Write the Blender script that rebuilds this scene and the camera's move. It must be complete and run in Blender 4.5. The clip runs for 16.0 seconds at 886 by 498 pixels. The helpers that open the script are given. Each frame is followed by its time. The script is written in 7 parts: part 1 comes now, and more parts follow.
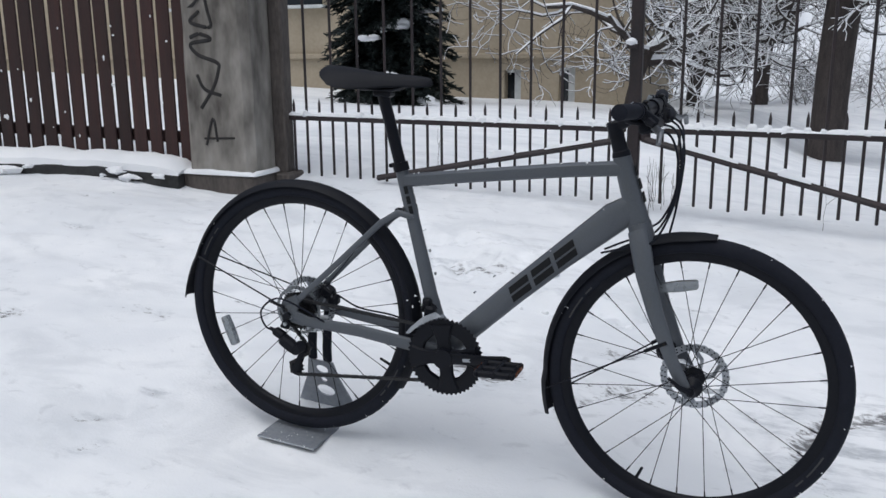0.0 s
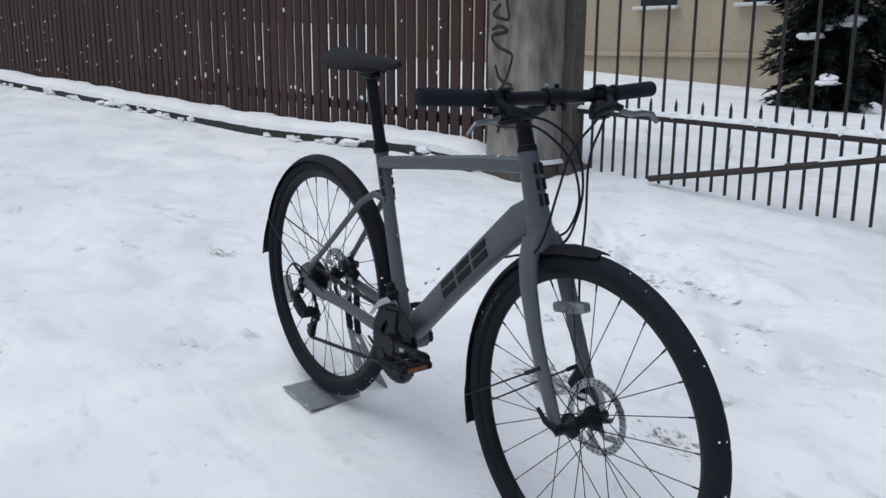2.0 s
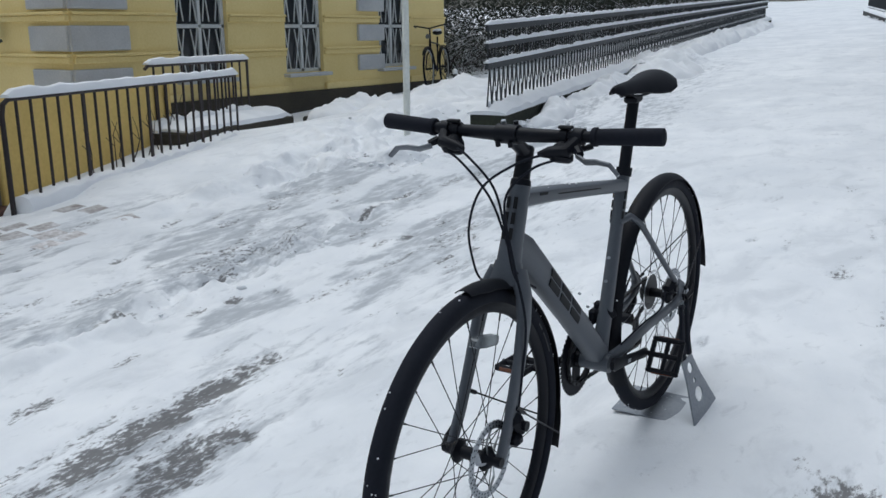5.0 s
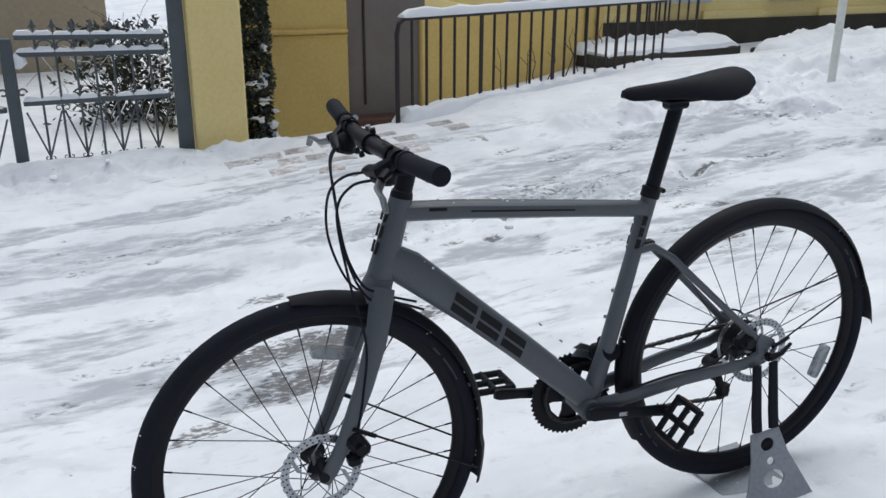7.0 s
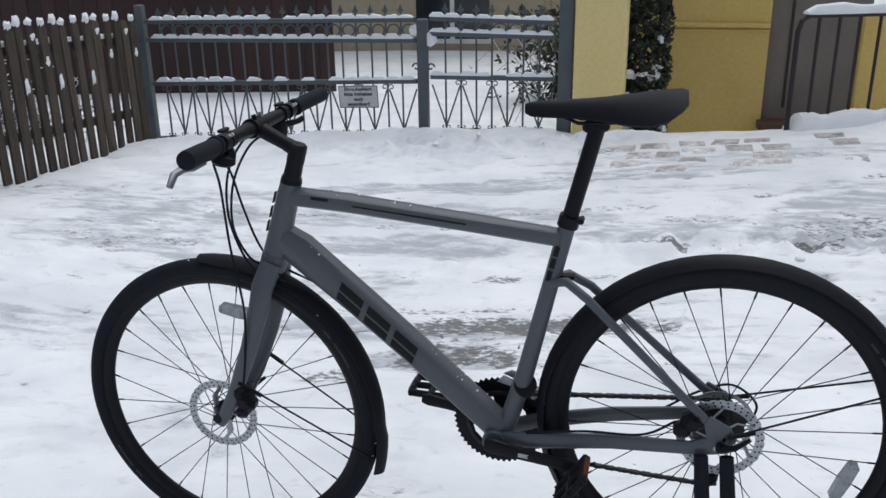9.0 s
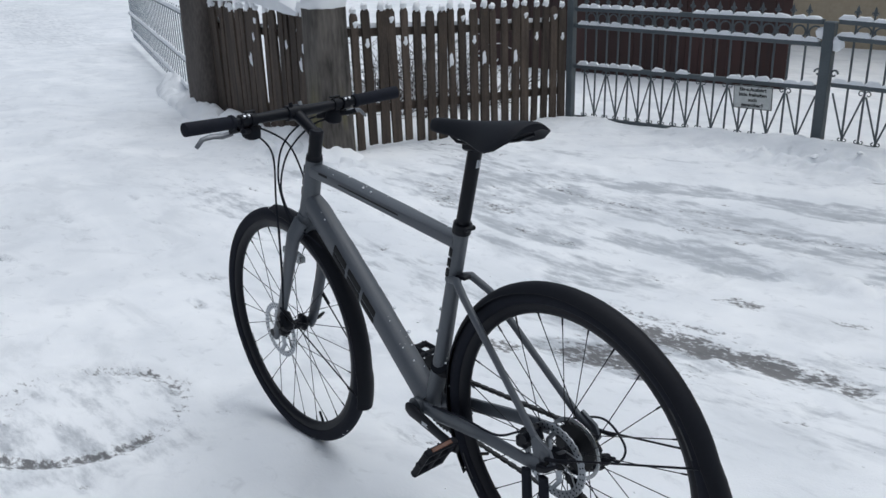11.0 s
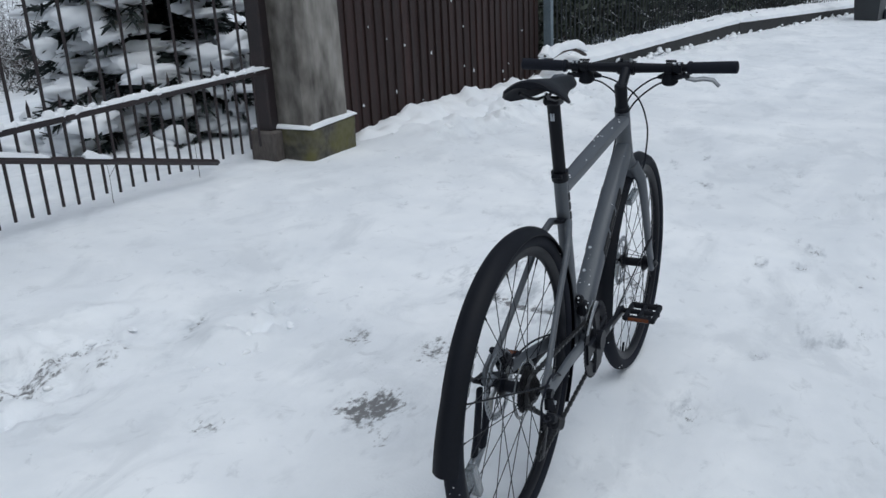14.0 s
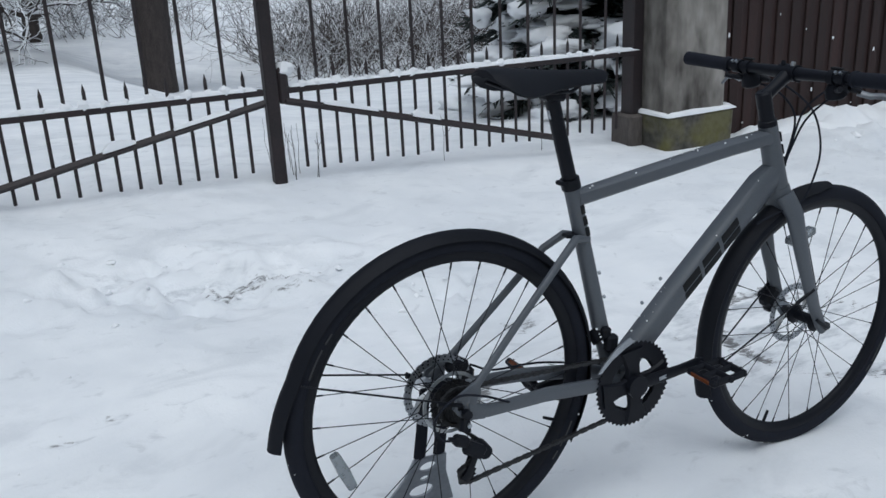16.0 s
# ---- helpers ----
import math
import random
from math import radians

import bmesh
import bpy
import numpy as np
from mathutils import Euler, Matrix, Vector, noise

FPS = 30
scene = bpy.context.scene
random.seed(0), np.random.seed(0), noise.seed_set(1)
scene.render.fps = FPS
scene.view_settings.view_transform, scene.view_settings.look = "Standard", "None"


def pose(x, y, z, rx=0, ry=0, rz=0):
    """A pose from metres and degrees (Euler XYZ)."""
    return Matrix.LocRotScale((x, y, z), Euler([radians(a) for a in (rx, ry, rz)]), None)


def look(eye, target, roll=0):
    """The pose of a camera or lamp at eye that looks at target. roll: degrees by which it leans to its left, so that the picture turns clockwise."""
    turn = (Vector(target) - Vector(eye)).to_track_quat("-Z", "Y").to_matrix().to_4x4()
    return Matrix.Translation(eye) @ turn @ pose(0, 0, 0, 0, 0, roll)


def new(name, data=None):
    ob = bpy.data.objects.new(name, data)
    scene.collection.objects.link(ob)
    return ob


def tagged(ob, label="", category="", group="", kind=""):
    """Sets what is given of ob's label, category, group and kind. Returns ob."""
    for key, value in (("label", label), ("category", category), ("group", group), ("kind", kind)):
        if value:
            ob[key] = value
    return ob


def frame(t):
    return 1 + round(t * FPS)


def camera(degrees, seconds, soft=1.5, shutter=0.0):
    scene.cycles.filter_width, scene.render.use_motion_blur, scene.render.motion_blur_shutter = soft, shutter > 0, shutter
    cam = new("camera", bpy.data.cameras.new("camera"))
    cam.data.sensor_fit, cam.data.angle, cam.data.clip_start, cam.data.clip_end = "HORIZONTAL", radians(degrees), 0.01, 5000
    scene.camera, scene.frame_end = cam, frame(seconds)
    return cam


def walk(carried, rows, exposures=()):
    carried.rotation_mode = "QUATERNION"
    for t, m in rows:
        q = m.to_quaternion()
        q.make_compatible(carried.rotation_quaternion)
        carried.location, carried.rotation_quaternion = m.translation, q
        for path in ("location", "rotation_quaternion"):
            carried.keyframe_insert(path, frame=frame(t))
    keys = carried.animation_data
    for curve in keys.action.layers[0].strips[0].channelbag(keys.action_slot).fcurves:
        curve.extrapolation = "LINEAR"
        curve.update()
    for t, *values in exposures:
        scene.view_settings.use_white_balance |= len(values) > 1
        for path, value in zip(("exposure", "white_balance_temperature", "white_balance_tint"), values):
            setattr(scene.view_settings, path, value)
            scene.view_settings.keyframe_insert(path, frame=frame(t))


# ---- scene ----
cam = camera(53.1, 16.0)
PATH = [
    (0, (1.235, -2.05, 1.043), (0.53, -0.233, 0.595), -0.5),
    (0.5, (1.488, -1.871, 1.036), (0.655, -0.109, 0.588), -0.4),
    (1, (1.771, -1.727, 1.025), (0.714, -0.089, 0.578), -0.3),
    (1.5, (2.013, -1.507, 1.018), (0.694, -0.072, 0.566), -0.3),
    (2, (2.24, -1.223, 1.001), (0.676, -0.06, 0.554), 0.4),
    (2.5, (2.495, -0.959, 1.014), (0.709, -0.182, 0.561), 0.1),
    (3, (2.65, -0.598, 1.013), (0.744, -0.202, 0.554), 0.1),
    (3.5, (2.746, -0.23, 1.037), (0.801, -0.177, 0.573), 0.0),
    (4, (2.749, 0.146, 1.051), (0.831, -0.17, 0.582), -0.0),
    (4.3, (2.671, 0.366, 1.059), (0.809, -0.187, 0.585), -0.1),
    (4.5, (2.629, 0.509, 1.077), (0.822, -0.206, 0.602), -0.1),
    (5, (2.48, 0.867, 1.102), (0.863, -0.207, 0.623), -0.4),
    (5.2, (2.403, 0.981, 1.097), (0.869, -0.209, 0.618), -0.4),
    (7.5, (1.080, 1.585, 1.275), (0.663, -0.216, 0.586), 0.0),
    (8, (0.765, 1.630, 1.271), (0.642, -0.208, 0.578), -0.2),
    (8.2, (0.644, 1.622, 1.267), (0.633, -0.222, 0.579), -0.3),
    (10.4, (-0.678, 1.411, 1.346), (0.526, -0.024, 0.646), -1.5),
    (10.5, (-0.743, 1.374, 1.356), (0.506, -0.021, 0.65), -1.5),
    (11, (-0.987, 1.175, 1.358), (0.438, -0.04, 0.655), -1.6),
    (11.5, (-1.246, 0.958, 1.38), (0.365, 0.003, 0.678), -1.7),
    (11.8, (-1.362, 0.803, 1.362), (0.354, 0.04, 0.674), -1.9),
    (12, (-1.417, 0.69, 1.362), (0.348, 0.056, 0.665), -2.0),
    (12.5, (-1.565, 0.368, 1.362), (0.293, 0.102, 0.672), -2.2),
    (13, (-1.674, 0.037, 1.346), (0.201, 0.19, 0.665), -2.4),
    (13.1, (-1.622, -0.015, 1.341), (0.241, 0.209, 0.649), -2.2),
    (13.5, (-1.64, -0.299, 1.327), (0.172, 0.21, 0.652), -2.7),
    (13.8, (-1.619, -0.528, 1.328), (0.114, 0.19, 0.635), -2.7),
    (14, (-1.605, -0.648, 1.291), (0.081, 0.194, 0.622), -2.9),
    (14.5, (-1.461, -0.933, 1.255), (0.046, 0.203, 0.593), -2.9),
    (15, (-1.305, -1.192, 1.257), (-0.055, 0.226, 0.603), -2.9),
    (15.5, (-1.036, -1.39, 1.238), (-0.059, 0.23, 0.59), -2.9),
    (16, (-0.719, -1.44, 1.218), (0.15, 0.24, 0.569), -2.8),
]
walk(cam, [(t, look(eye, target, roll)) for t, eye, target, roll in PATH],
     [(0, -0.18, 6120, 9), (2.0, -0.21, 6000, 8), (2.5, -0.30, 5950, 6), (3.0, -0.38, 5900, 5), (3.5, -0.34, 5900, 5), (4, -0.32, 5900, 5), (5.2, -0.3, 5930, 5), (7.5, -0.08, 6120, 8), (8.2, -0.08, 6120, 8), (10.5, -0.2, 6050, 7), (11.5, -0.26, 5970, 6), (13, -0.42, 5870, 5), (16, -0.36, 5870, 5)])

# ---- light ----
world = bpy.data.worlds.new("overcast")
scene.world = world
world.use_nodes = True
wn, wl = world.node_tree.nodes, world.node_tree.links
sky = wn.new("ShaderNodeTexSky")
sky.sky_type, sky.sun_disc = "NISHITA", False
sky.sun_elevation, sky.sun_rotation = radians(72), radians(200)
sky.air_density, sky.dust_density, sky.ozone_density = 1.0, 4.0, 1.0
soft_sky = wn.new("ShaderNodeHueSaturation")
soft_sky.inputs["Saturation"].default_value = 0.42
wl.new(sky.outputs[0], soft_sky.inputs["Color"])
wl.new(soft_sky.outputs[0], wn["Background"].inputs["Color"])
wn["Background"].inputs["Strength"].default_value = 0.128
sun = new("sun", bpy.data.lights.new("sun", "SUN"))
sun.data.energy, sun.data.angle, sun.data.color = 1.0, radians(75), (1.0, 0.97, 0.93)
sun.matrix_world = look((0, 0, 30), (3, 9, 0))
scene.view_settings.exposure = 0.0


# ---- materials ----
def srgb(h):
    c = [int(h[i:i + 2], 16) / 255 for i in (0, 2, 4)]
    return tuple(v / 12.92 if v < 0.04 else ((v + 0.055) / 1.055) ** 2.4 for v in c)


def mat(name, a, b=None, moss=None, rough=0.6, metal=0.0, scale=6.0, fine=60.0, bump=0.15, stretch=(1, 1, 1), spread=0.0, spec=0.5, coords="Object", far=0.01, coat=0.0):
    """Two base colours mixed by coarse and fine noise, with fine relief."""
    m = bpy.data.materials.new(name)
    m.use_nodes = True
    n, l = m.node_tree.nodes, m.node_tree.links
    p = n["Principled BSDF"]
    b = b or tuple(v * 0.75 for v in a)
    tc, mp = n.new("ShaderNodeTexCoord"), n.new("ShaderNodeMapping")
    mp.inputs["Scale"].default_value = stretch
    l.new(tc.outputs[coords], mp.inputs["Vector"])
    oi = n.new("ShaderNodeObjectInfo")
    add = n.new("ShaderNodeVectorMath")
    l.new(mp.outputs[0], add.inputs[0])
    mul = n.new("ShaderNodeMath")
    mul.operation = "MULTIPLY"
    mul.inputs[1].default_value = 37.0
    l.new(oi.outputs["Random"], mul.inputs[0])
    l.new(mul.outputs[0], add.inputs[1])
    n1, n2 = n.new("ShaderNodeTexNoise"), n.new("ShaderNodeTexNoise")
    n1.inputs["Scale"].default_value, n1.inputs["Detail"].default_value = scale, 4
    n2.inputs["Scale"].default_value, n2.inputs["Detail"].default_value = fine, 3
    for q in (n1, n2):
        l.new(add.outputs[0], q.inputs["Vector"])
    mixf = n.new("ShaderNodeMath")
    mixf.operation = "MULTIPLY_ADD"
    mixf.inputs[1].default_value = 0.45
    l.new(n2.outputs[0], mixf.inputs[0])
    half = n.new("ShaderNodeMath")
    half.operation = "MULTIPLY"
    half.inputs[1].default_value = 0.6
    l.new(n1.outputs[0], half.inputs[0])
    l.new(half.outputs[0], mixf.inputs[2])
    ramp = n.new("ShaderNodeValToRGB")
    ramp.color_ramp.elements[0].position, ramp.color_ramp.elements[1].position = 0.36, 0.68
    ramp.color_ramp.elements[0].color, ramp.color_ramp.elements[1].color = (*b, 1), (*a, 1)
    l.new(mixf.outputs[0], ramp.inputs[0])
    out = ramp.outputs[0]
    if spread:
        hsv = n.new("ShaderNodeHueSaturation")
        mr = n.new("ShaderNodeMapRange")
        mr.inputs["To Min"].default_value, mr.inputs["To Max"].default_value = 1 - spread, 1 + spread
        l.new(oi.outputs["Random"], mr.inputs[0])
        l.new(mr.outputs[0], hsv.inputs["Value"])
        l.new(out, hsv.inputs["Color"])
        out = hsv.outputs[0]
    if moss:
        sep, hi, pick, grow = n.new("ShaderNodeSeparateXYZ"), n.new("ShaderNodeMapRange"), n.new("ShaderNodeMix"), n.new("ShaderNodeMath")
        l.new(tc.outputs["Object"], sep.inputs[0])
        hi.inputs["From Min"].default_value, hi.inputs["From Max"].default_value = moss, 0.0
        hi.inputs["To Max"].default_value = 1.1
        l.new(sep.outputs["Z"], hi.inputs[0])
        patch = n.new("ShaderNodeValToRGB")
        patch.color_ramp.elements[0].position, patch.color_ramp.elements[1].position = 0.47, 0.64
        l.new(n1.outputs[0], patch.inputs[0])
        grow.operation, grow.use_clamp = "MULTIPLY", True
        l.new(hi.outputs[0], grow.inputs[0])
        l.new(patch.outputs[0], grow.inputs[1])
        pick.data_type = "RGBA"
        pick.inputs["B"].default_value = (0.125, 0.118, 0.020, 1)
        l.new(grow.outputs[0], pick.inputs["Factor"])
        l.new(out, pick.inputs["A"])
        out = pick.outputs["Result"]
    l.new(out, p.inputs["Base Color"])
    rr = n.new("ShaderNodeMapRange")
    rr.inputs["To Min"].default_value, rr.inputs["To Max"].default_value = max(rough - 0.12, 0.05), min(rough + 0.12, 1)
    l.new(n1.outputs[0], rr.inputs[0])
    l.new(rr.outputs[0], p.inputs["Roughness"])
    p.inputs["Metallic"].default_value = metal
    p.inputs["Specular IOR Level"].default_value = spec
    p.inputs["Coat Weight"].default_value = coat
    if bump:
        bp = n.new("ShaderNodeBump")
        bp.inputs["Strength"].default_value, bp.inputs["Distance"].default_value = bump, far
        l.new(mixf.outputs[0], bp.inputs["Height"])
        l.new(bp.outputs[0], p.inputs["Normal"])
    return m


M_PAINT = mat("grey_frame_paint", srgb("555a61"), srgb("4d5259"), rough=0.45, scale=3, fine=220, bump=0.02)
M_DECAL = mat("dark_decal", (0.015, 0.016, 0.018), (0.011, 0.012, 0.014), rough=0.55, bump=0.0, spec=0.15)
M_RUBBER = mat("black_rubber", (0.0150, 0.0170, 0.0250), (0.0110, 0.0127, 0.0190), rough=0.75, scale=20, fine=150, bump=0.1, far=0.002, spec=0.13)
M_BLACK = mat("black_anodised", (0.0080, 0.0092, 0.0140), (0.0055, 0.0065, 0.0100), rough=0.42, scale=12, fine=200, bump=0.03, spec=0.16)
M_PLASTIC = mat("black_plastic", (0.0075, 0.0088, 0.0135), (0.005, 0.006, 0.0095), rough=0.58, scale=9, fine=150, bump=0.08, far=0.002, spec=0.17)
M_STEEL = mat("brushed_steel", srgb("b4b8bd"), srgb("8d9298"), rough=0.36, metal=0.9, scale=14, fine=240, bump=0.04)
M_SILVER = mat("silver_lever", srgb("7d8186"), srgb("66696e"), rough=0.38, metal=0.8, scale=14, fine=240, bump=0.03)
M_CHAIN = mat("oiled_chain_steel", srgb("2c2d30"), srgb("1b1c1e"), rough=0.5, metal=0.35, scale=30, fine=240, bump=0.05)
M_MARK = mat("grey_tyre_print", (0.045, 0.047, 0.05), (0.03, 0.031, 0.034), rough=0.8, bump=0.0)
M_AMBER = mat("amber_reflector", srgb("6e3a1c"), srgb("4a260f"), rough=0.25, bump=0.05)
M_CLEAR = mat("clear_reflector", srgb("a3a9ae"), srgb("8b9196"), rough=0.2, scale=60, fine=300, bump=0.2, far=0.002)
M_CLEAR.node_tree.nodes["Principled BSDF"].inputs["Transmission Weight"].default_value = 0.6
M_STANDM = mat("galvanised_plate", srgb("9a9fa6"), srgb("83888f"), rough=0.5, metal=0.35, scale=8, fine=90, bump=0.05)
M_SLAB = mat("wet_paving_stone", (0.70, 0.70, 0.72), (0.21, 0.18, 0.175), rough=0.5, scale=11, fine=40, bump=0.3, spread=0.3)
M_POST = mat("mossy_weathered_post", srgb("6b6661"), srgb("2c2927"), rough=0.9, scale=2.2, fine=13, bump=0.6, stretch=(3.2, 3.2, 0.6), far=0.008, moss=0.72)
M_IRON = mat("dark_brown_iron", srgb("302628"), srgb("1c181b"), rough=0.6, scale=9, fine=110, bump=0.25, spread=0.12, far=0.004)
M_IRONG = mat("grey_green_iron", srgb("565e63"), srgb("474f54"), rough=0.55, scale=7, fine=100, bump=0.15, far=0.004)
M_IRONK = mat("black_iron", srgb("30353a"), srgb("25292d"), rough=0.55, scale=7, fine=100, bump=0.15, far=0.004)
M_PLANK = mat("brown_stained_planks", srgb("3c2523"), srgb("2a1a19"), rough=0.7, scale=3, fine=45, bump=0.35, stretch=(9, 9, 1), spread=0.3, far=0.004)
M_PLANKD = mat("dark_brown_boards", srgb("33201e"), srgb("201413"), rough=0.7, scale=3, fine=45, bump=0.35, stretch=(9, 9, 1), spread=0.3, far=0.004)
M_OLDWOOD = mat("weathered_grey_wood", srgb("574c43"), srgb("2c2520"), rough=0.85, scale=3, fine=40, bump=0.5, stretch=(8, 8, 1), spread=0.34, far=0.005)
M_CONC = mat("weathered_concrete", srgb("9a9690"), srgb("36322e"), rough=0.9, scale=0.95, fine=6, bump=0.6, stretch=(2.2, 2.2, 0.9), far=0.008)
M_UTIL = mat("pale_concrete_pole", srgb("a09b92"), srgb("7f7a73"), rough=0.9, scale=2.5, fine=30, bump=0.3, far=0.006, moss=0.35)
M_CONC2 = mat("dark_weathered_post", srgb("5f5955"), srgb("3d3836"), rough=0.9, scale=2.4, fine=30, bump=0.5, stretch=(2, 2, 0.7), far=0.008)
M_MOSS = mat("mossy_concrete", srgb("65625a"), srgb("2b2a27"), rough=0.95, scale=4, fine=26, bump=0.5, far=0.008, moss=0.8)
M_MOSSW = mat("mossy_dark_wall", (0.040, 0.046, 0.030), (0.016, 0.018, 0.014), rough=0.95, scale=4, fine=30, bump=0.6, far=0.01)
M_YELLOW = mat("yellow_plaster", srgb("ecd99c"), srgb("dfca88"), rough=0.85, scale=1.2, fine=35, bump=0.12, far=0.006)
M_YELLOWD = mat("ochre_plaster", srgb("dabf74"), srgb("c9ac64"), rough=0.85, scale=1.5, fine=35, bump=0.15, far=0.006)
M_WHITEP = mat("pale_grey_quoin", srgb("c3c5c6"), srgb("aeb1b4"), rough=0.85, scale=3, fine=45, bump=0.3, far=0.006)
M_CREAM = mat("cream_plaster", srgb("ada18d"), srgb("9c907c"), rough=0.9, scale=0.9, fine=20, bump=0.12, far=0.006)
M_DOOR = mat("taupe_door_paint", srgb("7b726c"), srgb("6d655f"), rough=0.55, scale=4, fine=60, bump=0.06)
M_PLINTH = mat("dark_plinth_render", srgb("413d33"), srgb("302d27"), rough=0.9, scale=3, fine=40, bump=0.3)
M_GLASS = mat("dark_window_glass", srgb("2c3136"), srgb("22262b"), rough=0.08, bump=0.0)
M_FRAMEW = mat("white_window_frame", srgb("d3d6d6"), srgb("bcc0c1"), rough=0.6, bump=0.05)
M_BARK = mat("wet_bark", srgb("4a4340"), srgb("2e2928"), rough=0.9, scale=6, fine=40, bump=0.8, stretch=(3, 3, 0.8), far=0.015)
M_TWIG = mat("dark_twigs", srgb("48403c"), srgb("332c29"), rough=0.9, bump=0.2)
M_NEEDLE = mat("fir_needles", (0.012, 0.022, 0.020), (0.007, 0.013, 0.012), rough=0.7, scale=5, fine=40, bump=0.2)
M_LEAF = mat("dark_ivy_leaves", (0.030, 0.042, 0.026), (0.015, 0.022, 0.014), rough=0.6, scale=5, fine=40, bump=0.2)
M_SIGN = mat("white_enamel_sign", srgb("c8cbc9"), srgb("b4b7b5"), rough=0.4, scale=12, fine=60, bump=0.05)
M_INK = mat("black_lettering", srgb("26282a"), srgb("202224"), rough=0.6, bump=0.0)
M_SPRAY = mat("black_spray_paint", srgb("161516"), srgb("232122"), rough=0.7, scale=20, bump=0.1)
M_POLE = mat("white_painted_pole", srgb("eceee8"), srgb("cfd2cb"), rough=0.6, scale=4, fine=40, bump=0.1)
M_STONE = mat("dark_kerb_stone", srgb("3a3a3b"), srgb("262727"), rough=0.85, scale=5, fine=40, bump=0.5, far=0.01)
M_BIN = mat("dark_plastic_bin", srgb("2e3236"), srgb("26292d"), rough=0.5, bump=0.05)


def snow_mat():
    m = bpy.data.materials.new("fresh_snow")
    m.use_nodes = True
    n, l = m.node_tree.nodes, m.node_tree.links
    p = n["Principled BSDF"]
    tc = n.new("ShaderNodeTexCoord")
    ns = []
    for s, d in ((2.5, 3), (3.2, 6), (120, 3)):
        q = n.new("ShaderNodeTexNoise")
        q.inputs["Scale"].default_value, q.inputs["Detail"].default_value = s, d
        l.new(tc.outputs["Object"], q.inputs["Vector"])
        ns.append(q)
    ramp = n.new("ShaderNodeValToRGB")
    ramp.color_ramp.elements[0].color, ramp.color_ramp.elements[1].color = (0.795, 0.815, 0.845, 1), (0.865, 0.88, 0.90, 1)
    ramp.color_ramp.elements[0].position, ramp.color_ramp.elements[1].position = 0.35, 0.62
    l.new(ns[1].outputs[0], ramp.inputs[0])
    l.new(ramp.outputs[0], p.inputs["Base Color"])
    p.inputs["Roughness"].default_value = 0.75
    p.inputs["Specular IOR Level"].default_value = 0.3
    b1 = n.new("ShaderNodeBump")
    b1.inputs["Strength"].default_value, b1.inputs["Distance"].default_value = 0.25, 0.010
    l.new(ns[1].outputs[0], b1.inputs["Height"])
    b2 = n.new("ShaderNodeBump")
    b2.inputs["Strength"].default_value, b2.inputs["Distance"].default_value = 0.35, 0.004
    l.new(ns[2].outputs[0], b2.inputs["Height"])
    l.new(b1.outputs[0], b2.inputs["Normal"])
    l.new(b2.outputs[0], p.inputs["Normal"])
    return m


M_SNOW = snow_mat()


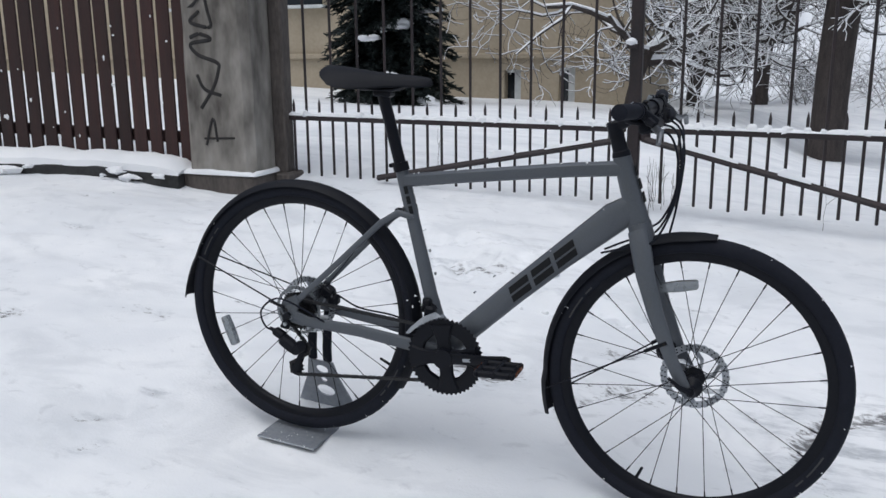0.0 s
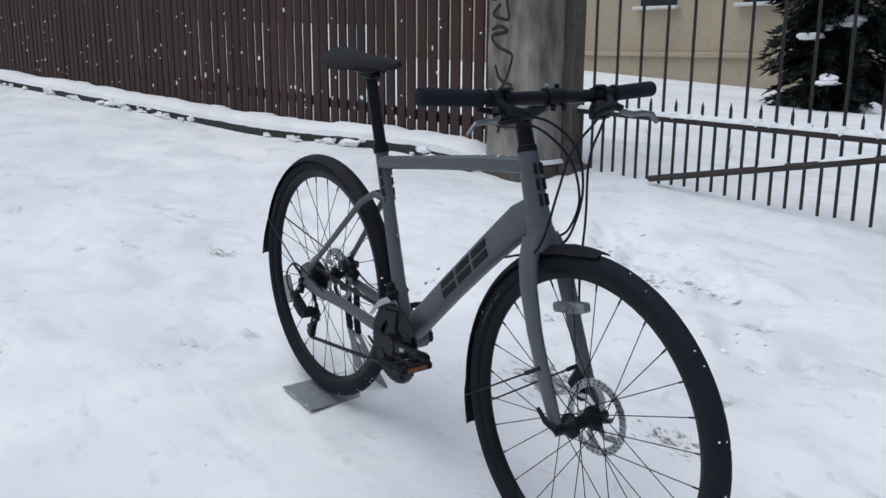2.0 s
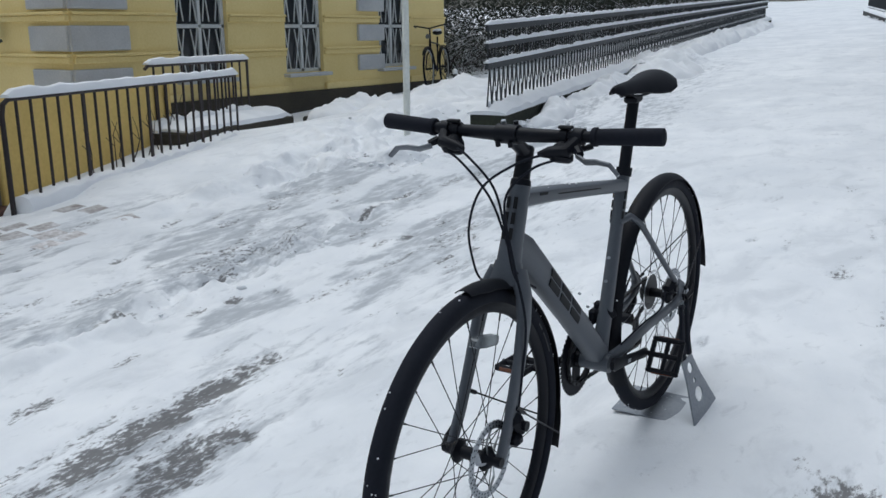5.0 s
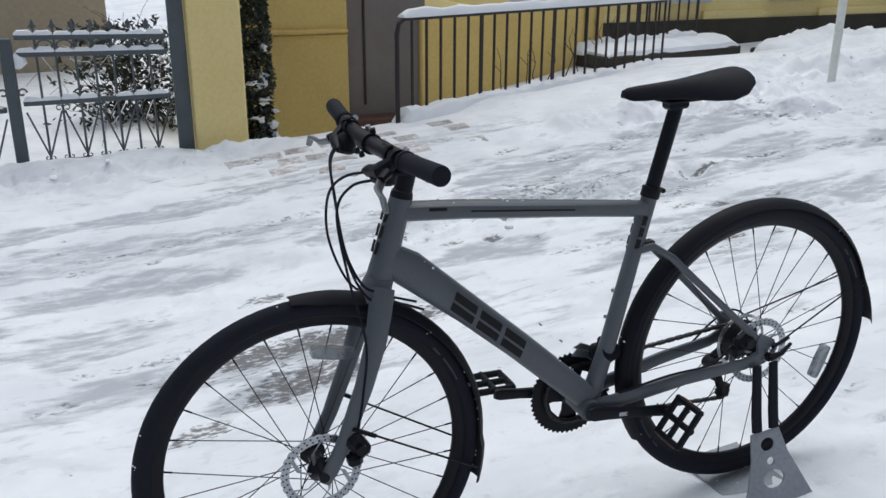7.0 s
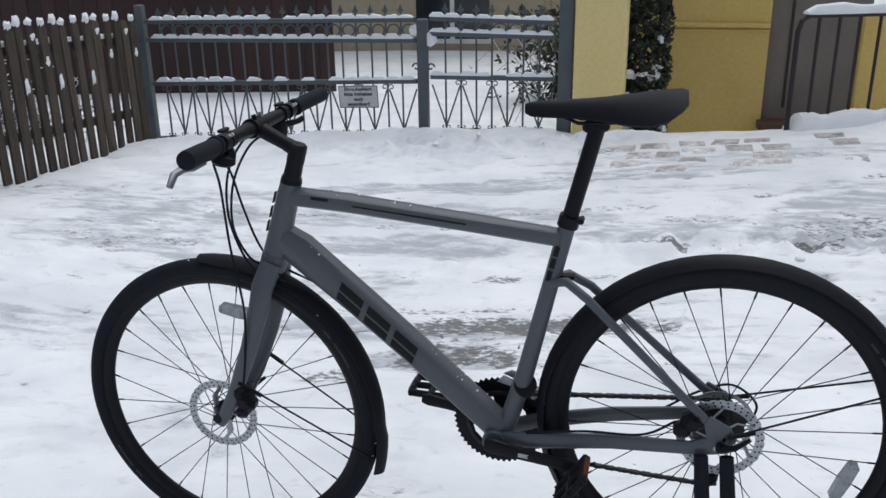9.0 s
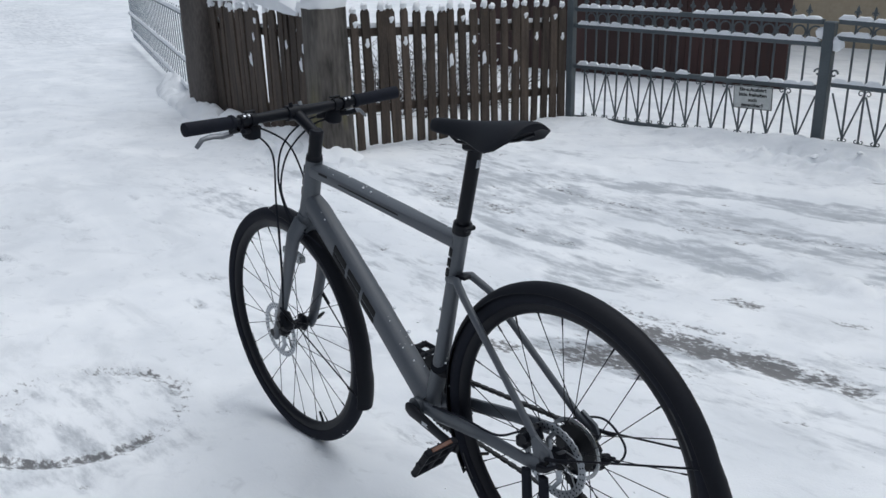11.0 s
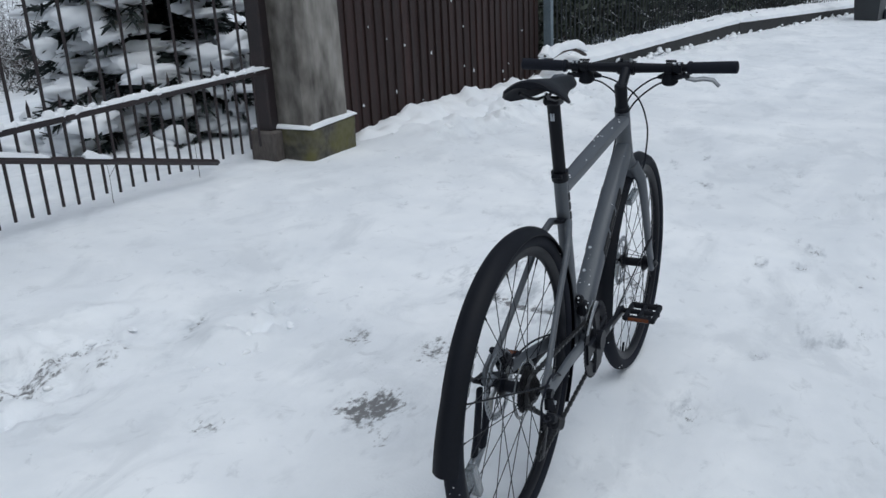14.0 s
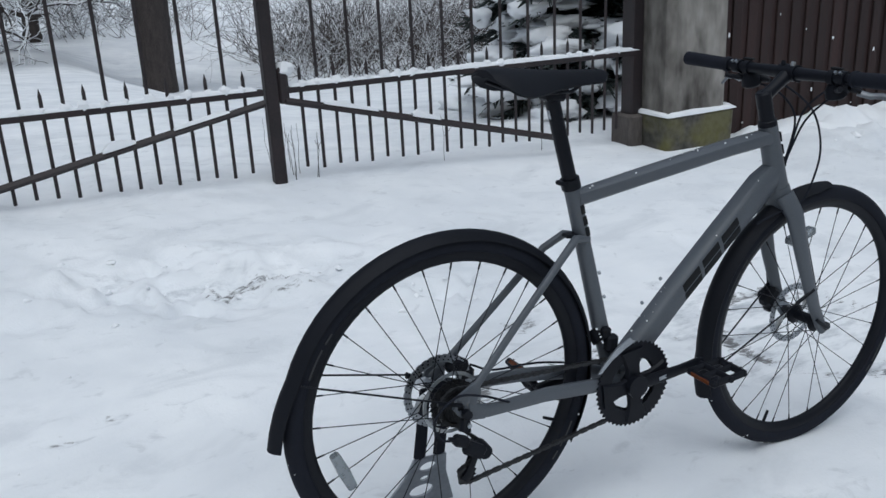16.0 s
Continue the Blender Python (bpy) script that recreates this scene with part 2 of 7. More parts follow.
# ---- mesh building ----
class Geo:
    """Collects vertices and faces of one mesh."""

    def __init__(self):
        self.v, self.f = [], []

    def add(self, vs, fs):
        o = len(self.v)
        self.v += [tuple(p) for p in vs]
        self.f += [tuple(i + o for i in q) for q in fs]
        return self

    def box(self, c, s, ch=0.0, m=None):
        hx, hy, hz = (q / 2 for q in s)
        if ch <= 0:
            vs = [(x * hx, y * hy, z * hz) for x in (-1, 1) for y in (-1, 1) for z in (-1, 1)]
            fs = [(0, 1, 3, 2), (4, 6, 7, 5), (0, 4, 5, 1), (2, 3, 7, 6), (0, 2, 6, 4), (1, 5, 7, 3)]
        else:
            ch = min(ch, hx * 0.9, hy * 0.9, hz * 0.9)
            vs, idx = [], {}
            for x in (-1, 1):
                for y in (-1, 1):
                    for z in (-1, 1):
                        for k in range(3):
                            d = [hx, hy, hz]
                            for j in range(3):
                                if j != k:
                                    d[j] -= ch
                            idx[x, y, z, k] = len(vs)
                            vs.append((x * d[0], y * d[1], z * d[2]))
            fs = []
            for k in range(3):
                a, b = (k + 1) % 3, (k + 2) % 3
                for sg in (-1, 1):
                    q = []
                    for sa, sb in ((-1, -1), (1, -1), (1, 1), (-1, 1)):
                        t = [0, 0, 0]
                        t[k], t[a], t[b] = sg, sa, sb
                        q.append(idx[t[0], t[1], t[2], k])
                    fs.append(tuple(q if sg > 0 else q[::-1]))
            for k in range(3):
                a, b = (k + 1) % 3, (k + 2) % 3
                for sa in (-1, 1):
                    for sb in (-1, 1):
                        t0, t1 = [0, 0, 0], [0, 0, 0]
                        t0[k], t1[k] = -1, 1
                        t0[a] = t1[a] = sa
                        t0[b] = t1[b] = sb
                        q = [idx[(*t0, a)], idx[(*t1, a)], idx[(*t1, b)], idx[(*t0, b)]]
                        fs.append(tuple(q if sa * sb < 0 else q[::-1]))
            for x in (-1, 1):
                for y in (-1, 1):
                    for z in (-1, 1):
                        q = [idx[x, y, z, 0], idx[x, y, z, 1], idx[x, y, z, 2]]
                        fs.append(tuple(q if x * y * z > 0 else q[::-1]))
        if m is not None:
            vs = [m @ Vector(p) for p in vs]
        return self.add([(p[0] + c[0], p[1] + c[1], p[2] + c[2]) for p in vs], fs)

    def loft(self, rings, closed=False, caps=True):
        """Quads between rings of points with equal counts."""
        o, n, k = len(self.v), len(rings[0]), len(rings)
        for r in rings:
            self.v += [tuple(p) for p in r]
        for i in range(k if closed else k - 1):
            a, b = o + i * n, o + ((i + 1) % k) * n
            for j in range(n):
                self.f.append((a + j, a + (j + 1) % n, b + (j + 1) % n, b + j))
        if caps and not closed:
            self.f.append(tuple(o + j for j in reversed(range(n))))
            self.f.append(tuple(o + (k - 1) * n + j for j in range(n)))
        return self

    def tube(self, pts, r, n=8, closed=False, flat=1.0, caps=True, side=None):
        """A round or flattened tube along points; r may be one radius or one for each point."""
        pts = [Vector(p) for p in pts]
        k = len(pts)
        rs = r if isinstance(r, (list, tuple)) else [r] * k
        rings, ref = [], Vector(side) if side else None
        for i, p in enumerate(pts):
            if closed:
                t = (pts[(i + 1) % k] - pts[i - 1]).normalized()
            else:
                t = (pts[min(i + 1, k - 1)] - pts[max(i - 1, 0)]).normalized()
            if ref is None:
                ref = t.orthogonal().normalized()
            a = ref - t * ref.dot(t)
            a = a.normalized() if a.length > 1e-5 else t.orthogonal().normalized()
            if not side:
                ref = a
            b = t.cross(a)
            rings.append([p + (a * math.cos(2 * math.pi * j / n) + b * math.sin(2 * math.pi * j / n) * flat) * rs[i] for j in range(n)])
        return self.loft(rings, closed, caps)

    def spin(self, profile, c, axis, n=48, a0=0.0, a1=360.0, closed_profile=True, m=None):
        """Turns a profile of (radius, offset along the axis) round an axis through c."""
        ax = Vector(axis).normalized()
        u = ax.orthogonal().normalized() if abs(ax.y) < 0.9 else Vector((1, 0, 0))
        w = ax.cross(u)
        full = abs(a1 - a0) >= 359.9
        rings = []
        for i in range(n if full else n + 1):
            t = radians(a0 + (a1 - a0) * i / n)
            d = u * math.cos(t) + w * math.sin(t)
            rings.append([Vector(c) + d * r + ax * o for r, o in profile])
        o, k, q = len(self.v), len(profile), len(rings)
        for r in rings:
            self.v += [tuple(p) for p in r]
        for i in range(q if full else q - 1):
            a, b = o + i * k, o + ((i + 1) % q) * k
            for j in range(k if closed_profile else k - 1):
                self.f.append((a + j, a + (j + 1) % k, b + (j + 1) % k, b + j))
        if not full and closed_profile:
            self.f.append(tuple(o + j for j in range(k)))
            self.f.append(tuple(o + (q - 1) * k + j for j in reversed(range(k))))
        return self

    def plate(self, outline, holes, y0, y1):
        """A flat plate in the xz plane from y0 to y1, an outline of points and round holes (x, z, r)."""
        bm = bmesh.new()
        edges = []
        rings = [[(x, z) for x, z in outline]] + [[(hx + r * math.cos(2 * math.pi * i / 14), hz + s * math.sin(2 * math.pi * i / 14)) for i in range(14)] for hx, hz, r, s in holes]
        for ring in rings:
            vs = [bm.verts.new((x, y0, z)) for x, z in ring]
            edges += [bm.edges.new((vs[i], vs[(i + 1) % len(vs)])) for i in range(len(vs))]
        bmesh.ops.triangle_fill(bm, use_beauty=True, edges=edges)
        got = bmesh.ops.extrude_face_region(bm, geom=list(bm.faces))
        bmesh.ops.translate(bm, vec=(0, y1 - y0, 0), verts=[g for g in got["geom"] if isinstance(g, bmesh.types.BMVert)])
        bmesh.ops.recalc_face_normals(bm, faces=bm.faces)
        bm.verts.index_update()
        self.add([v.co for v in bm.verts], [[v.index for v in q.verts] for q in bm.faces])
        bm.free()
        return self

    def blob(self, c, r, seed=0, rough=0.25, n=8, k=5):
        """A lumpy rounded body with radii r."""
        rings = []
        for i in range(k + 1):
            th = math.pi * (0.02 + 0.96 * i / k)
            ring = []
            for j in range(n):
                ph = 2 * math.pi * j / n
                d = Vector((math.sin(th) * math.cos(ph), math.sin(th) * math.sin(ph), math.cos(th)))
                q = 1 + rough * noise.noise(d * 1.7 + Vector((seed * 3.1, seed * 1.7, seed)))
                ring.append((c[0] + d.x * r[0] * q, c[1] + d.y * r[1] * q, c[2] + d.z * r[2] * q))
            rings.append(ring)
        return self.loft(rings[::-1])

    def mesh(self, name, material, angle=35):
        me = bpy.data.meshes.new(name)
        me.from_pydata(self.v, [], self.f)
        me.materials.append(material)
        me.polygons.foreach_set("use_smooth", [True] * len(me.polygons))
        me.set_sharp_from_angle(angle=radians(angle))
        me.update()
        return me


def part(name, g, material, parent=None, label="", m=None, angle=35):
    ob = new(name, g.mesh(name, material, angle) if isinstance(g, Geo) else g)
    if parent is not None:
        ob.parent = parent
    if m is not None:
        ob.matrix_basis = m
    return tagged(ob, label)


def thing(name, label, category, m=None, group="", kind=""):
    ob = new(name)
    ob.empty_display_size = 0.05
    if m is not None:
        ob.matrix_basis = m
    return tagged(ob, label, category, group, kind)


def solid(name, g, material, label, category, group="", kind="", m=None, angle=35):
    ob = new(name, g.mesh(name, material, angle))
    if m is not None:
        ob.matrix_basis = m
    return tagged(ob, label, category, group, kind)


def arc(c, r, a0, a1, n, plane="xz", off=0.0):
    out = []
    for i in range(n + 1):
        t = radians(a0 + (a1 - a0) * i / n)
        p, q = r * math.cos(t), r * math.sin(t)
        out.append((c[0] + p, c[1] + off, c[2] + q) if plane == "xz" else (c[0] + p, c[1] + q, c[2] + off))
    return out


def snow_ridge(g, pts, w, h, seed=0, step=0.05, lump=0.35):
    """A lumpy ridge of snow that lies along points, w wide and h high."""
    pts = [Vector(p) for p in pts]
    path = []
    for a, b in zip(pts, pts[1:]):
        k = max(1, int((b - a).length / step))
        path += [a.lerp(b, i / k) for i in range(k)]
    path.append(pts[-1])
    rings = []
    for i, p in enumerate(path):
        t = (path[min(i + 1, len(path) - 1)] - path[max(i - 1, 0)]).normalized()
        s = t.cross(Vector((0, 0, 1))).normalized()
        e = 0.35 if i in (0, len(path) - 1) else 1.0
        q = e * (1 + lump * noise.noise(p * 6 + Vector((seed, 0, 0))) + 0.5 * lump * noise.noise(p * 17))
        ww = w / 2 * (1 + 0.3 * lump * noise.noise(p * 9 + Vector((0, seed, 0))))
        rings.append([p + s * (ww * x) + Vector((0, 0, h * z * max(q, 0.15))) for x, z in ((-1, -0.05), (-0.95, 0.45), (-0.6, 0.9), (0, 1.05), (0.6, 0.9), (0.95, 0.45), (1, -0.05))])
    g.loft(rings)
    return g


def drift(pts, w, h, seed, step=0.05, k=12):
    """A low bank of snow along points with lumps at several scales."""
    pts = [Vector(p) for p in pts]
    path = []
    for a, b in zip(pts, pts[1:]):
        n = max(1, int((b - a).length / step))
        path += [a.lerp(b, i / n) for i in range(n)]
    path.append(pts[-1])
    rings, o = [], Vector((seed * 3.7, seed, 0))
    for i, p in enumerate(path):
        t = (path[min(i + 1, len(path) - 1)] - path[max(i - 1, 0)])
        s = Vector((t.y, -t.x, 0)).normalized()
        f = i / (len(path) - 1)
        end = min(1, 6 * f, 6 * (1 - f)) ** 0.5
        ww = w / 2 * (0.25 + 0.75 * end) * (1 + 0.35 * noise.noise(p * 1.6 + o))
        ring = []
        for j in range(k + 1):
            u = -1 + 2 * j / k
            q = p + s * (ww * u)
            e = 0.62 + 0.50 * noise.noise(q * 1.9 + o) + 0.42 * noise.noise(q * 6.5 + o) + 0.24 * noise.noise(q * 17 + o)
            ring.append(q + Vector((0, 0, h * end * max(0, e) * (1 - u * u) ** 0.7 - 0.03 * (abs(u) > 0.99))))
        rings.append(ring)
    return Geo().loft(rings)


# ---- ground ----
def smooth(a, b, x):
    t = np.clip((x - a) / (b - a), 0, 1)
    return t * t * (3 - 2 * t)


def ground_z(x, y):
    """Height of the snow: the street falls towards +x and dips on its far side."""
    x, y = np.asarray(x, float), np.asarray(y, float)
    along = np.interp(x, [-80, -30, -12, -3, 1.5, 4, 18, 80], [3.4, 1.28, 0.68, 0.21, -0.107, -0.17, -0.45, -1.2])
    yr = y + 0.2 * np.clip(-x - 2, 0, None)
    near = np.interp(yr, [-9, -5.6, -4.7, -3.5, -2.2, -1.5, 0, 0.6, 1.5, 2.2, 2.8, 8, 20], [-0.25, -0.22, -0.03, -0.08, -0.165, -0.15, 0, 0.03, 0.12, 0.18, 0.24, 0.1, -0.3])
    west = np.interp(yr, [-9, -3.4, -2.4, 0, 2.1, 2.8, 8, 20], [-0.06, -0.07, -0.11, -0.02, 0.04, 0.1, 0.0, -0.3])
    east = np.interp(y, [-9, -4.7, -2.0, 0, 1.2, 2.2, 4, 20], [-0.2, -0.15, -0.04, 0.0, 0.07, 0.19, 0.15, -0.5])
    wv, ev = smooth(-1.6, -4.5, x), smooth(1.2, 4.0, x)
    court = -0.40 * smooth(-5.2, -6.9, y) * smooth(-3.3, -4.8, x) * smooth(-24, -13, x)
    step = -0.17 * smooth(-4.15, -5.3, y) * smooth(-1.5, -0.9, x) * smooth(1.1, 0.6, x)
    # the garden behind the iron gate dips and rises again to a slope
    garden = np.interp(y, [3.0, 6.0, 12.0, 15.0, 30.0, 80.0], [0.0, -0.12, -0.50, -0.38, 1.5, 5.0]) * smooth(0.3, 1.8, x) * smooth(16.0, 11.0, x)
    foot = -0.085 * np.exp(-(((x + 1.83) / 0.55) ** 2) - ((y - 2.22) / 0.42) ** 2)
    return foot + along + near * (1 - wv) * (1 - ev) + west * wv + east * ev * (1 - wv) + court + step + garden


def gz(x, y):
    return float(ground_z(x, y))


def value_noise(x, y, seed):
    """Smooth random values from 0 to 1 on the plane."""
    xi, yi = np.floor(x), np.floor(y)
    fx, fy = x - xi, y - yi
    fx, fy = fx * fx * (3 - 2 * fx), fy * fy * (3 - 2 * fy)

    def h(a, b):
        s = np.sin(a * 127.1 + b * 311.7 + seed * 74.7) * 43758.5453
        return s - np.floor(s)

    return (h(xi, yi) * (1 - fx) + h(xi + 1, yi) * fx) * (1 - fy) + (h(xi, yi + 1) * (1 - fx) + h(xi + 1, yi + 1) * fx) * fy


def fbm(x, y, seed, k=4):
    return sum(value_noise(x * 2 ** i, y * 2 ** i, seed + i) / 2 ** i for i in range(k)) / (2 - 2 / 2 ** k)


# glazed patches of thin ice: x, y, half length along the street, half width
ICE = [(-1.75, -2.03, 0.70, 0.20), (-2.55, -1.85, 0.55, 0.16), (-3.4, -2.55, 0.75, 0.16), (-4.9, -2.7, 0.8, 0.2), (-2.3, -2.8, 0.5, 0.14), (-0.25, -2.07, 0.34, 0.13), (-0.70, -1.64, 0.30, 0.09), (-2.3, -3.30, 0.85, 0.24), (-0.95, -2.98, 0.55, 0.17),
       (1.15, -3.34, 0.45, 0.13), (1.85, -3.25, 0.40, 0.11), (1.30, -2.42, 0.50, 0.16), (2.10, -2.14, 0.55, 0.10), (2.45, -2.74, 0.34, 0.13), (2.25, -3.10, 0.40, 0.10), (1.39, -1.47, 0.42, 0.12), (0.85, -1.14, 0.36, 0.13)]
# places worn down to the dark road: x, y, half length, half width, depth of wear
WORN = [(0.36, 0.59, 0.085, 0.075, 0.95), (0.80, 0.60, 0.10, 0.05, 0.55), (0.74, 0.88, 0.05, 0.04, 0.5), (0.08, 1.56, 0.16, 0.05, 0.62), (0.45, -1.52, 0.30, 0.075, 1.15), (0.90, -1.50, 0.30, 0.07, 0.95), (0.80, -1.20, 0.26, 0.11, 0.95),
        (-0.33, -2.21, 0.05, 0.03, 1.0), (-0.15, -2.24, 0.06, 0.025, 0.7), (0.37, -2.08, 0.05, 0.03, 0.9), (0.81, -2.02, 0.07, 0.035, 0.8), (1.21, -2.67, 0.06, 0.03, 0.9)]
WORN += [(-1.61, -2.10, 0.06, 0.03, 0.9), (-1.42, -2.15, 0.07, 0.025, 0.7), (-1.34, -1.64, 0.09, 0.025, 0.8), (-1.94, -2.07, 0.07, 0.03, 0.7), (1.24, -1.48, 0.05, 0.03, 0.7), (-1.42, 0.27, 0.06, 0.035, 0.6), (-0.99, 0.51, 0.05, 0.03, 0.35),
         (-3.0, 0.04, 0.09, 0.03, 0.4), (1.22, -0.96, 0.09, 0.05, 0.7), (-0.96, -0.74, 0.06, 0.02, 0.55), (-3.05, -3.28, 0.06, 0.05, 0.6), (0.15, 1.41, 0.08, 0.03, 0.35), (2.93, -1.13, 0.08, 0.04, 0.4)]
# snow broken up by boots: x, y, half length, half width
ROUGH = [(-0.25, 1.60, 0.75, 0.36), (0.6, 1.2, 0.35, 0.12), (4.5, 1.95, 1.10, 0.38), (5.6, 1.75, 0.9, 0.35), (-3.3, -3.30, 0.60, 0.35), (-2.6, -3.75, 1.6, 0.30), (-4.6, -4.1, 1.3, 0.7), (4.2, -2.0, 0.7, 0.25), (1.5, -4.2, 1.6, 0.25), (-0.6, -2.52, 1.7, 0.16)]


def build_ground():
    def axis(lo, hi, fine_lo, fine_hi, step, grow):
        a = [fine_lo]
        while a[-1] < fine_hi:
            a.append(a[-1] + step)
        s = step
        while a[-1] < hi:
            s *= grow
            a.append(a[-1] + s)
        s, left = step, [fine_lo]
        while left[-1] > lo:
            s *= grow
            left.append(left[-1] - s)
        return np.array(left[:0:-1] + a)

    xs, ys = axis(-600, 600, -3.4, 4.4, 0.024, 1.045), axis(-600, 600, -4.3, 2.6, 0.024, 1.045)
    gx, gy = np.meshgrid(xs, ys, indexing="ij")
    z = ground_z(gx, gy)
    a, b = gx * 0.996 + gy * 0.085, gy * 0.996 - gx * 0.085
    near, close = np.exp(-((np.hypot(gx, gy) / 14) ** 2)), np.exp(-((np.hypot(gx, gy) / 5.5) ** 2))
    b2 = gy * 0.975 - gx * 0.2
    road = smooth(2.15, 1.5, b2 + 0.05 * np.clip(-gx, 0, 6)) * smooth(-4.6, -4.0, gy)
    warp_x, warp_y = fbm(gx * 2.2, gy * 2.2, 51) - 0.5, fbm(gx * 2.2, gy * 2.2, 57) - 0.5
    crumb = fbm(gx * 14, gy * 14, 33, 3)
    # packed snow with faint hollows; deeper and rougher beside the street
    z += near * ((fbm(gx * 0.45, gy * 0.8, 3, 2) - 0.5) * 0.02 + close * (fbm(gx * 5, gy * 5, 9) - 0.5) * (0.010 + 0.030 * (1 - road)) + close * road * (fbm(a * 1.6 + warp_x, b * 6.5, 91) - 0.5) * 0.006)
    z += near * close * smooth(0.52, 0.72, fbm(gx * 0.9, gy * 1.4, 21)) * (crumb - 0.5) * 0.014
    rough = np.zeros_like(z)
    for sx, sy, rx, ry in ROUGH:
        rough = np.maximum(rough, smooth(1.3, 0.35, np.hypot((a - (sx * 0.996 + sy * 0.085)) / rx, (b - (sy * 0.996 - sx * 0.085)) / ry) + 0.5 * warp_x))
    z += rough * ((fbm(gx * 5, gy * 5, 61, 4) - 0.5) * 0.24 + (crumb - 0.5) * 0.075)
    # boot prints
    rng = np.random.default_rng(5)
    for k in range(150):
        px, py, t = rng.uniform(-3.2, 4.2), rng.uniform(-4.0, 2.0), rng.uniform(0, 6.28)
        sel = (np.abs(gx - px) < 0.25) & (np.abs(gy - py) < 0.25)
        ux, uy = gx[sel] - px, gy[sel] - py
        q = np.hypot((ux * np.cos(t) + uy * np.sin(t)) / 0.12, (uy * np.cos(t) - ux * np.sin(t)) / 0.05) + 0.5 * (crumb[sel] - 0.5)
        z[sel] += rng.uniform(0.4, 1.2) * (0.004 * np.exp(-(((q - 1.25) / 0.25) ** 2)) - 0.007 * smooth(1.1, 0.6, q))
    # a low bank of cleared snow by the boards, heaps by the house and the posts
    bank = np.exp(-(((gy - 2.02 + 0.10 * (gx - 4)) / 0.30) ** 2)) * smooth(3.1, 3.9, gx) * smooth(8.0, 6.3, gx)
    z += bank * (0.05 + 0.10 * (fbm(gx * 4, gy * 4, 5) - 0.4))
    heap = np.zeros_like(z)
    for sx, sy, rx, ry, k in ((-4.2, -4.3, 1.3, 0.5, 1.0), (-6.6, -3.0, 0.7, 0.4, 1.0), (4.4, -1.95, 0.6, 0.25, 0.8), (0.55, -4.40, 0.35, 0.12, 0.35), (3.7, -4.35, 0.5, 0.22, 0.7), (2.2, -4.5, 1.2, 0.14, 0.5), (-8.6, -3.6, 0.9, 0.3, 1.2), (-11.2, -3.9, 0.9, 0.4, 1.4)):
        heap = np.maximum(heap, k * np.exp(-(((gx - sx) / rx) ** 2 + ((gy - sy) / ry) ** 2)))
    z += heap * (0.07 + 0.22 * (fbm(gx * 3.5, gy * 3.5, 8) - 0.35) + 0.05 * (crumb - 0.5))
    # glazed streaks along the lane, with soft broken rims
    lane = smooth(-4.3, -3.6, b) * smooth(-0.8, -1.5, b) * smooth(5.5, 3.0, gx) * smooth(-4.4, -3.2, gx)
    streak = fbm(a * 0.75 + warp_x, b * 3.4 + 0.5 * warp_y, 14, 5)
    ice_shade = 0.75 * lane * smooth(0.47, 0.66, streak)
    ice_shade = np.maximum(ice_shade, 0.46 * smooth(0.50, 0.74, fbm(a * 1.1 + warp_x, b * 2.4 + warp_y, 44)) * road * smooth(4.5, 3, np.abs(gx)) * (0.25 + 0.75 * smooth(-0.3, -0.9, b)))
    edge = -3.36 + 0.1604 * (gx + 4.62) + 0.22
    glaze = smooth(1.25, 0.55, np.abs(gy - edge - 0.75 - 0.25 * warp_x) / 0.75) * smooth(-3.6, -4.8, gx) * smooth(-16, -9, gx)
    ice_shade = np.maximum(ice_shade, 0.62 * glaze * (0.55 + 0.45 * smooth(0.38, 0.6, fbm(a * 0.5, b * 4.0, 77))))
    # a greyer band across the far street at its bend
    bend = smooth(1.3, 0.2, np.abs(gy + 2.9 + 0.25 * (gx - 11)) / 1.2) * smooth(12.0, 16.0, gx) * smooth(40, 24, gx)
    ice_shade = np.maximum(ice_shade, 0.5 * bend)
    for sx, sy, rx, ry in ICE:
        q = np.hypot((a - (sx * 0.996 + sy * 0.085)) / rx + 0.9 * warp_x, (b - (sy * 0.996 - sx * 0.085)) / ry + 1.6 * warp_y)
        ice_shade = np.maximum(ice_shade, 0.9 * smooth(1.25, 0.65, q + 0.7 * (streak - 0.5)))
    wet = lane * 0.5 * smooth(0.60, 0.74, 0.5 * streak + 0.5 * fbm(a * 3, b * 9, 17))
    for sx, sy, rx, ry, k in WORN:
        q = np.hypot((a - (sx * 0.996 + sy * 0.085)) / rx, (b - (sy * 0.996 - sx * 0.085)) / ry)
        wet = np.maximum(wet, k * smooth(1.9, 0.3, q + 1.6 * (crumb - 0.5) + warp_x))
        ice_shade = np.maximum(ice_shade, 0.42 * k * smooth(3.4, 0.6, q + 2.5 * warp_y))
    # scuffs left by soles and tyres
    for k in range(150):
        px, py, t = rng.uniform(-3.2, 4.2), rng.uniform(-4.0, 1.7), rng.normal(0, 0.35)
        sel = (np.abs(gx - px) < 0.3) & (np.abs(gy - py) < 0.3)
        ux, uy, ln = gx[sel] - px, gy[sel] - py, rng.uniform(0.02, 0.09)
        q = np.hypot((ux * np.cos(t) + uy * np.sin(t)) / ln, (uy * np.cos(t) - ux * np.sin(t)) / rng.uniform(0.012, 0.03)) + 1.3 * (crumb[sel] - 0.5)
        dark = rng.uniform(0.25, 0.6) * (1.2 if py < -0.9 else 0.75)
        wet[sel] = np.maximum(wet[sel], dark * smooth(1.7, 0.3, q))
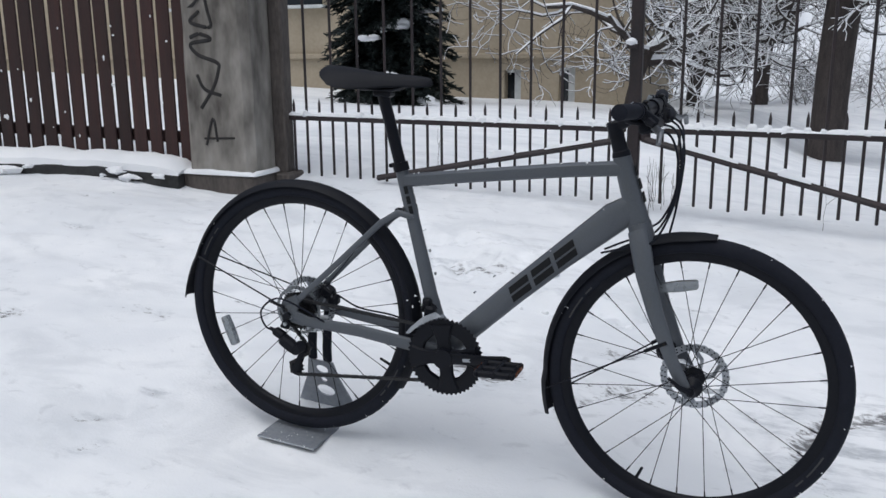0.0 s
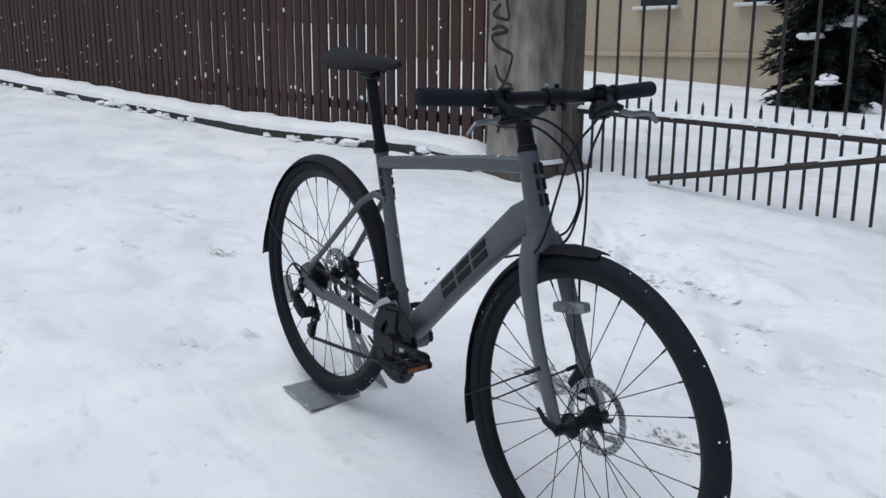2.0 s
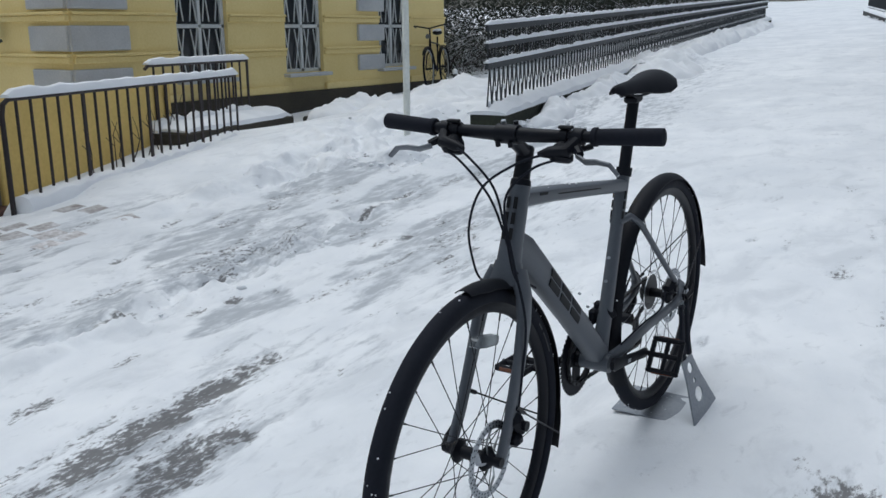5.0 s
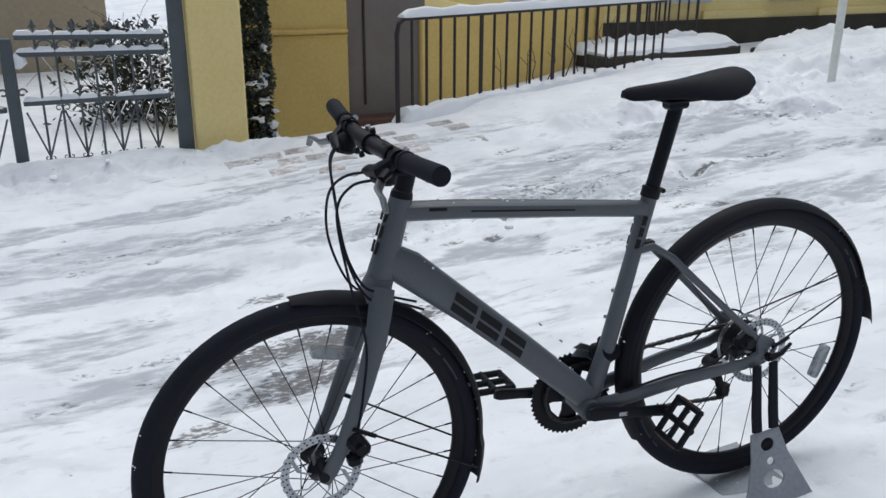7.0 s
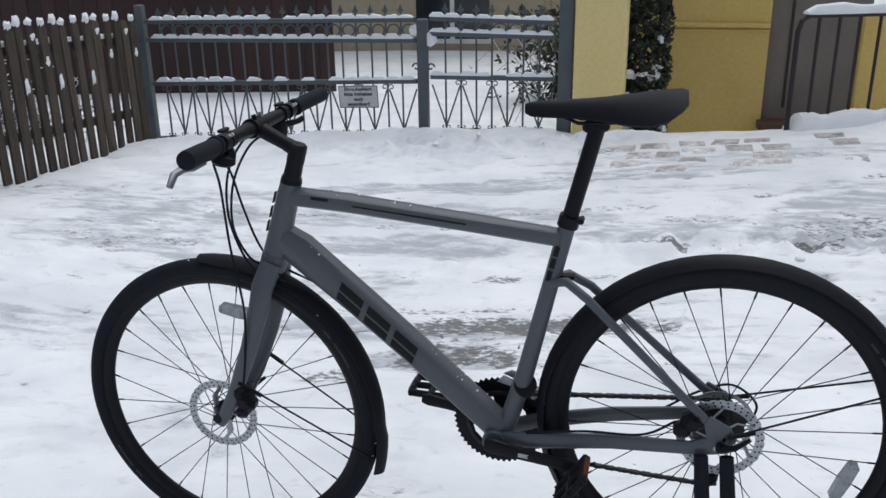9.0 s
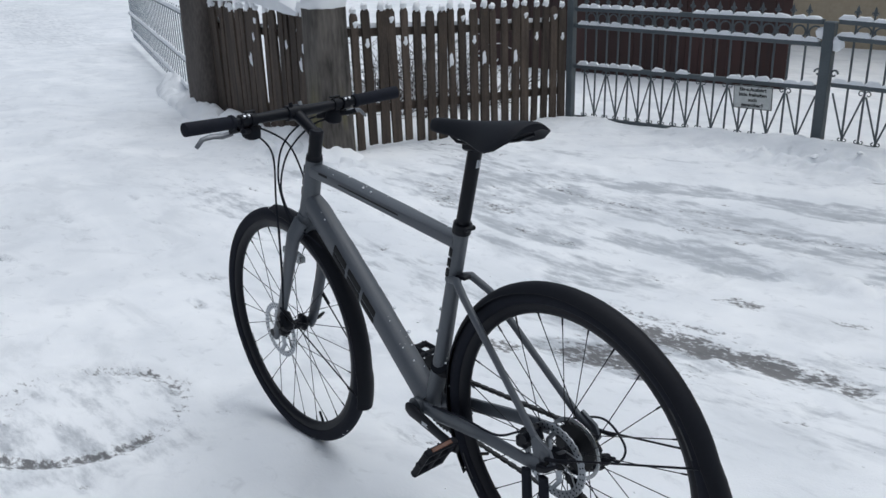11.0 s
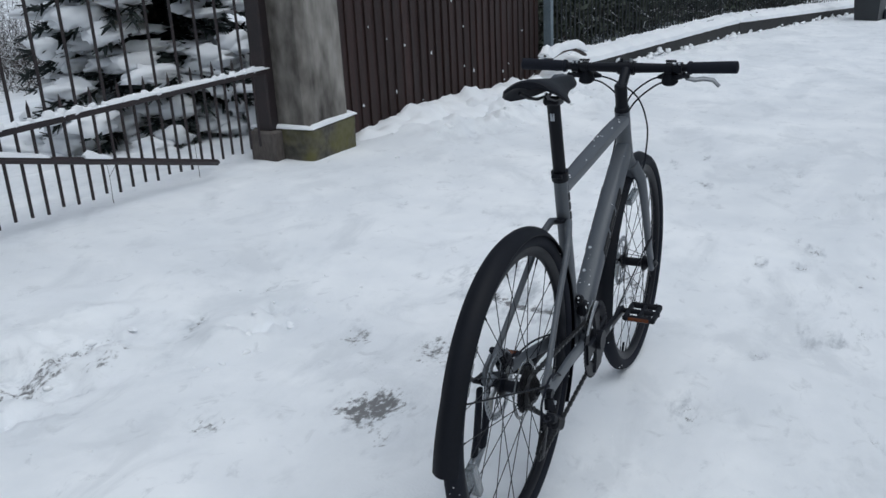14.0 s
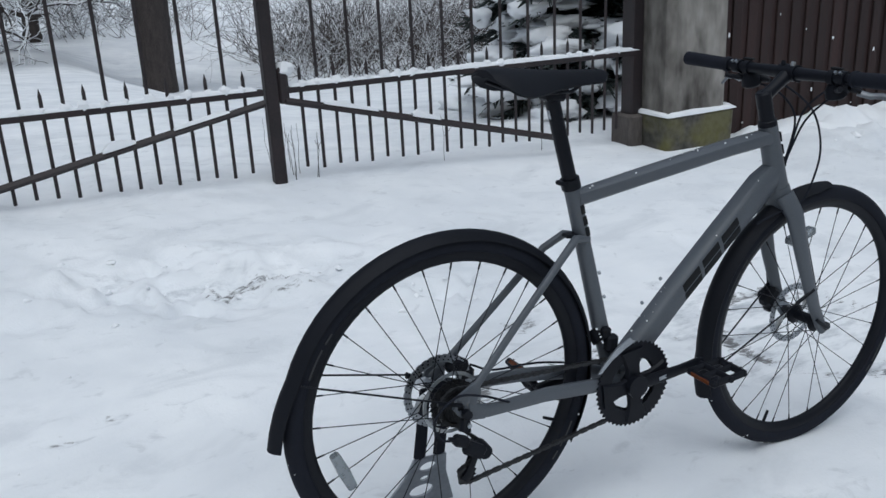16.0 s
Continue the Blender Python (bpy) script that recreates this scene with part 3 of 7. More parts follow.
        ice_shade[sel] = np.maximum(ice_shade[sel], 0.5 * smooth(3.0, 0.5, q))
        z[sel] -= 0.004 * smooth(1.6, 0.4, q)
    # two wheel ruts, cut in dashes
    for c0, x0, x1, k in ((-2.47, -2.5, 0.3, 1.25), (-3.06, -1.6, -0.3, 1.1), (-1.78, -1.6, 1.9, 0.6), (-2.98, 0.2, 2.6, 0.6)):
        q = np.abs(b - c0 + 0.0 - 0.03 * np.sin(a * 2.1) - 0.04 * warp_y) / 0.030
        dash = smooth(0.44, 0.60, fbm(a * 3.0, b * 0.6, 71)) * smooth(x0 - 0.2, x0, gx) * smooth(x1 + 0.2, x1, gx)
        wet = np.maximum(wet, 0.8 * k * dash * smooth(1.6, 0.4, q))
        z -= 0.012 * k * dash * smooth(2.4, 0.5, q)
    # the ring of a manhole cover under the snow
    d = np.hypot((gx - 1.66) * 0.95, gy - 0.46) + 0.03 * warp_x
    ring = np.exp(-(((d - 0.31) / 0.036) ** 2)) * (0.45 + 0.55 * smooth(0.40, 0.6, fbm(gx * 4, gy * 4, 12)))
    ring2 = 0.6 * np.exp(-(((d - 0.235) / 0.018) ** 2)) * smooth(0.42, 0.6, fbm(gx * 5, gy * 5, 15))
    side = smooth(0.1, -0.35, (gx - 1.66) - 0.5 * (gy - 0.46))
    wet = np.maximum(wet, np.maximum(ring, ring2) * (0.58 + 0.3 * side))
    ice_shade = np.maximum(ice_shade, np.maximum(ring * 0.7, (0.46 + 0.25 * side) * smooth(0.36, 0.26, d)))
    ice_shade = np.maximum(ice_shade, (0.5 * side) * np.exp(-(((d - 0.40) / 0.08) ** 2)))
    # hollows of the trodden snow get their shade as grey colour
    ice_shade = np.maximum(ice_shade, 0.35 * rough * smooth(0.50, 0.36, fbm(gx * 5, gy * 5, 61, 4)) * smooth(-4.2, -3.8, gy))
    z -= 0.012 * ice_shade + 0.010 * wet + 0.022 * np.exp(-((gx / 0.26) ** 2 + (gy / 0.26) ** 2)) - 0.006 * np.exp(-(((d - 0.37) / 0.02) ** 2))
    nx, ny = len(xs), len(ys)
    co = np.stack([gx, gy, z], -1).reshape(-1, 3)
    i, j = np.meshgrid(np.arange(nx - 1), np.arange(ny - 1), indexing="ij")
    k = (i * ny + j).ravel()
    quads = np.stack([k, k + ny, k + ny + 1, k + 1], -1)
    me = bpy.data.meshes.new("ground")
    me.from_pydata(co.tolist(), [], quads.tolist())
    me.polygons.foreach_set("use_smooth", [True] * len(me.polygons))
    for name, val in (("ice_shade", ice_shade), ("wet", wet)):
        me.attributes.new(name, "FLOAT", "POINT").data.foreach_set("value", val.ravel().astype(np.float32))
    m = M_SNOW.copy()
    m.name = "street_snow"
    n, l = m.node_tree.nodes, m.node_tree.links
    p = n["Principled BSDF"]
    base = p.inputs["Base Color"].links[0].from_socket
    tc = n.new("ShaderNodeTexCoord")
    for scale, wide, lo, hi, top, colour in ((1.0, 0.6, 0.39, 0.62, 0.42, (0.62, 0.65, 0.69, 1)), (3.6, 0.6, 0.49, 0.66, 0.42, (0.58, 0.605, 0.64, 1)), (15, 0.7, 0.57, 0.72, 0.45, (0.50, 0.52, 0.55, 1))):
        mp, q, r, mx = n.new("ShaderNodeMapping"), n.new("ShaderNodeTexNoise"), n.new("ShaderNodeMapRange"), n.new("ShaderNodeMix")
        mp.inputs["Scale"].default_value, mp.inputs["Rotation"].default_value = (wide, 1.0, 1.0), (0, 0, radians(-7))
        mp.inputs["Location"].default_value = (scale, 3.0, 0)
        q.inputs["Scale"].default_value, q.inputs["Detail"].default_value, q.inputs["Roughness"].default_value = scale, 9, 0.62
        q.inputs["Distortion"].default_value = 0.6
        r.inputs["From Min"].default_value, r.inputs["From Max"].default_value, r.inputs["To Max"].default_value = lo, hi, top
        r.interpolation_type = "SMOOTHSTEP"
        l.new(tc.outputs["Object"], mp.inputs["Vector"])
        l.new(mp.outputs[0], q.inputs["Vector"])
        l.new(q.outputs[0], r.inputs[0])
        mx.data_type = "RGBA"
        mx.inputs["B"].default_value = colour
        l.new(r.outputs[0], mx.inputs["Factor"])
        l.new(base, mx.inputs["A"])
        base = mx.outputs["Result"]
    for name, colour, scale, lo, hi, gain, top in (("ice_shade", (0.42, 0.445, 0.48, 1), 15, 0.30, 1.12, 2.7, 0.95), ("wet", (0.085, 0.082, 0.083, 1), 52, 0.34, 0.95, 3.4, 0.86)):
        at, q = n.new("ShaderNodeAttribute"), n.new("ShaderNodeTexNoise")
        at.attribute_name = name
        q.inputs["Scale"].default_value, q.inputs["Detail"].default_value = scale, 8
        q.inputs["Roughness"].default_value = 0.66
        mp = n.new("ShaderNodeMapping")
        mp.inputs["Scale"].default_value = (0.34, 1.0, 1.0) if name == "ice_shade" else (0.55, 1.0, 1.0)
        mp.inputs["Rotation"].default_value = (0, 0, radians(-5))
        l.new(tc.outputs["Object"], mp.inputs["Vector"])
        l.new(mp.outputs[0], q.inputs["Vector"])
        s, r, mx = n.new("ShaderNodeMath"), n.new("ShaderNodeMapRange"), n.new("ShaderNodeMix")
        s.operation = "MULTIPLY_ADD"
        s.inputs[1].default_value = gain
        l.new(q.outputs[0], s.inputs[0])
        c = n.new("ShaderNodeMath")
        c.operation = "ADD"
        c.inputs[1].default_value = -0.5 * gain
        l.new(at.outputs["Fac"], c.inputs[0])
        l.new(c.outputs[0], s.inputs[2])
        # nothing shows where the snow is whole
        gate = n.new("ShaderNodeMapRange")
        gate.inputs["From Min"].default_value, gate.inputs["From Max"].default_value = 0.02, 0.22
        l.new(at.outputs["Fac"], gate.inputs[0])
        r.inputs["From Min"].default_value, r.inputs["From Max"].default_value = lo, hi
        r.interpolation_type = "SMOOTHSTEP"
        l.new(s.outputs[0], r.inputs[0])
        boost = n.new("ShaderNodeMath")
        boost.operation, boost.use_clamp = "MULTIPLY", True
        l.new(gate.outputs[0], boost.inputs[1])
        l.new(r.outputs[0], boost.inputs[0])
        cap = n.new("ShaderNodeMath")
        cap.operation = "MULTIPLY"
        cap.inputs[1].default_value = top
        l.new(boost.outputs[0], cap.inputs[0])
        mx.data_type = "RGBA"
        mx.inputs["B"].default_value = colour
        l.new(cap.outputs[0], mx.inputs["Factor"])
        l.new(base, mx.inputs["A"])
        base = mx.outputs["Result"]
    l.new(base, p.inputs["Base Color"])
    me.materials.append(m)
    return tagged(new("ground", me), "snow-covered street with slushy grey streaks and footprints", "ground", kind="structure"), (xs, ys, z)


_, GROUND = build_ground()


def lie(x, y):
    """Height of the built snow surface."""
    xs, ys, z = GROUND
    return float(z[int(np.abs(xs - x).argmin()), int(np.abs(ys - y).argmin())])


def snow_crumbs():
    g, rng = Geo(), random.Random(8)
    for sx, sy, rx, ry in ROUGH:
        for k in range(int(16 + 34 * rx * ry)):
            x, y = sx + rng.gauss(0, 0.5) * rx, sy + rng.gauss(0, 0.6) * ry
            r = min(0.035 if abs(y) > 1.4 else 0.012, rng.uniform(0.004, 0.010) / (1 - rng.random() * 0.85) ** 0.6)
            g.blob((x, y, lie(x, y)), (r * rng.uniform(0.8, 1.5), r * rng.uniform(0.8, 1.5), r * rng.uniform(0.5, 0.8)), k, 0.7, 6, 4)
    for k in range(150):
        x, y = rng.uniform(-3.2, 4.2), rng.uniform(-3.8, 1.8)
        r = rng.uniform(0.002, 0.006)
        g.blob((x, y, lie(x, y) + r * 0.2), (r * rng.uniform(0.8, 1.6), r, r * 0.6), k, 0.7, 5, 3)
    return solid("snow_crumbs", g, M_SNOW, "broken lumps and crumbs of trodden snow", "snow", kind="stuff", angle=70)


snow_crumbs()


# ---- paving stones showing before the door ----
pav = thing("pavement", "wet grey paving stones half under trodden snow", "pavement", kind="structure")
prng = random.Random(3)
for i in range(8):
    for j in range(4):
        x, y = 0.50 - 0.205 * i + 0.09 * (j % 2) + prng.uniform(-0.02, 0.02), -3.56 - 0.155 * j - 0.03 * i + prng.uniform(-0.015, 0.015)
        if prng.random() < 0.40:
            continue
        hx, hy = prng.uniform(0.080, 0.100), prng.uniform(0.058, 0.074)
        base = [(x + sx * hx * prng.uniform(0.65, 1.08), y + sy * hy * prng.uniform(0.65, 1.08)) for sx, sy in ((-1, -1), (1, -1), (1, 1), (-1, 1))]
        inner = [(x + (q[0] - x) * 0.88, y + (q[1] - y) * 0.88) for q in base]
        part("paving_stone", Geo().loft([[(*q, lie(*q) - 0.05) for q in base], [(*q, lie(*q) + 0.001) for q in base], [(*q, lie(*q) + 0.004) for q in inner]]), M_SLAB, pav)


# ---- concrete gate pillars ----
def pillar(name, x0, x1, y0, y1, zb, zp, ztop, label, side, moss=False):
    """side: 1 or -1, where the flat iron hinge post stands against the shaft."""
    cx, cy = (x0 + x1) / 2, (y0 + y1) / 2
    t = thing(name, label, "gate pillar", pose(cx, cy, zb - 0.25))
    w, d = x1 - x0, y1 - y0
    h = zp - zb + 0.25
    rings = []
    for k, (z, q) in enumerate(((0.0, 0.0), (h * 0.6, 0.004), (h - 0.02, 0.0), (h, 0.014))):
        ring = []
        for i in range(28):
            a = 2 * math.pi * (i + 0.5) / 28
            c, s_ = math.cos(a), math.sin(a)
            e = 1 + 0.012 * noise.noise(Vector((c * 3, s_ * 3, z * 6)))
            ring.append(((w / 2 - q) * e * math.copysign(min(1, abs(c) ** 0.12), c), (d / 2 - q) * e * math.copysign(min(1, abs(s_) ** 0.12), s_), z))
        rings.append(ring)
    part("plinth", Geo().loft(rings), M_MOSS if moss else M_CONC2, t, "mossy plinth" if moss else "")
    rings = []
    for k in range(15):
        f = k / 14
        z = h + (ztop - zp) * f
        a, b = w / 2 - 0.026 - 0.012 * f, d / 2 - 0.026 - 0.012 * f
        cut = 0.045
        ring = []
        for px, py in ((-a + cut, -b), (0, -b), (a - cut, -b), (a, -b + cut), (a, 0), (a, b - cut), (a - cut, b), (0, b), (-a + cut, b), (-a, b - cut), (-a, 0), (-a, -b + cut)):
            e = 0.006 * noise.noise(Vector((px * 7, py * 7, z * 4)))
            ring.append((px + e, py + e * 0.7, z))
        rings.append(ring)
    part("shaft", Geo().loft(rings), M_CONC, t, angle=30)
    part("hinge_post", Geo().box((side * (w / 2 + 0.015), 0.08, (ztop - zb + 0.25) / 2), (0.085, 0.10, ztop - zb + 0.25), 0.01), M_CONC2 if side > 0 else M_IRON, t, "dark flat hinge post")
    part("hinge_foot", Geo().box((side * (w / 2 + 0.045), 0.08, (h - 0.01) / 2), (0.10, 0.18, h - 0.01), 0.012), M_CONC2, t)
    g = Geo()
    snow_ridge(g, [(-w / 2 + 0.0, -d / 2 + 0.02, h - 0.004), (w / 2, -d / 2 + 0.02, h - 0.004)], 0.05, 0.022, 1)
    snow_ridge(g, [(w / 2 - 0.015, -d / 2, h - 0.004), (w / 2 - 0.015, d / 2, h - 0.004)], 0.045, 0.022, 2)
    snow_ridge(g, [(-w / 2 + 0.015, -d / 2, h - 0.004), (-w / 2 + 0.015, d / 2, h - 0.004)], 0.045, 0.022, 3)
    part("snow_ledge", g, M_SNOW, t, "thin snow on the plinth ledge")
    return t


def spline(pts, k=7):
    P = [Vector(p) for p in pts]
    P = [P[0] * 2 - P[1]] + P + [P[-1] * 2 - P[-2]]
    out = []
    for i in range(1, len(P) - 2):
        for j in range(k):
            t = j / k
            out.append(0.5 * ((2 * P[i]) + (P[i + 1] - P[i - 1]) * t + (2 * P[i - 1] - 5 * P[i] + 4 * P[i + 1] - P[i + 2]) * t * t + (3 * P[i] - P[i - 1] - 3 * P[i + 1] + P[i + 2]) * t ** 3))
    return out + [P[-2]]


pil_w = pillar("gate_pillar", -2.085, -1.575, 2.24, 2.70, 0.13, 0.325, 2.6, "weathered concrete gate pillar with black graffiti scrawls", 1)
pil_e = pillar("gate_pillar", 2.665, 3.17, 2.30, 2.74, 0.0, 0.25, 2.5, "weathered grey concrete gate pillar with mossy plinth", -1, moss=True)
# scrawled spray paint on the western pillar's street face
for pts, r in ((((-0.155, 1.256), (-0.09, 1.270), (-0.03, 1.325)), 0.010), (((-0.01, 1.36), (0.015, 1.24), (0.03, 1.157), (-0.05, 1.164), (-0.108, 1.189), (-0.044, 1.242)), 0.010),
               (((-0.115, 1.098), (-0.047, 1.116), (0.024, 1.085), (-0.111, 1.062), (-0.064, 1.001), (0.059, 0.958), (0.066, 0.915), (0.025, 0.817), (-0.066, 0.70)), 0.011),
               (((-0.081, 0.89), (-0.035, 0.81), (0.074, 0.774)), 0.010), (((-0.046, 0.489), (0.008, 0.643), (0.031, 0.511)), 0.008), (((-0.058, 0.527), (0.15, 0.534)), 0.006)):
    part("paint_stroke", Geo().tube([(p.x, p.y, p.z) for p in spline([(x - 0.03, -0.23 + 0.0235 + 0.0055 * (z - 0.325) + (0.03 if abs(x - 0.03) > 0.172 else 0), z - 0.13 + 0.25) for x, z in pts])], r, 6, flat=0.3, side=(1, 0, 0)), M_SPRAY, pil_w)


# ---- iron gate in the north, two leaves ----
def bar_mesh(h, r, spike):
    g = Geo().tube([(0, 0, 0), (0, 0, h)], r, 6)
    if spike:
        g.tube([(0, 0, h), (0, 0, h + 0.035)], [r * 1.05, 0.001], 6)
    return g


def iron_leaf(x0, x1, brace_to, label):
    y, sgn = 2.57, 1 if x1 > x0 else -1
    t = thing("gate_leaf", label, "gate", pose(x0, y, 0.0), group="iron gate leaves")
    n = int(abs(x1 - x0) / 0.085)
    tall = {}
    ztop = lambda x: 0.613 - 0.011 * (x - 0.5)
    for i in range(1, n):
        x = x0 + sgn * i * 0.085
        zb = 0.235 - 0.035 * (x - 0.5) + 0.008 * math.sin(i * 2.3)
        zr = ztop(x)
        high = i % 2 == 0
        h = round((1.95 if high else zr + 0.075) - zb, 2)
        key = (h, high)
        if key not in tall:
            tall[key] = bar_mesh(h, 0.0082, True).mesh("bar", M_IRON)
        part("bar", tall[key], M_IRON, t, m=pose(x - x0, 0.0, zb))
    part("mid_rail", Geo().box(((x1 - x0) / 2, -0.004, (ztop(x0) + ztop(x1)) / 2), (abs(x1 - x0), 0.034, 0.030), 0.004, Matrix.Rotation(0.011, 3, "Y")), M_IRON, t)
    part("top_rail", Geo().box(((x1 - x0) / 2, -0.002, 1.85), (abs(x1 - x0), 0.034, 0.030), 0.004), M_IRON, t)
    a, b = Vector((0, -0.022, 0.565)), Vector((brace_to[0] - x0, -0.022, brace_to[1]))
    part("brace", Geo().tube([a, b], 0.017, 4, side=(0, 1, 0)), M_IRON, t)
    g = Geo()
    snow_ridge(g, [(0.03 * sgn, -0.004, ztop(x0) + 0.013), (x1 - x0, -0.004, ztop(x1) + 0.013)], 0.036, 0.017, x0, 0.02, 0.8)
    gr = random.Random(int(x0 * 100))
    for i in range(1, n):
        x = sgn * (i + gr.uniform(-0.12, 0.12)) * 0.085
        e = gr.uniform(0.6, 1.25)
        g.blob((x, -0.006, ztop(x0 + x) + 0.020), (0.026 * e, 0.019, 0.021 * e), i, 0.5, 8, 6)
    snow_ridge(g, [a.lerp(b, 0.12) + Vector((0, 0, 0.012)), a.lerp(b, 0.30) + Vector((0, 0, 0.012))], 0.03, 0.018, 4, 0.03)
    snow_ridge(g, [a.lerp(b, 0.42) + Vector((0, 0, 0.012)), a.lerp(b, 0.52) + Vector((0, 0, 0.012))], 0.035, 0.032, 5, 0.03, 0.8)
    part("rail_snow", g, M_SNOW, t, "snow lying on the rails")
    return t


iron_leaf(0.46, -1.60, (-0.95, 0.30), "dark brown wrought-iron gate leaf with snowy rail beside graffiti pillar")
iron_leaf(0.56, 2.66, (2.10, 0.175), "dark brown wrought-iron gate leaf with snowy rail beside mossy pillar")
gp = thing("gate_post", "dark brown iron centre post of the gate with snow cap", "gate post", pose(0.5, 2.57, 0.1))
part("upright", Geo().box((0, 0, 0.95), (0.062, 0.055, 1.95), 0.006), M_IRON, gp)
part("stop_post", Geo().box((0.058, 0.0, 0.535), (0.052, 0.05, 0.17), 0.012), M_IRON, gp)
part("latch", Geo().box((-0.02, -0.035, 0.93), (0.05, 0.03, 0.022), 0.004), M_IRON, gp)
part("snow_cap", Geo().blob((0.08, 0, 0.61), (0.045, 0.04, 0.035), 1), M_SNOW, gp)
part("snow_cap", Geo().blob((-0.022, -0.038, 0.95), (0.03, 0.022, 0.02), 2), M_SNOW, gp)


# ---- plank fences ----
def plank_fence(name, label, a, b, pitch, width, top, kerb, foot=0.05, mt=M_PLANK):
    a, b = Vector(a), Vector(b)
    d = b - a
    n = int(d.length / pitch)
    ang = math.degrees(math.atan2(d.y, d.x))
    t = thing(name, label, "fence", pose(a.x, a.y, 0, 0, 0, ang))
    mesh = Geo().box((0, 0, top / 2), (width, 0.02, top), 0.003).mesh("plank", mt)
    for i in range(n):
        s = (i + 0.5) * pitch
        q = a + d * (s / d.length)
        z = gz(q.x, q.y) + foot + random.uniform(-0.012, 0.012)
        part("plank", mesh, mt, t, m=pose(s, random.uniform(-0.003, 0.003) + (0.008 * (-1) ** i if width > pitch else 0), z, 0, random.uniform(-0.25, 0.25), 0))
    z0, z1 = gz(a.x, a.y), gz(b.x, b.y)
    sl = math.atan2(z1 - z0, d.length)
    bk = 1 if d.x > 0 else -1
    for h in (0.16, 1.2):
        part("fence_rail", Geo().box((d.length / 2, bk * 0.045, (z0 + z1) / 2 + foot + h), (d.length, 0.04, 0.07), 0.004, Matrix.Rotation(-sl, 3, "Y")), mt, t)
    g, fr_ = Geo(), random.Random(int(d.length * 3))
    for j in range(int(d.length * (26 if width < pitch else 12))):
        s = fr_.uniform(0, d.length)
        w = a + d * (s / d.length)
        q = fr_.uniform(0.003, 0.007) / (1 - 0.55 * fr_.random())
        g.blob((s, -bk * (0.012 if width < pitch else 0.020), gz(w.x, w.y) + foot + 0.1 + 1.9 * fr_.random() ** 1.5), (q, 0.004, q * fr_.uniform(0.8, 1.8)), j, 0.7, 6, 4)
    part("snow_specks", g, M_SNOW, t, "specks of snow stuck to the boards")["kind"] = "stuff"
    if kerb:
        rows = []
        for i in range(17):
            w = a + d * (i / 16)
            zk, e = gz(w.x, w.y), 0.012 * noise.noise(Vector((w.x * 3, w.y * 3, 0)))
            rows.append([(d.length * i / 16, -bk * 0.10 + q * (0.16 + e), zk + z) for q, z in ((-1, -0.25), (1, -0.25), (1, 0.026), (0.9, 0.036), (-0.9, 0.036), (-1, 0.026))])
        k = part("kerb", Geo().loft(rows), M_STONE, t, "dark stone kerb")
        g = Geo()
        snow_ridge(g, [(d.length * i / 16, -bk * 0.10, gz(*(a + d * (i / 16)).xy) + 0.030) for i in range(17)], 0.322, 0.075, 3, 0.05, 0.3)
        part("kerb_snow", g, M_SNOW, k, "thick snow on the kerb")
        g, kr = Geo(), random.Random(int(d.length * 7))
        for j in range(int(d.length * 6)):
            s = kr.uniform(0, d.length)
            w = a + d * (s / d.length)
            q = kr.uniform(0.008, 0.03) / (1 - 0.5 * kr.random())
            g.blob((s, -bk * (0.27 + kr.uniform(0, 0.05)), gz(w.x, w.y) + kr.choice((-0.01, -0.01, -0.01, 0.02))), (q * 1.7, q * 0.8, q * 0.7), j, 1.0, 7, 5)
        part("kerb_foot_snow", g, M_SNOW, k, "crumbled snow along the kerb")["kind"] = "stuff"
    return t


plank_fence("plank_fence", "brown-stained vertical plank fence on a snowy stone kerb", (-2.10, 2.42, 0), (-10.35, 0.70, 0), 0.099, 0.077, 2.1, True, 0.06)
plank_fence("plank_fence", "brown plank fence set back beyond the poles", (-12.2, 0.42, 0), (-15.0, -0.40, 0), 0.10, 0.098, 2.1, True, 0.06)
plank_fence("plank_fence", "brown close-boarded fence beside the mossy pillar", (3.15, 2.52, 0), (6.42, 2.26, 0), 0.056, 0.066, 2.1, False, -0.08, M_PLANKD)


# ---- poles and far street, west ----
def pole(name, label, x, y, r, h, mt, lean=0):
    g = Geo().tube([(0, 0, -0.2), (0, 0, h)], [r, r * 0.85], 10)
    return solid(name, g, mt, label, "pole", m=pose(x, y, gz(x, y), lean, 0, 0))


solid("street_pole", Geo().box((0, 0, 1.9), (0.20, 0.20, 4.2), 0.02), M_UTIL, "square pale concrete utility pole by the fence", "pole", m=pose(-12.0, 0.30, gz(-12, 0.3), 0, 0, 12))
solid("street_pole", Geo().box((0, 0, 1.9), (0.22, 0.20, 4.2), 0.02), M_UTIL, "square pale concrete utility pole by the fence", "pole", m=pose(-10.5, 0.62, gz(-10.5, 0.62), 0, 0, 12))
mp = thing("signpost", "white painted metal signpost standing in snow", "pole", pose(-3.87, -3.72, gz(-3.87, -3.72) - 0.1))
part("shaft", Geo().tube([(0, 0, 0), (0, 0, 2.9)], 0.030, 12), M_POLE, mp)


# ---- bicycle ----
bike = thing("bicycle", "grey flat-bar hybrid bicycle with black mudguards and disc brakes", "bicycle", pose(0, 0, 0, 0, 4.5, 0))
RA, FA, BB = Vector((-0.006, 0, 0.339)), Vector((1.046, 0, 0.345)), Vector((0.440, 0, 0.303))


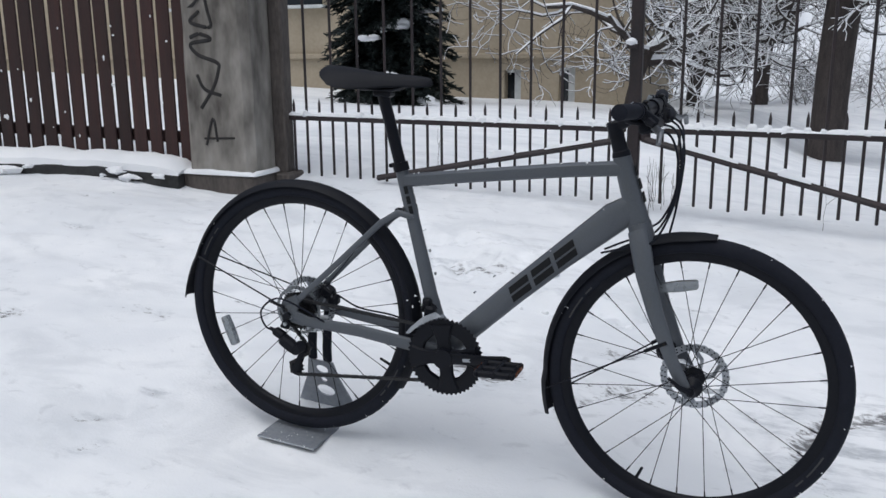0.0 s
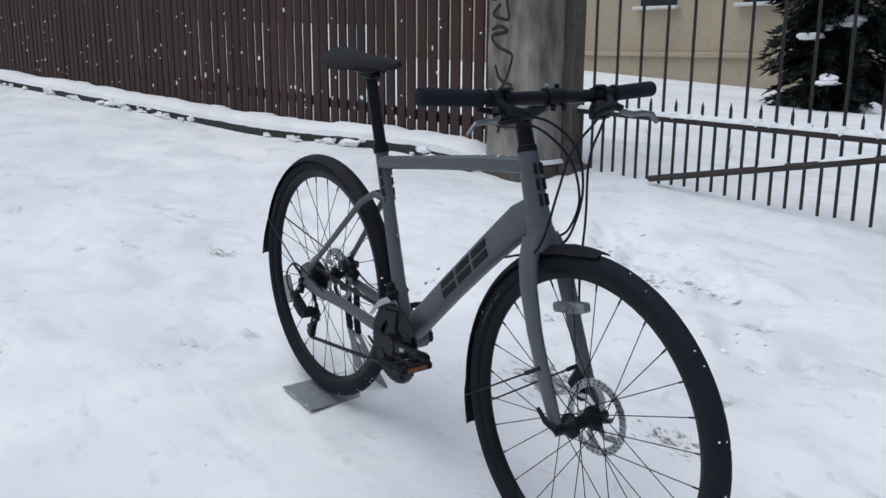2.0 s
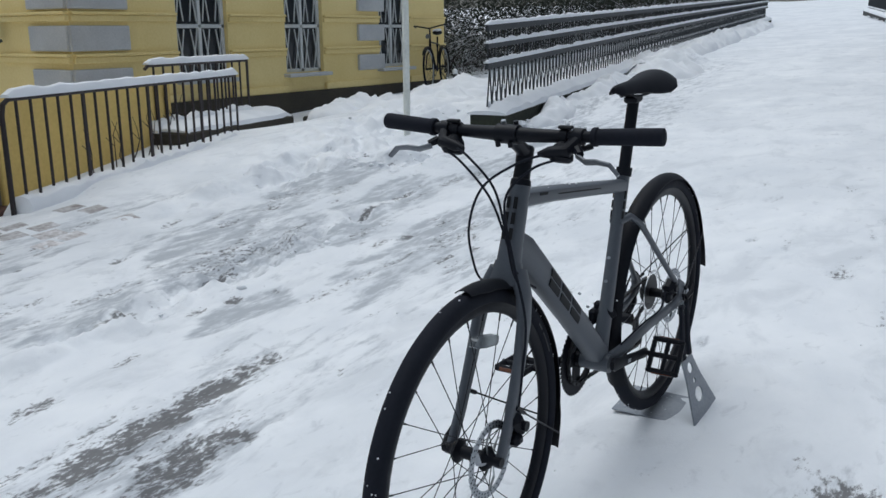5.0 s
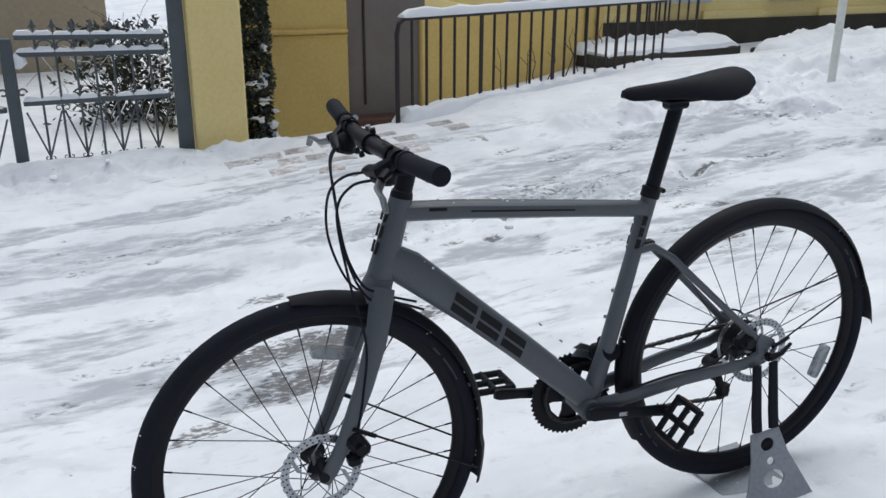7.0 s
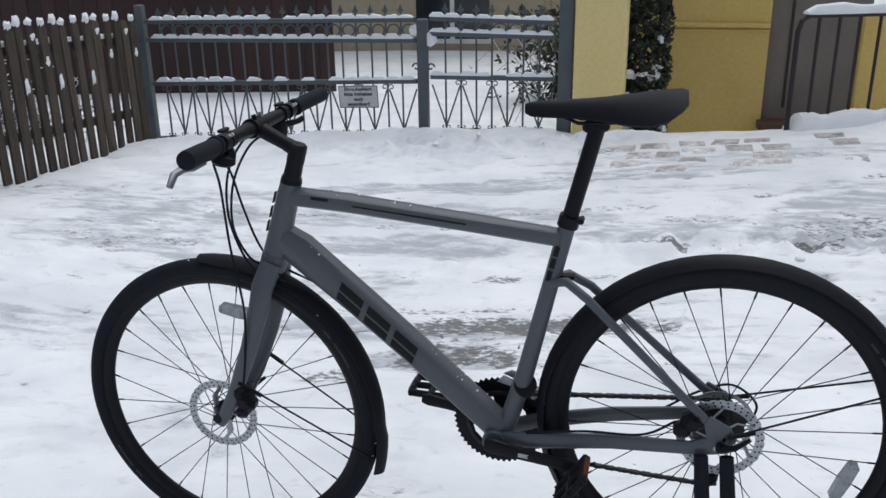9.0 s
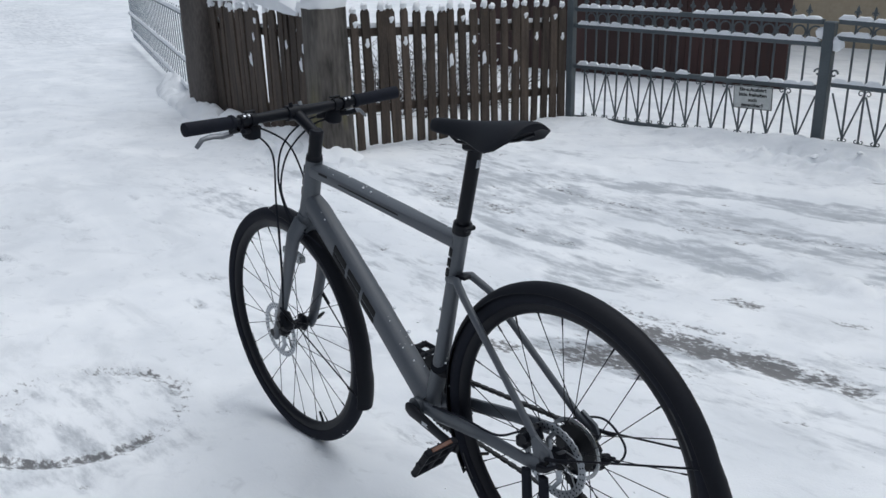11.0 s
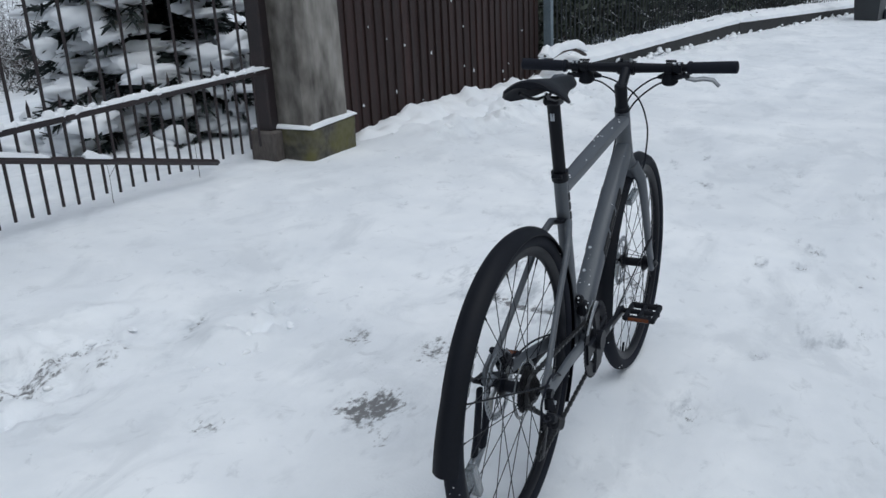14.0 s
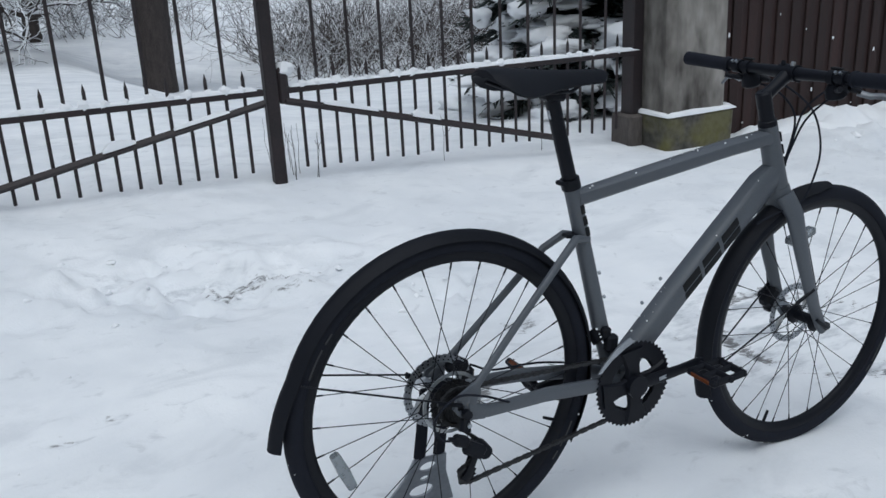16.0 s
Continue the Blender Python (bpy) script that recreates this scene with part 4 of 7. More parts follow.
def ring_section(a, b, k=12, p=2.6):
    """A rounded box section with half widths a and b."""
    out = []
    for i in range(k):
        t = 2 * math.pi * i / k
        c, s = math.cos(t), math.sin(t)
        out.append((a * math.copysign(abs(c) ** (2 / p), c), b * math.copysign(abs(s) ** (2 / p), s)))
    return out


def frame_tube(g, rows, p=2.6, k=12):
    """rows: (u, v, w, half width across, half depth). Sections stand across the way, sides along v."""
    pts = [Vector(r[:3]) for r in rows]
    rings = []
    for i, q in enumerate(pts):
        t = (pts[min(i + 1, len(pts) - 1)] - pts[max(i - 1, 0)]).normalized()
        s = (Vector((0, 1, 0)) - t * t.y).normalized()
        d = t.cross(s)
        rings.append([q + s * x + d * y for x, y in ring_section(rows[i][3], rows[i][4], k, p)])
    return g.loft(rings)


HT, HB = Vector((0.819, 0, 0.857)), Vector((0.884, 0, 0.686))
fr = Geo()
frame_tube(fr, [(*HT, 0.021, 0.021), (*HT.lerp(HB, 0.5), 0.022, 0.024), (*HB, 0.026, 0.027)], 2.3, 16)
frame_tube(fr, [(0.822, 0, 0.829, 0.021, 0.018), (0.70, 0, 0.811, 0.022, 0.0175), (0.45, 0, 0.7655, 0.021, 0.0165), (0.285, 0, 0.734, 0.017, 0.017)], 3.2)
frame_tube(fr, [(0.864, 0, 0.748, 0.022, 0.030), (0.82, 0, 0.713, 0.024, 0.037), (0.70, 0, 0.597, 0.027, 0.0315), (0.593, 0, 0.489, 0.027, 0.030), (0.432, 0, 0.318, 0.028, 0.029)], 3.0)
frame_tube(fr, [(0.269, 0, 0.764, 0.0165, 0.0165), (0.31, 0, 0.635, 0.0165, 0.0165), (0.372, 0, 0.44, 0.0175, 0.0185), (0.425, 0, 0.30, 0.022, 0.020)], 2.2, 14)
fr.tube([(0.44, -0.040, 0.303), (0.44, 0.040, 0.303)], 0.024, 18)
for s in (-1, 1):
    frame_tube(fr, [(0.315, s * 0.010, 0.645, 0.008, 0.009), (0.275, s * 0.022, 0.652, 0.0085, 0.009), (0.235, s * 0.036, 0.622, 0.0075, 0.0085), (0.12, s * 0.050, 0.497, 0.0068, 0.0080), (0.02, s * 0.064, 0.388, 0.0068, 0.0085), (-0.010, s * 0.069, 0.360, 0.006, 0.013)], 2.4, 10)
    frame_tube(fr, [(0.425, s * 0.022, 0.303, 0.010, 0.016), (0.36, s * 0.040, 0.313, 0.009, 0.017), (0.20, s * 0.053, 0.328, 0.008, 0.016), (0.05, s * 0.066, 0.330, 0.007, 0.014), (0.0, s * 0.069, 0.345, 0.006, 0.016)], 2.6, 10)
    fr.plate([(-0.034, 0.352), (-0.024, 0.378), (0.012, 0.400), (0.024, 0.386), (0.018, 0.345), (0.045, 0.335), (0.04, 0.318), (0.0, 0.322), (-0.02, 0.334)], [(-0.016, 0.352, 0.008, 0.008)], s * 0.066, s * 0.073)
frame_ob = part("frame", fr, M_PAINT, bike, "matt grey aluminium frame", angle=40)

fk = Geo()
frame_tube(fk, [(0.876, 0, 0.708, 0.027, 0.027), (0.888, 0, 0.678, 0.036, 0.027), (0.895, 0, 0.662, 0.044, 0.024)], 2.4, 14)
for s in (-1, 1):
    frame_tube(fk, [(0.880, s * 0.022, 0.690, 0.018, 0.024), (0.897, s * 0.045, 0.648, 0.013, 0.024), (0.912, s * 0.052, 0.598, 0.011, 0.022), (0.945, s * 0.056, 0.515, 0.010, 0.019), (0.995, s * 0.058, 0.410, 0.009, 0.016), (1.030, s * 0.059, 0.352, 0.009, 0.015), (1.046, s * 0.059, 0.330, 0.008, 0.012)], 2.6, 12)
part("fork", fk, M_PAINT, bike, "matt grey fork", angle=45)

R_T, R_RIM = 0.351, 0.313


def tyre_profile():
    c, a = R_T - 0.020, 0.0205
    out = [(c + 0.020 * math.cos(t), a * math.sin(t)) for t in [radians(q) for q in range(-140, 141, 20)]]
    return out


def wheel(name, c, flip, rotor_side, label):
    hub = part(name, Geo().spin([(R_RIM + 0.008, -0.0115), (R_RIM + 0.008, 0.0115), (R_RIM - 0.004, 0.012), (R_RIM - 0.018, 0.006), (R_RIM - 0.020, 0), (R_RIM - 0.018, -0.006), (R_RIM - 0.004, -0.012)], (0, 0, 0), (0, 1, 0), 72), M_BLACK, bike, label, m=Matrix.Translation(c), angle=50)
    part("tyre", Geo().spin(tyre_profile(), (0, 0, 0), (0, 1, 0), 96), M_RUBBER, hub, "black road tyre", angle=60)
    part("hub", Geo().spin([(0.010, -0.054), (0.012, -0.050), (0.026, -0.036), (0.026, -0.031), (0.014, -0.024), (0.0135, 0.024), (0.026, 0.029), (0.026, 0.034), (0.012, 0.048), (0.010, 0.054)], (0, 0, 0), (0, 1, 0), 20), M_BLACK, hub, angle=30)
    for i in range(28):
        th = 360 / 28 * i
        sgn = 1 if i % 2 else -1
        lead = 70 if (i // 2) % 2 else -70
        h = Vector((0.025 * math.cos(radians(th + lead)), sgn * 0.032, 0.025 * math.sin(radians(th + lead))))
        r = Vector(((R_RIM - 0.016) * math.cos(radians(th)), 0, (R_RIM - 0.016) * math.sin(radians(th))))
        d = r - h
        if "spoke_mesh" not in SHARED:
            SHARED["spoke_mesh"] = Geo().tube([(0, 0, 0), (0, 0, 0.93), (0, 0, 0.935), (0, 0, 1)], [0.0011, 0.0011, 0.002, 0.002], 5).mesh("spoke", M_BLACK)
        q = d.to_track_quat("Z", "Y")
        part("spoke", SHARED["spoke_mesh"], M_BLACK, hub, m=Matrix.Translation(h) @ q.to_matrix().to_4x4() @ Matrix.Diagonal((1, 1, d.length, 1)))
    y = rotor_side * 0.041
    rot = Geo()
    rot.spin([(0.080, y - 0.001), (0.080, y + 0.001), (0.064, y + 0.001), (0.064, y - 0.001)], (0, 0, 0), (0, 1, 0), 60)
    for i in range(6):
        a = radians(60 * i)
        rot.tube([(0.022 * math.cos(a), y, 0.022 * math.sin(a)), (0.045 * math.cos(a + 0.25), y, 0.045 * math.sin(a + 0.25)), (0.068 * math.cos(a + 0.65), y, 0.068 * math.sin(a + 0.65))], 0.0062, 4, flat=0.25)
        for k in range(5):
            b = a + k * 0.2094
            rot.spin([(0.0792, y - 0.0011), (0.0815, y - 0.0011), (0.0815, y + 0.0011), (0.0792, y + 0.0011)], (0, 0, 0), (0, 1, 0), 2, math.degrees(b), math.degrees(b) + 7)
    part("brake_rotor", rot, M_STEEL, hub, "drilled steel brake disc")
    ho = Geo()
    for i in range(36):
        a = radians(10 * i + 3)
        for r in (0.0695, 0.0765):
            p = Vector((r * math.cos(a + r * 20), 0, r * math.sin(a + r * 20)))
            ho.tube([p + Vector((0, y - 0.0013, 0)), p + Vector((0, y + 0.0013, 0))], 0.0022, 6)
    part("rotor_hole", ho, M_BLACK, hub)
    return hub


SHARED = {}
fw = wheel("front_wheel", FA, 1, 1, "black spoked front wheel")
rw = wheel("rear_wheel", RA, 1, 1, "black spoked rear wheel")


def disc(c, r, y0, y1, n=24, hole=0.0):
    """A flat round piece across the bicycle from y0 to y1."""
    prof = [(r, y0), (r, y1), (max(hole, 0.0005), y1), (max(hole, 0.0005), y0)]
    return Geo().spin(prof, (c[0], 0, c[1]), (0, 1, 0), n)


def toothed(c, r, teeth, y0, y1, hole, depth=0.004):
    n = teeth * 2
    out = [(c[0] + (r if i % 2 else r - depth) * math.cos(math.pi * i / teeth), c[1] + (r if i % 2 else r - depth) * math.sin(math.pi * i / teeth)) for i in range(n)]
    return Geo().plate(out, [(c[0], c[1], hole, hole)], y0, y1)


# seat
dirs = Vector((-0.156, 0, 0.464)).normalized()
col = Vector((0.268, 0, 0.766))
part("seat_clamp", Geo().tube([col - dirs * 0.010, col + dirs * 0.012], 0.0205, 18).tube([col + Vector((-0.024, -0.012, 0.002)), col + Vector((-0.024, 0.012, 0.002))], 0.0055, 10), M_BLACK, bike)
top = col + dirs * 0.188
sp = part("seatpost", Geo().tube([col, top], 0.0152, 18).box(tuple(top + Vector((0.002, 0, 0.002))), (0.048, 0.036, 0.018), 0.005), M_BLACK, bike, "black seatpost")
part("size_marks", Geo().box((0, 0, 0), (0.0006, 0.010, 0.018), 0), M_STEEL, sp, m=Matrix.Translation(col + dirs * 0.155 + Vector((-0.0146, 0, -0.003))) @ Matrix.Rotation(radians(-18), 4, "Y"))
SAD = [(0.050, 0.044, 1.004, 0.012), (0.060, 0.061, 1.007, 0.022), (0.085, 0.073, 1.006, 0.035), (0.115, 0.071, 1.003, 0.040), (0.150, 0.057, 0.999, 0.037), (0.185, 0.041, 0.995, 0.031), (0.220, 0.031, 0.992, 0.026), (0.260, 0.025, 0.990, 0.022), (0.300, 0.022, 0.988, 0.020), (0.325, 0.018, 0.986, 0.017), (0.337, 0.008, 0.982, 0.010)]
g = Geo()
rings = []
for u, hw, zt, drop in SAD:
    zt += 0.045 * (u - 0.05) - 0.003
    outer, inner = [], []
    for i in range(-8, 9):
        x = math.sin(math.pi / 2 * i / 8)
        z = zt - 1.18 * drop * abs(x) ** 2.3
        outer.append((u, hw * x, z))
        inner.append((u, hw * x * 0.93, z - 0.016 * (1 - 0.75 * abs(x))))
    rings.append(outer + inner[::-1])
sad = part("saddle", g.loft(rings), M_PLASTIC, bike, "black padded saddle", angle=50)
for s in (-1, 1):
    part("saddle_rail", Geo().tube([(0.075, s * 0.030, 0.975), (0.11, s * 0.024, 0.962), (0.16, s * 0.021, 0.954), (0.24, s * 0.020, 0.956), (0.285, s * 0.012, 0.976)], 0.0036, 8), M_BLACK, sad)

# cockpit
BC, BV = Vector((0.874, 0.006, 0.974)), 0.006
st = part("stem", Geo().tube([(0.819, 0, 0.857), (0.8155, 0, 0.868), (0.8145, 0, 0.870), (0.800, 0, 0.908)], [0.0222, 0.0205, 0.0180, 0.0168], 18).tube([(0.803, 0, 0.900), (0.7915, 0, 0.931), (0.790, 0, 0.935)], [0.0180, 0.0180, 0.014], 18)
          .tube([(0.795, 0, 0.921), (0.82, 0.001, 0.938), (0.862, 0.005, 0.966)], [0.0165, 0.0140, 0.0155], 14).tube([(0.874, -0.018, 0.974), (0.874, 0.030, 0.974)], 0.0195, 18), M_BLACK, bike, "black stem")
for v in (-0.008, 0.020):
    for q in ((0.868, 0.996), (0.893, 0.958)):
        part("bolt", Geo().tube([(q[0] - 0.002, v, q[1] - 0.006), (q[0], v, q[1] + 0.004)], 0.0052, 10), M_STEEL if v < 0 and q[0] < 0.88 else M_BLACK, st)
pts = [(0.853 + 0.021 * math.cos(t * math.pi / 2) ** 1.0, BV + t * 0.310, 0.982 - 0.008 * math.cos(t * math.pi / 2)) for t in [i / 12 for i in range(-12, 13)]]
hb = part("handlebar", Geo().tube(pts, [0.0112 + 0.0045 * max(0, 1 - abs(i - 12) / 6) for i in range(25)], 14), M_BLACK, bike, "black flat handlebar")


def bar_at(v):
    t = (v - BV) / 0.310
    return Vector((0.853 + 0.021 * math.cos(t * math.pi / 2), v, 0.982 - 0.008 * math.cos(t * math.pi / 2)))


for s in (-1, 1):
    vs = [0.176, 0.180, 0.186, 0.188, 0.194, 0.305, 0.310, 0.312]
    rs = [0.0165, 0.0185, 0.0185, 0.0155, 0.0160, 0.0170, 0.0165, 0.012]
    part("grip", Geo().tube([bar_at(BV + s * v) for v in vs], rs, 16), M_RUBBER, hb, "black rubber grip")
    c = bar_at(BV + s * 0.150)
    bl = part("brake_lever", Geo().tube([c + Vector((0, -0.010, 0)), c + Vector((0, 0.010, 0))], 0.0165, 14).tube([c + Vector((0.006, 0, -0.004)), c + Vector((0.030, -s * 0.012, -0.022)), c + Vector((0.038, -s * 0.045, -0.026)), c + Vector((0.042, -s * 0.066, -0.030))], [0.012, 0.0140, 0.0115, 0.005], 10)
              .tube([c + Vector((0.022, s * 0.006, -0.020)), c + Vector((0.038, s * 0.020, -0.026))], [0.010, 0.007], 8), M_BLACK, bike, "black hydraulic brake lever")
    part("lever_blade", Geo().tube([c + Vector((0.036, s * 0.014, -0.030)), c + Vector((0.050, s * 0.036, -0.036)), c + Vector((0.056, s * 0.060, -0.033)), c + Vector((0.058, s * 0.086, -0.036)), c + Vector((0.060, s * 0.104, -0.054))], [0.008, 0.0085, 0.0078, 0.0072, 0.006], 10, flat=0.6), M_SILVER, bl, "silver brake lever blade")
    c2 = bar_at(BV + s * 0.122)
    sh = part("shifter", Geo().tube([c2 + Vector((0, -0.008, 0)), c2 + Vector((0, 0.008, 0))], 0.0160, 14).tube([c2 + Vector((0.004, 0, -0.010)), c2 + Vector((0.012, 0, -0.022)), c2 + Vector((0.020, 0, -0.040)), c2 + Vector((0.022, 0, -0.046))], [0.010, 0.021, 0.024, 0.018], 16), M_PLASTIC, bike, "black gear shifter pod")
    part("gear_window", Geo().box(tuple(c2 + Vector((0.006, s * 0.004, 0.019))), (0.012, 0.030, 0.006), 0.002), M_DECAL, sh)
    part("thumb_lever", Geo().tube([c2 + Vector((0.004, s * 0.012, -0.026)), c2 + Vector((-0.018, s * 0.034, -0.024)), c2 + Vector((-0.026, s * 0.044, -0.020))], [0.007, 0.006, 0.0065], 8), M_PLASTIC, sh)
    for k in (0, 1):
        q = c + Vector((-0.014, s * (0.004 - 0.012 * k), 0.010))
        part("clamp_bolt", Geo().tube([q, q + Vector((-0.005, 0, 0.004))], 0.0034, 8), M_STEEL, bl)


for pts in ([(0.905, -0.105, 0.950), (0.935, -0.050, 0.935), (0.948, 0.012, 0.882), (0.950, 0.036, 0.800), (0.932, 0.038, 0.720), (0.902, 0.036, 0.674), (0.850, 0.026, 0.655), (0.800, 0.020, 0.628)],
            [(0.900, -0.130, 0.940), (0.930, -0.070, 0.922), (0.945, 0.000, 0.862), (0.945, 0.034, 0.780), (0.922, 0.036, 0.715), (0.893, 0.032, 0.690), (0.860, 0.028, 0.668)],
            [(0.905, 0.115, 0.950), (0.940, 0.060, 0.932), (0.955, -0.010, 0.882), (0.958, -0.042, 0.800), (0.940, -0.046, 0.720), (0.912, -0.044, 0.672), (0.860, -0.030, 0.652), (0.800, -0.022, 0.628)],
            [(0.900, 0.135, 0.940), (0.935, 0.085, 0.920), (0.955, 0.040, 0.860), (0.950, 0.052, 0.740), (0.935, 0.068, 0.610), (0.952, 0.067, 0.500), (0.972, 0.066, 0.418)]):
    part("cable", Geo().tube(spline(pts), 0.0026, 7), M_RUBBER, bike, "black control cable")

# mudguards


def fender(c, rows, half, name, label):
    g = Geo()
    rings = []
    for a, r, hw in rows:
        d = Vector((math.cos(radians(a)), 0, math.sin(radians(a))))
        outer, inner = [], []
        for k in range(-4, 5):
            x = k / 4
            rr = r - 0.016 * x * x * (hw / 0.027) ** 2
            outer.append(c + d * rr + Vector((0, x * hw, 0)))
            inner.append(c + d * (rr - 0.0022) + Vector((0, x * hw * 0.97, 0)))
        rings.append(outer + inner[::-1])
    return part(name, g.loft(rings), M_PLASTIC, bike, label, angle=60)


ff = fender(FA, [(88.5 + (204 - 88.5) * i / 26, 0.363 + (0.004 if i > 22 else 0) - (0.003 * (3 - i) / 3 if i < 3 else 0) + (0.011 * (i - 22) / 4 if i > 22 else 0), 0.027 - (0.008 * (2 - i) / 2 if i < 2 else 0)) for i in range(27)], 0.027, "front_mudguard", "black front mudguard")
rf = fender(RA, [(-28 + (184 + 28) * i / 40, 0.359 + (0.024 * (i - 36) / 4 if i > 36 else 0), 0.027) for i in range(41)], 0.027, "rear_mudguard", "black rear mudguard with flared tip")
for s in (-1, 1):
    for a, w0, u0 in ((193 if s < 0 else 198, 0.452 if s < 0 else 0.436, 0.980),):
        e = FA + Vector((math.cos(radians(a)) * 0.352, s * 0.026, math.sin(radians(a)) * 0.352))
        part("stay", Geo().tube([(u0, s * 0.064, w0), e], 0.0022, 6).tube([(u0, s * 0.066, w0), Vector((u0, s * 0.066, w0)).lerp(e, 0.17)], 0.0048, 8), M_BLACK, ff)
    for a in (162,):
        e = RA + Vector((math.cos(radians(a)) * 0.339, s * 0.027, math.sin(radians(a)) * 0.339))
        part("stay", Geo().tube([(-0.018, s * 0.078, 0.362 if a < 165 else 0.350), e], 0.0022, 6).tube([(-0.018, s * 0.078, 0.362 if a < 165 else 0.350), Vector((-0.018, s * 0.078, 0.356)).lerp(e, 0.16)], 0.0045, 8), M_BLACK, rf)
part("mudguard_bracket", Geo().box((0.286, 0, 0.655), (0.05, 0.022, 0.008), 0.002), M_BLACK, rf)

# drivetrain
cr = part("crankset", disc((BB.x, BB.z), 0.026, -0.072, -0.038, 20), M_BLACK, bike, "black double crankset")
part("chainring", toothed((BB.x, BB.z), 0.1035, 50, -0.0525, -0.0495, 0.066, 0.0062), M_BLACK, cr, "large black toothed chainring", angle=20)
part("chainring", toothed((BB.x, BB.z), 0.0725, 34, -0.0455, -0.0430, 0.062), M_BLACK, cr, "small black toothed chainring", angle=20)
for i in range(4):
    a = radians(10 + 90 * i)
    d = Vector((math.cos(a), 0, math.sin(a)))
    e = Vector((-d.z, 0, d.x))
    g = Geo()
    rings = []
    for q, w in ((0.016, 0.020), (0.045, 0.019), (0.068, 0.026), (0.086, 0.034)):
        p = BB + d * q
        rings.append([p + e * w + Vector((0, -0.050, 0)), p - e * w + Vector((0, -0.050, 0)), p - e * w * 0.8 + Vector((0, -0.058, 0)), p + e * w * 0.8 + Vector((0, -0.058, 0))])
    part("spider_arm", g.loft(rings), M_BLACK, cr)
CA = Vector((math.cos(radians(10)), 0, math.sin(radians(10))))
for s in (-1, 1):
    d = CA * (1 if s < 0 else -1)
    y0 = -0.060 if s < 0 else 0.052
    g = Geo()
    frame_tube(g, [(*(BB + d * -0.016 + Vector((0, y0, 0))), 0.006, 0.012), (*(BB + d * 0.0 + Vector((0, y0, 0))), 0.009, 0.018), (*(BB + d * 0.03 + Vector((0, y0 + s * 0.003, 0))), 0.008, 0.0155), (*(BB + d * 0.12 + Vector((0, y0 + s * 0.012, 0))), 0.0065, 0.0125), (*(BB + d * 0.168 + Vector((0, y0 + s * 0.016, 0))), 0.0065, 0.0145), (*(BB + d * 0.182 + Vector((0, y0 + s * 0.016, 0))), 0.005, 0.010)], 2.6, 12)
    arm = part("crank_arm", g, M_BLACK, cr, "black crank arm")
    part("arm_mark", Geo().box((0, 0, 0), (0.038, 0.0008, 0.009), 0), M_STEEL, arm, m=Matrix.Translation(BB + d * 0.075 + Vector((0, y0 + s * 0.0142, 0))) @ Matrix.Rotation(radians(-10), 4, "Y"))
    tip = BB + d * 0.170 + Vector((0, y0 + s * 0.016, 0))
    pm = Matrix.Translation(tip) @ Matrix.Rotation(radians(-6 if s < 0 else 52), 4, "Y")
    g = Geo()
    for x in (-0.044, 0.044):
        g.box((x, s * 0.058, 0), (0.013, 0.088, 0.017), 0.004)
    for y in (0.020, 0.058, 0.096):
        g.box((0, s * y, 0), (0.084, 0.011 if y == 0.058 else 0.012, 0.016), 0.004)
    g.tube([(0, 0, 0), (0, s * 0.104, 0)], 0.0075, 12)
    for x in (-0.044, 0.044):
        for y in (0.030, 0.058, 0.086):
            g.tube([(x, s * y, 0.008), (x, s * y, 0.0115)], 0.0022, 6)
    pd = part("pedal", g, M_PLASTIC, bike, "black plastic platform pedal", m=pm)
    for x in (-0.0508, 0.0508):
        part("pedal_reflector", Geo().box((x, s * 0.058, 0), (0.003, 0.056, 0.010), 0.001), M_AMBER, pd, "amber pedal reflector")
cs = part("cassette", disc((RA.x, RA.z), 0.018, -0.050, -0.022, 16), M_CHAIN, bike, "dark steel cassette")
for i in range(8):
    y = -0.0475 + i * 0.0036
    part("sprocket", toothed((RA.x, RA.z), 0.024 + 0.0042 * i, 12 + 2 * i, y - 0.0009, y + 0.0009, 0.014, 0.003), M_CHAIN, cs, angle=20)
part("spoke_guard", disc((RA.x, RA.z), 0.068, -0.0195, -0.0183, 32, 0.060), M_CLEAR, cs, "clear plastic spoke guard")

P1, P2 = Vector((0.030, -0.052, 0.247)), Vector((0.014, -0.054, 0.190))
rd = part("rear_derailleur", Geo().tube([(-0.008, -0.076, 0.328), (-0.012, -0.082, 0.306)], [0.010, 0.013], 10).box((-0.024, -0.088, 0.290), (0.034, 0.024, 0.022), 0.005, Matrix.Rotation(0.4, 3, "Y")).box((0.006, -0.092, 0.266), (0.052, 0.020, 0.030), 0.006, Matrix.Rotation(0.5, 3, "Y")).box((0.004, -0.080, 0.276), (0.040, 0.010, 0.014), 0.003, Matrix.Rotation(0.5, 3, "Y"))
          .tube([(0.030, -0.098, 0.256), (0.030, -0.066, 0.256)], [0.015, 0.0165], 14).tube([(-0.040, -0.090, 0.297), (-0.052, -0.090, 0.302)], [0.006, 0.004], 8), M_PLASTIC, bike, "black rear derailleur")
g = Geo()
for y in (-0.061, -0.046):
    g.tube([(0.034, y, 0.262), (0.030, y, 0.235), (0.014, y, 0.190), (0.004, y, 0.178)], [0.010, 0.0075, 0.0085, 0.012], 8, flat=0.12, side=(1, 0, 0))
part("pulley_cage", g, M_BLACK, rd)
for p in (P1, P2):
    part("jockey_wheel", toothed((p.x, p.z), 0.0215 if p is P2 else 0.020, 11, -0.056, -0.051, 0.004, 0.005), M_PLASTIC, rd)
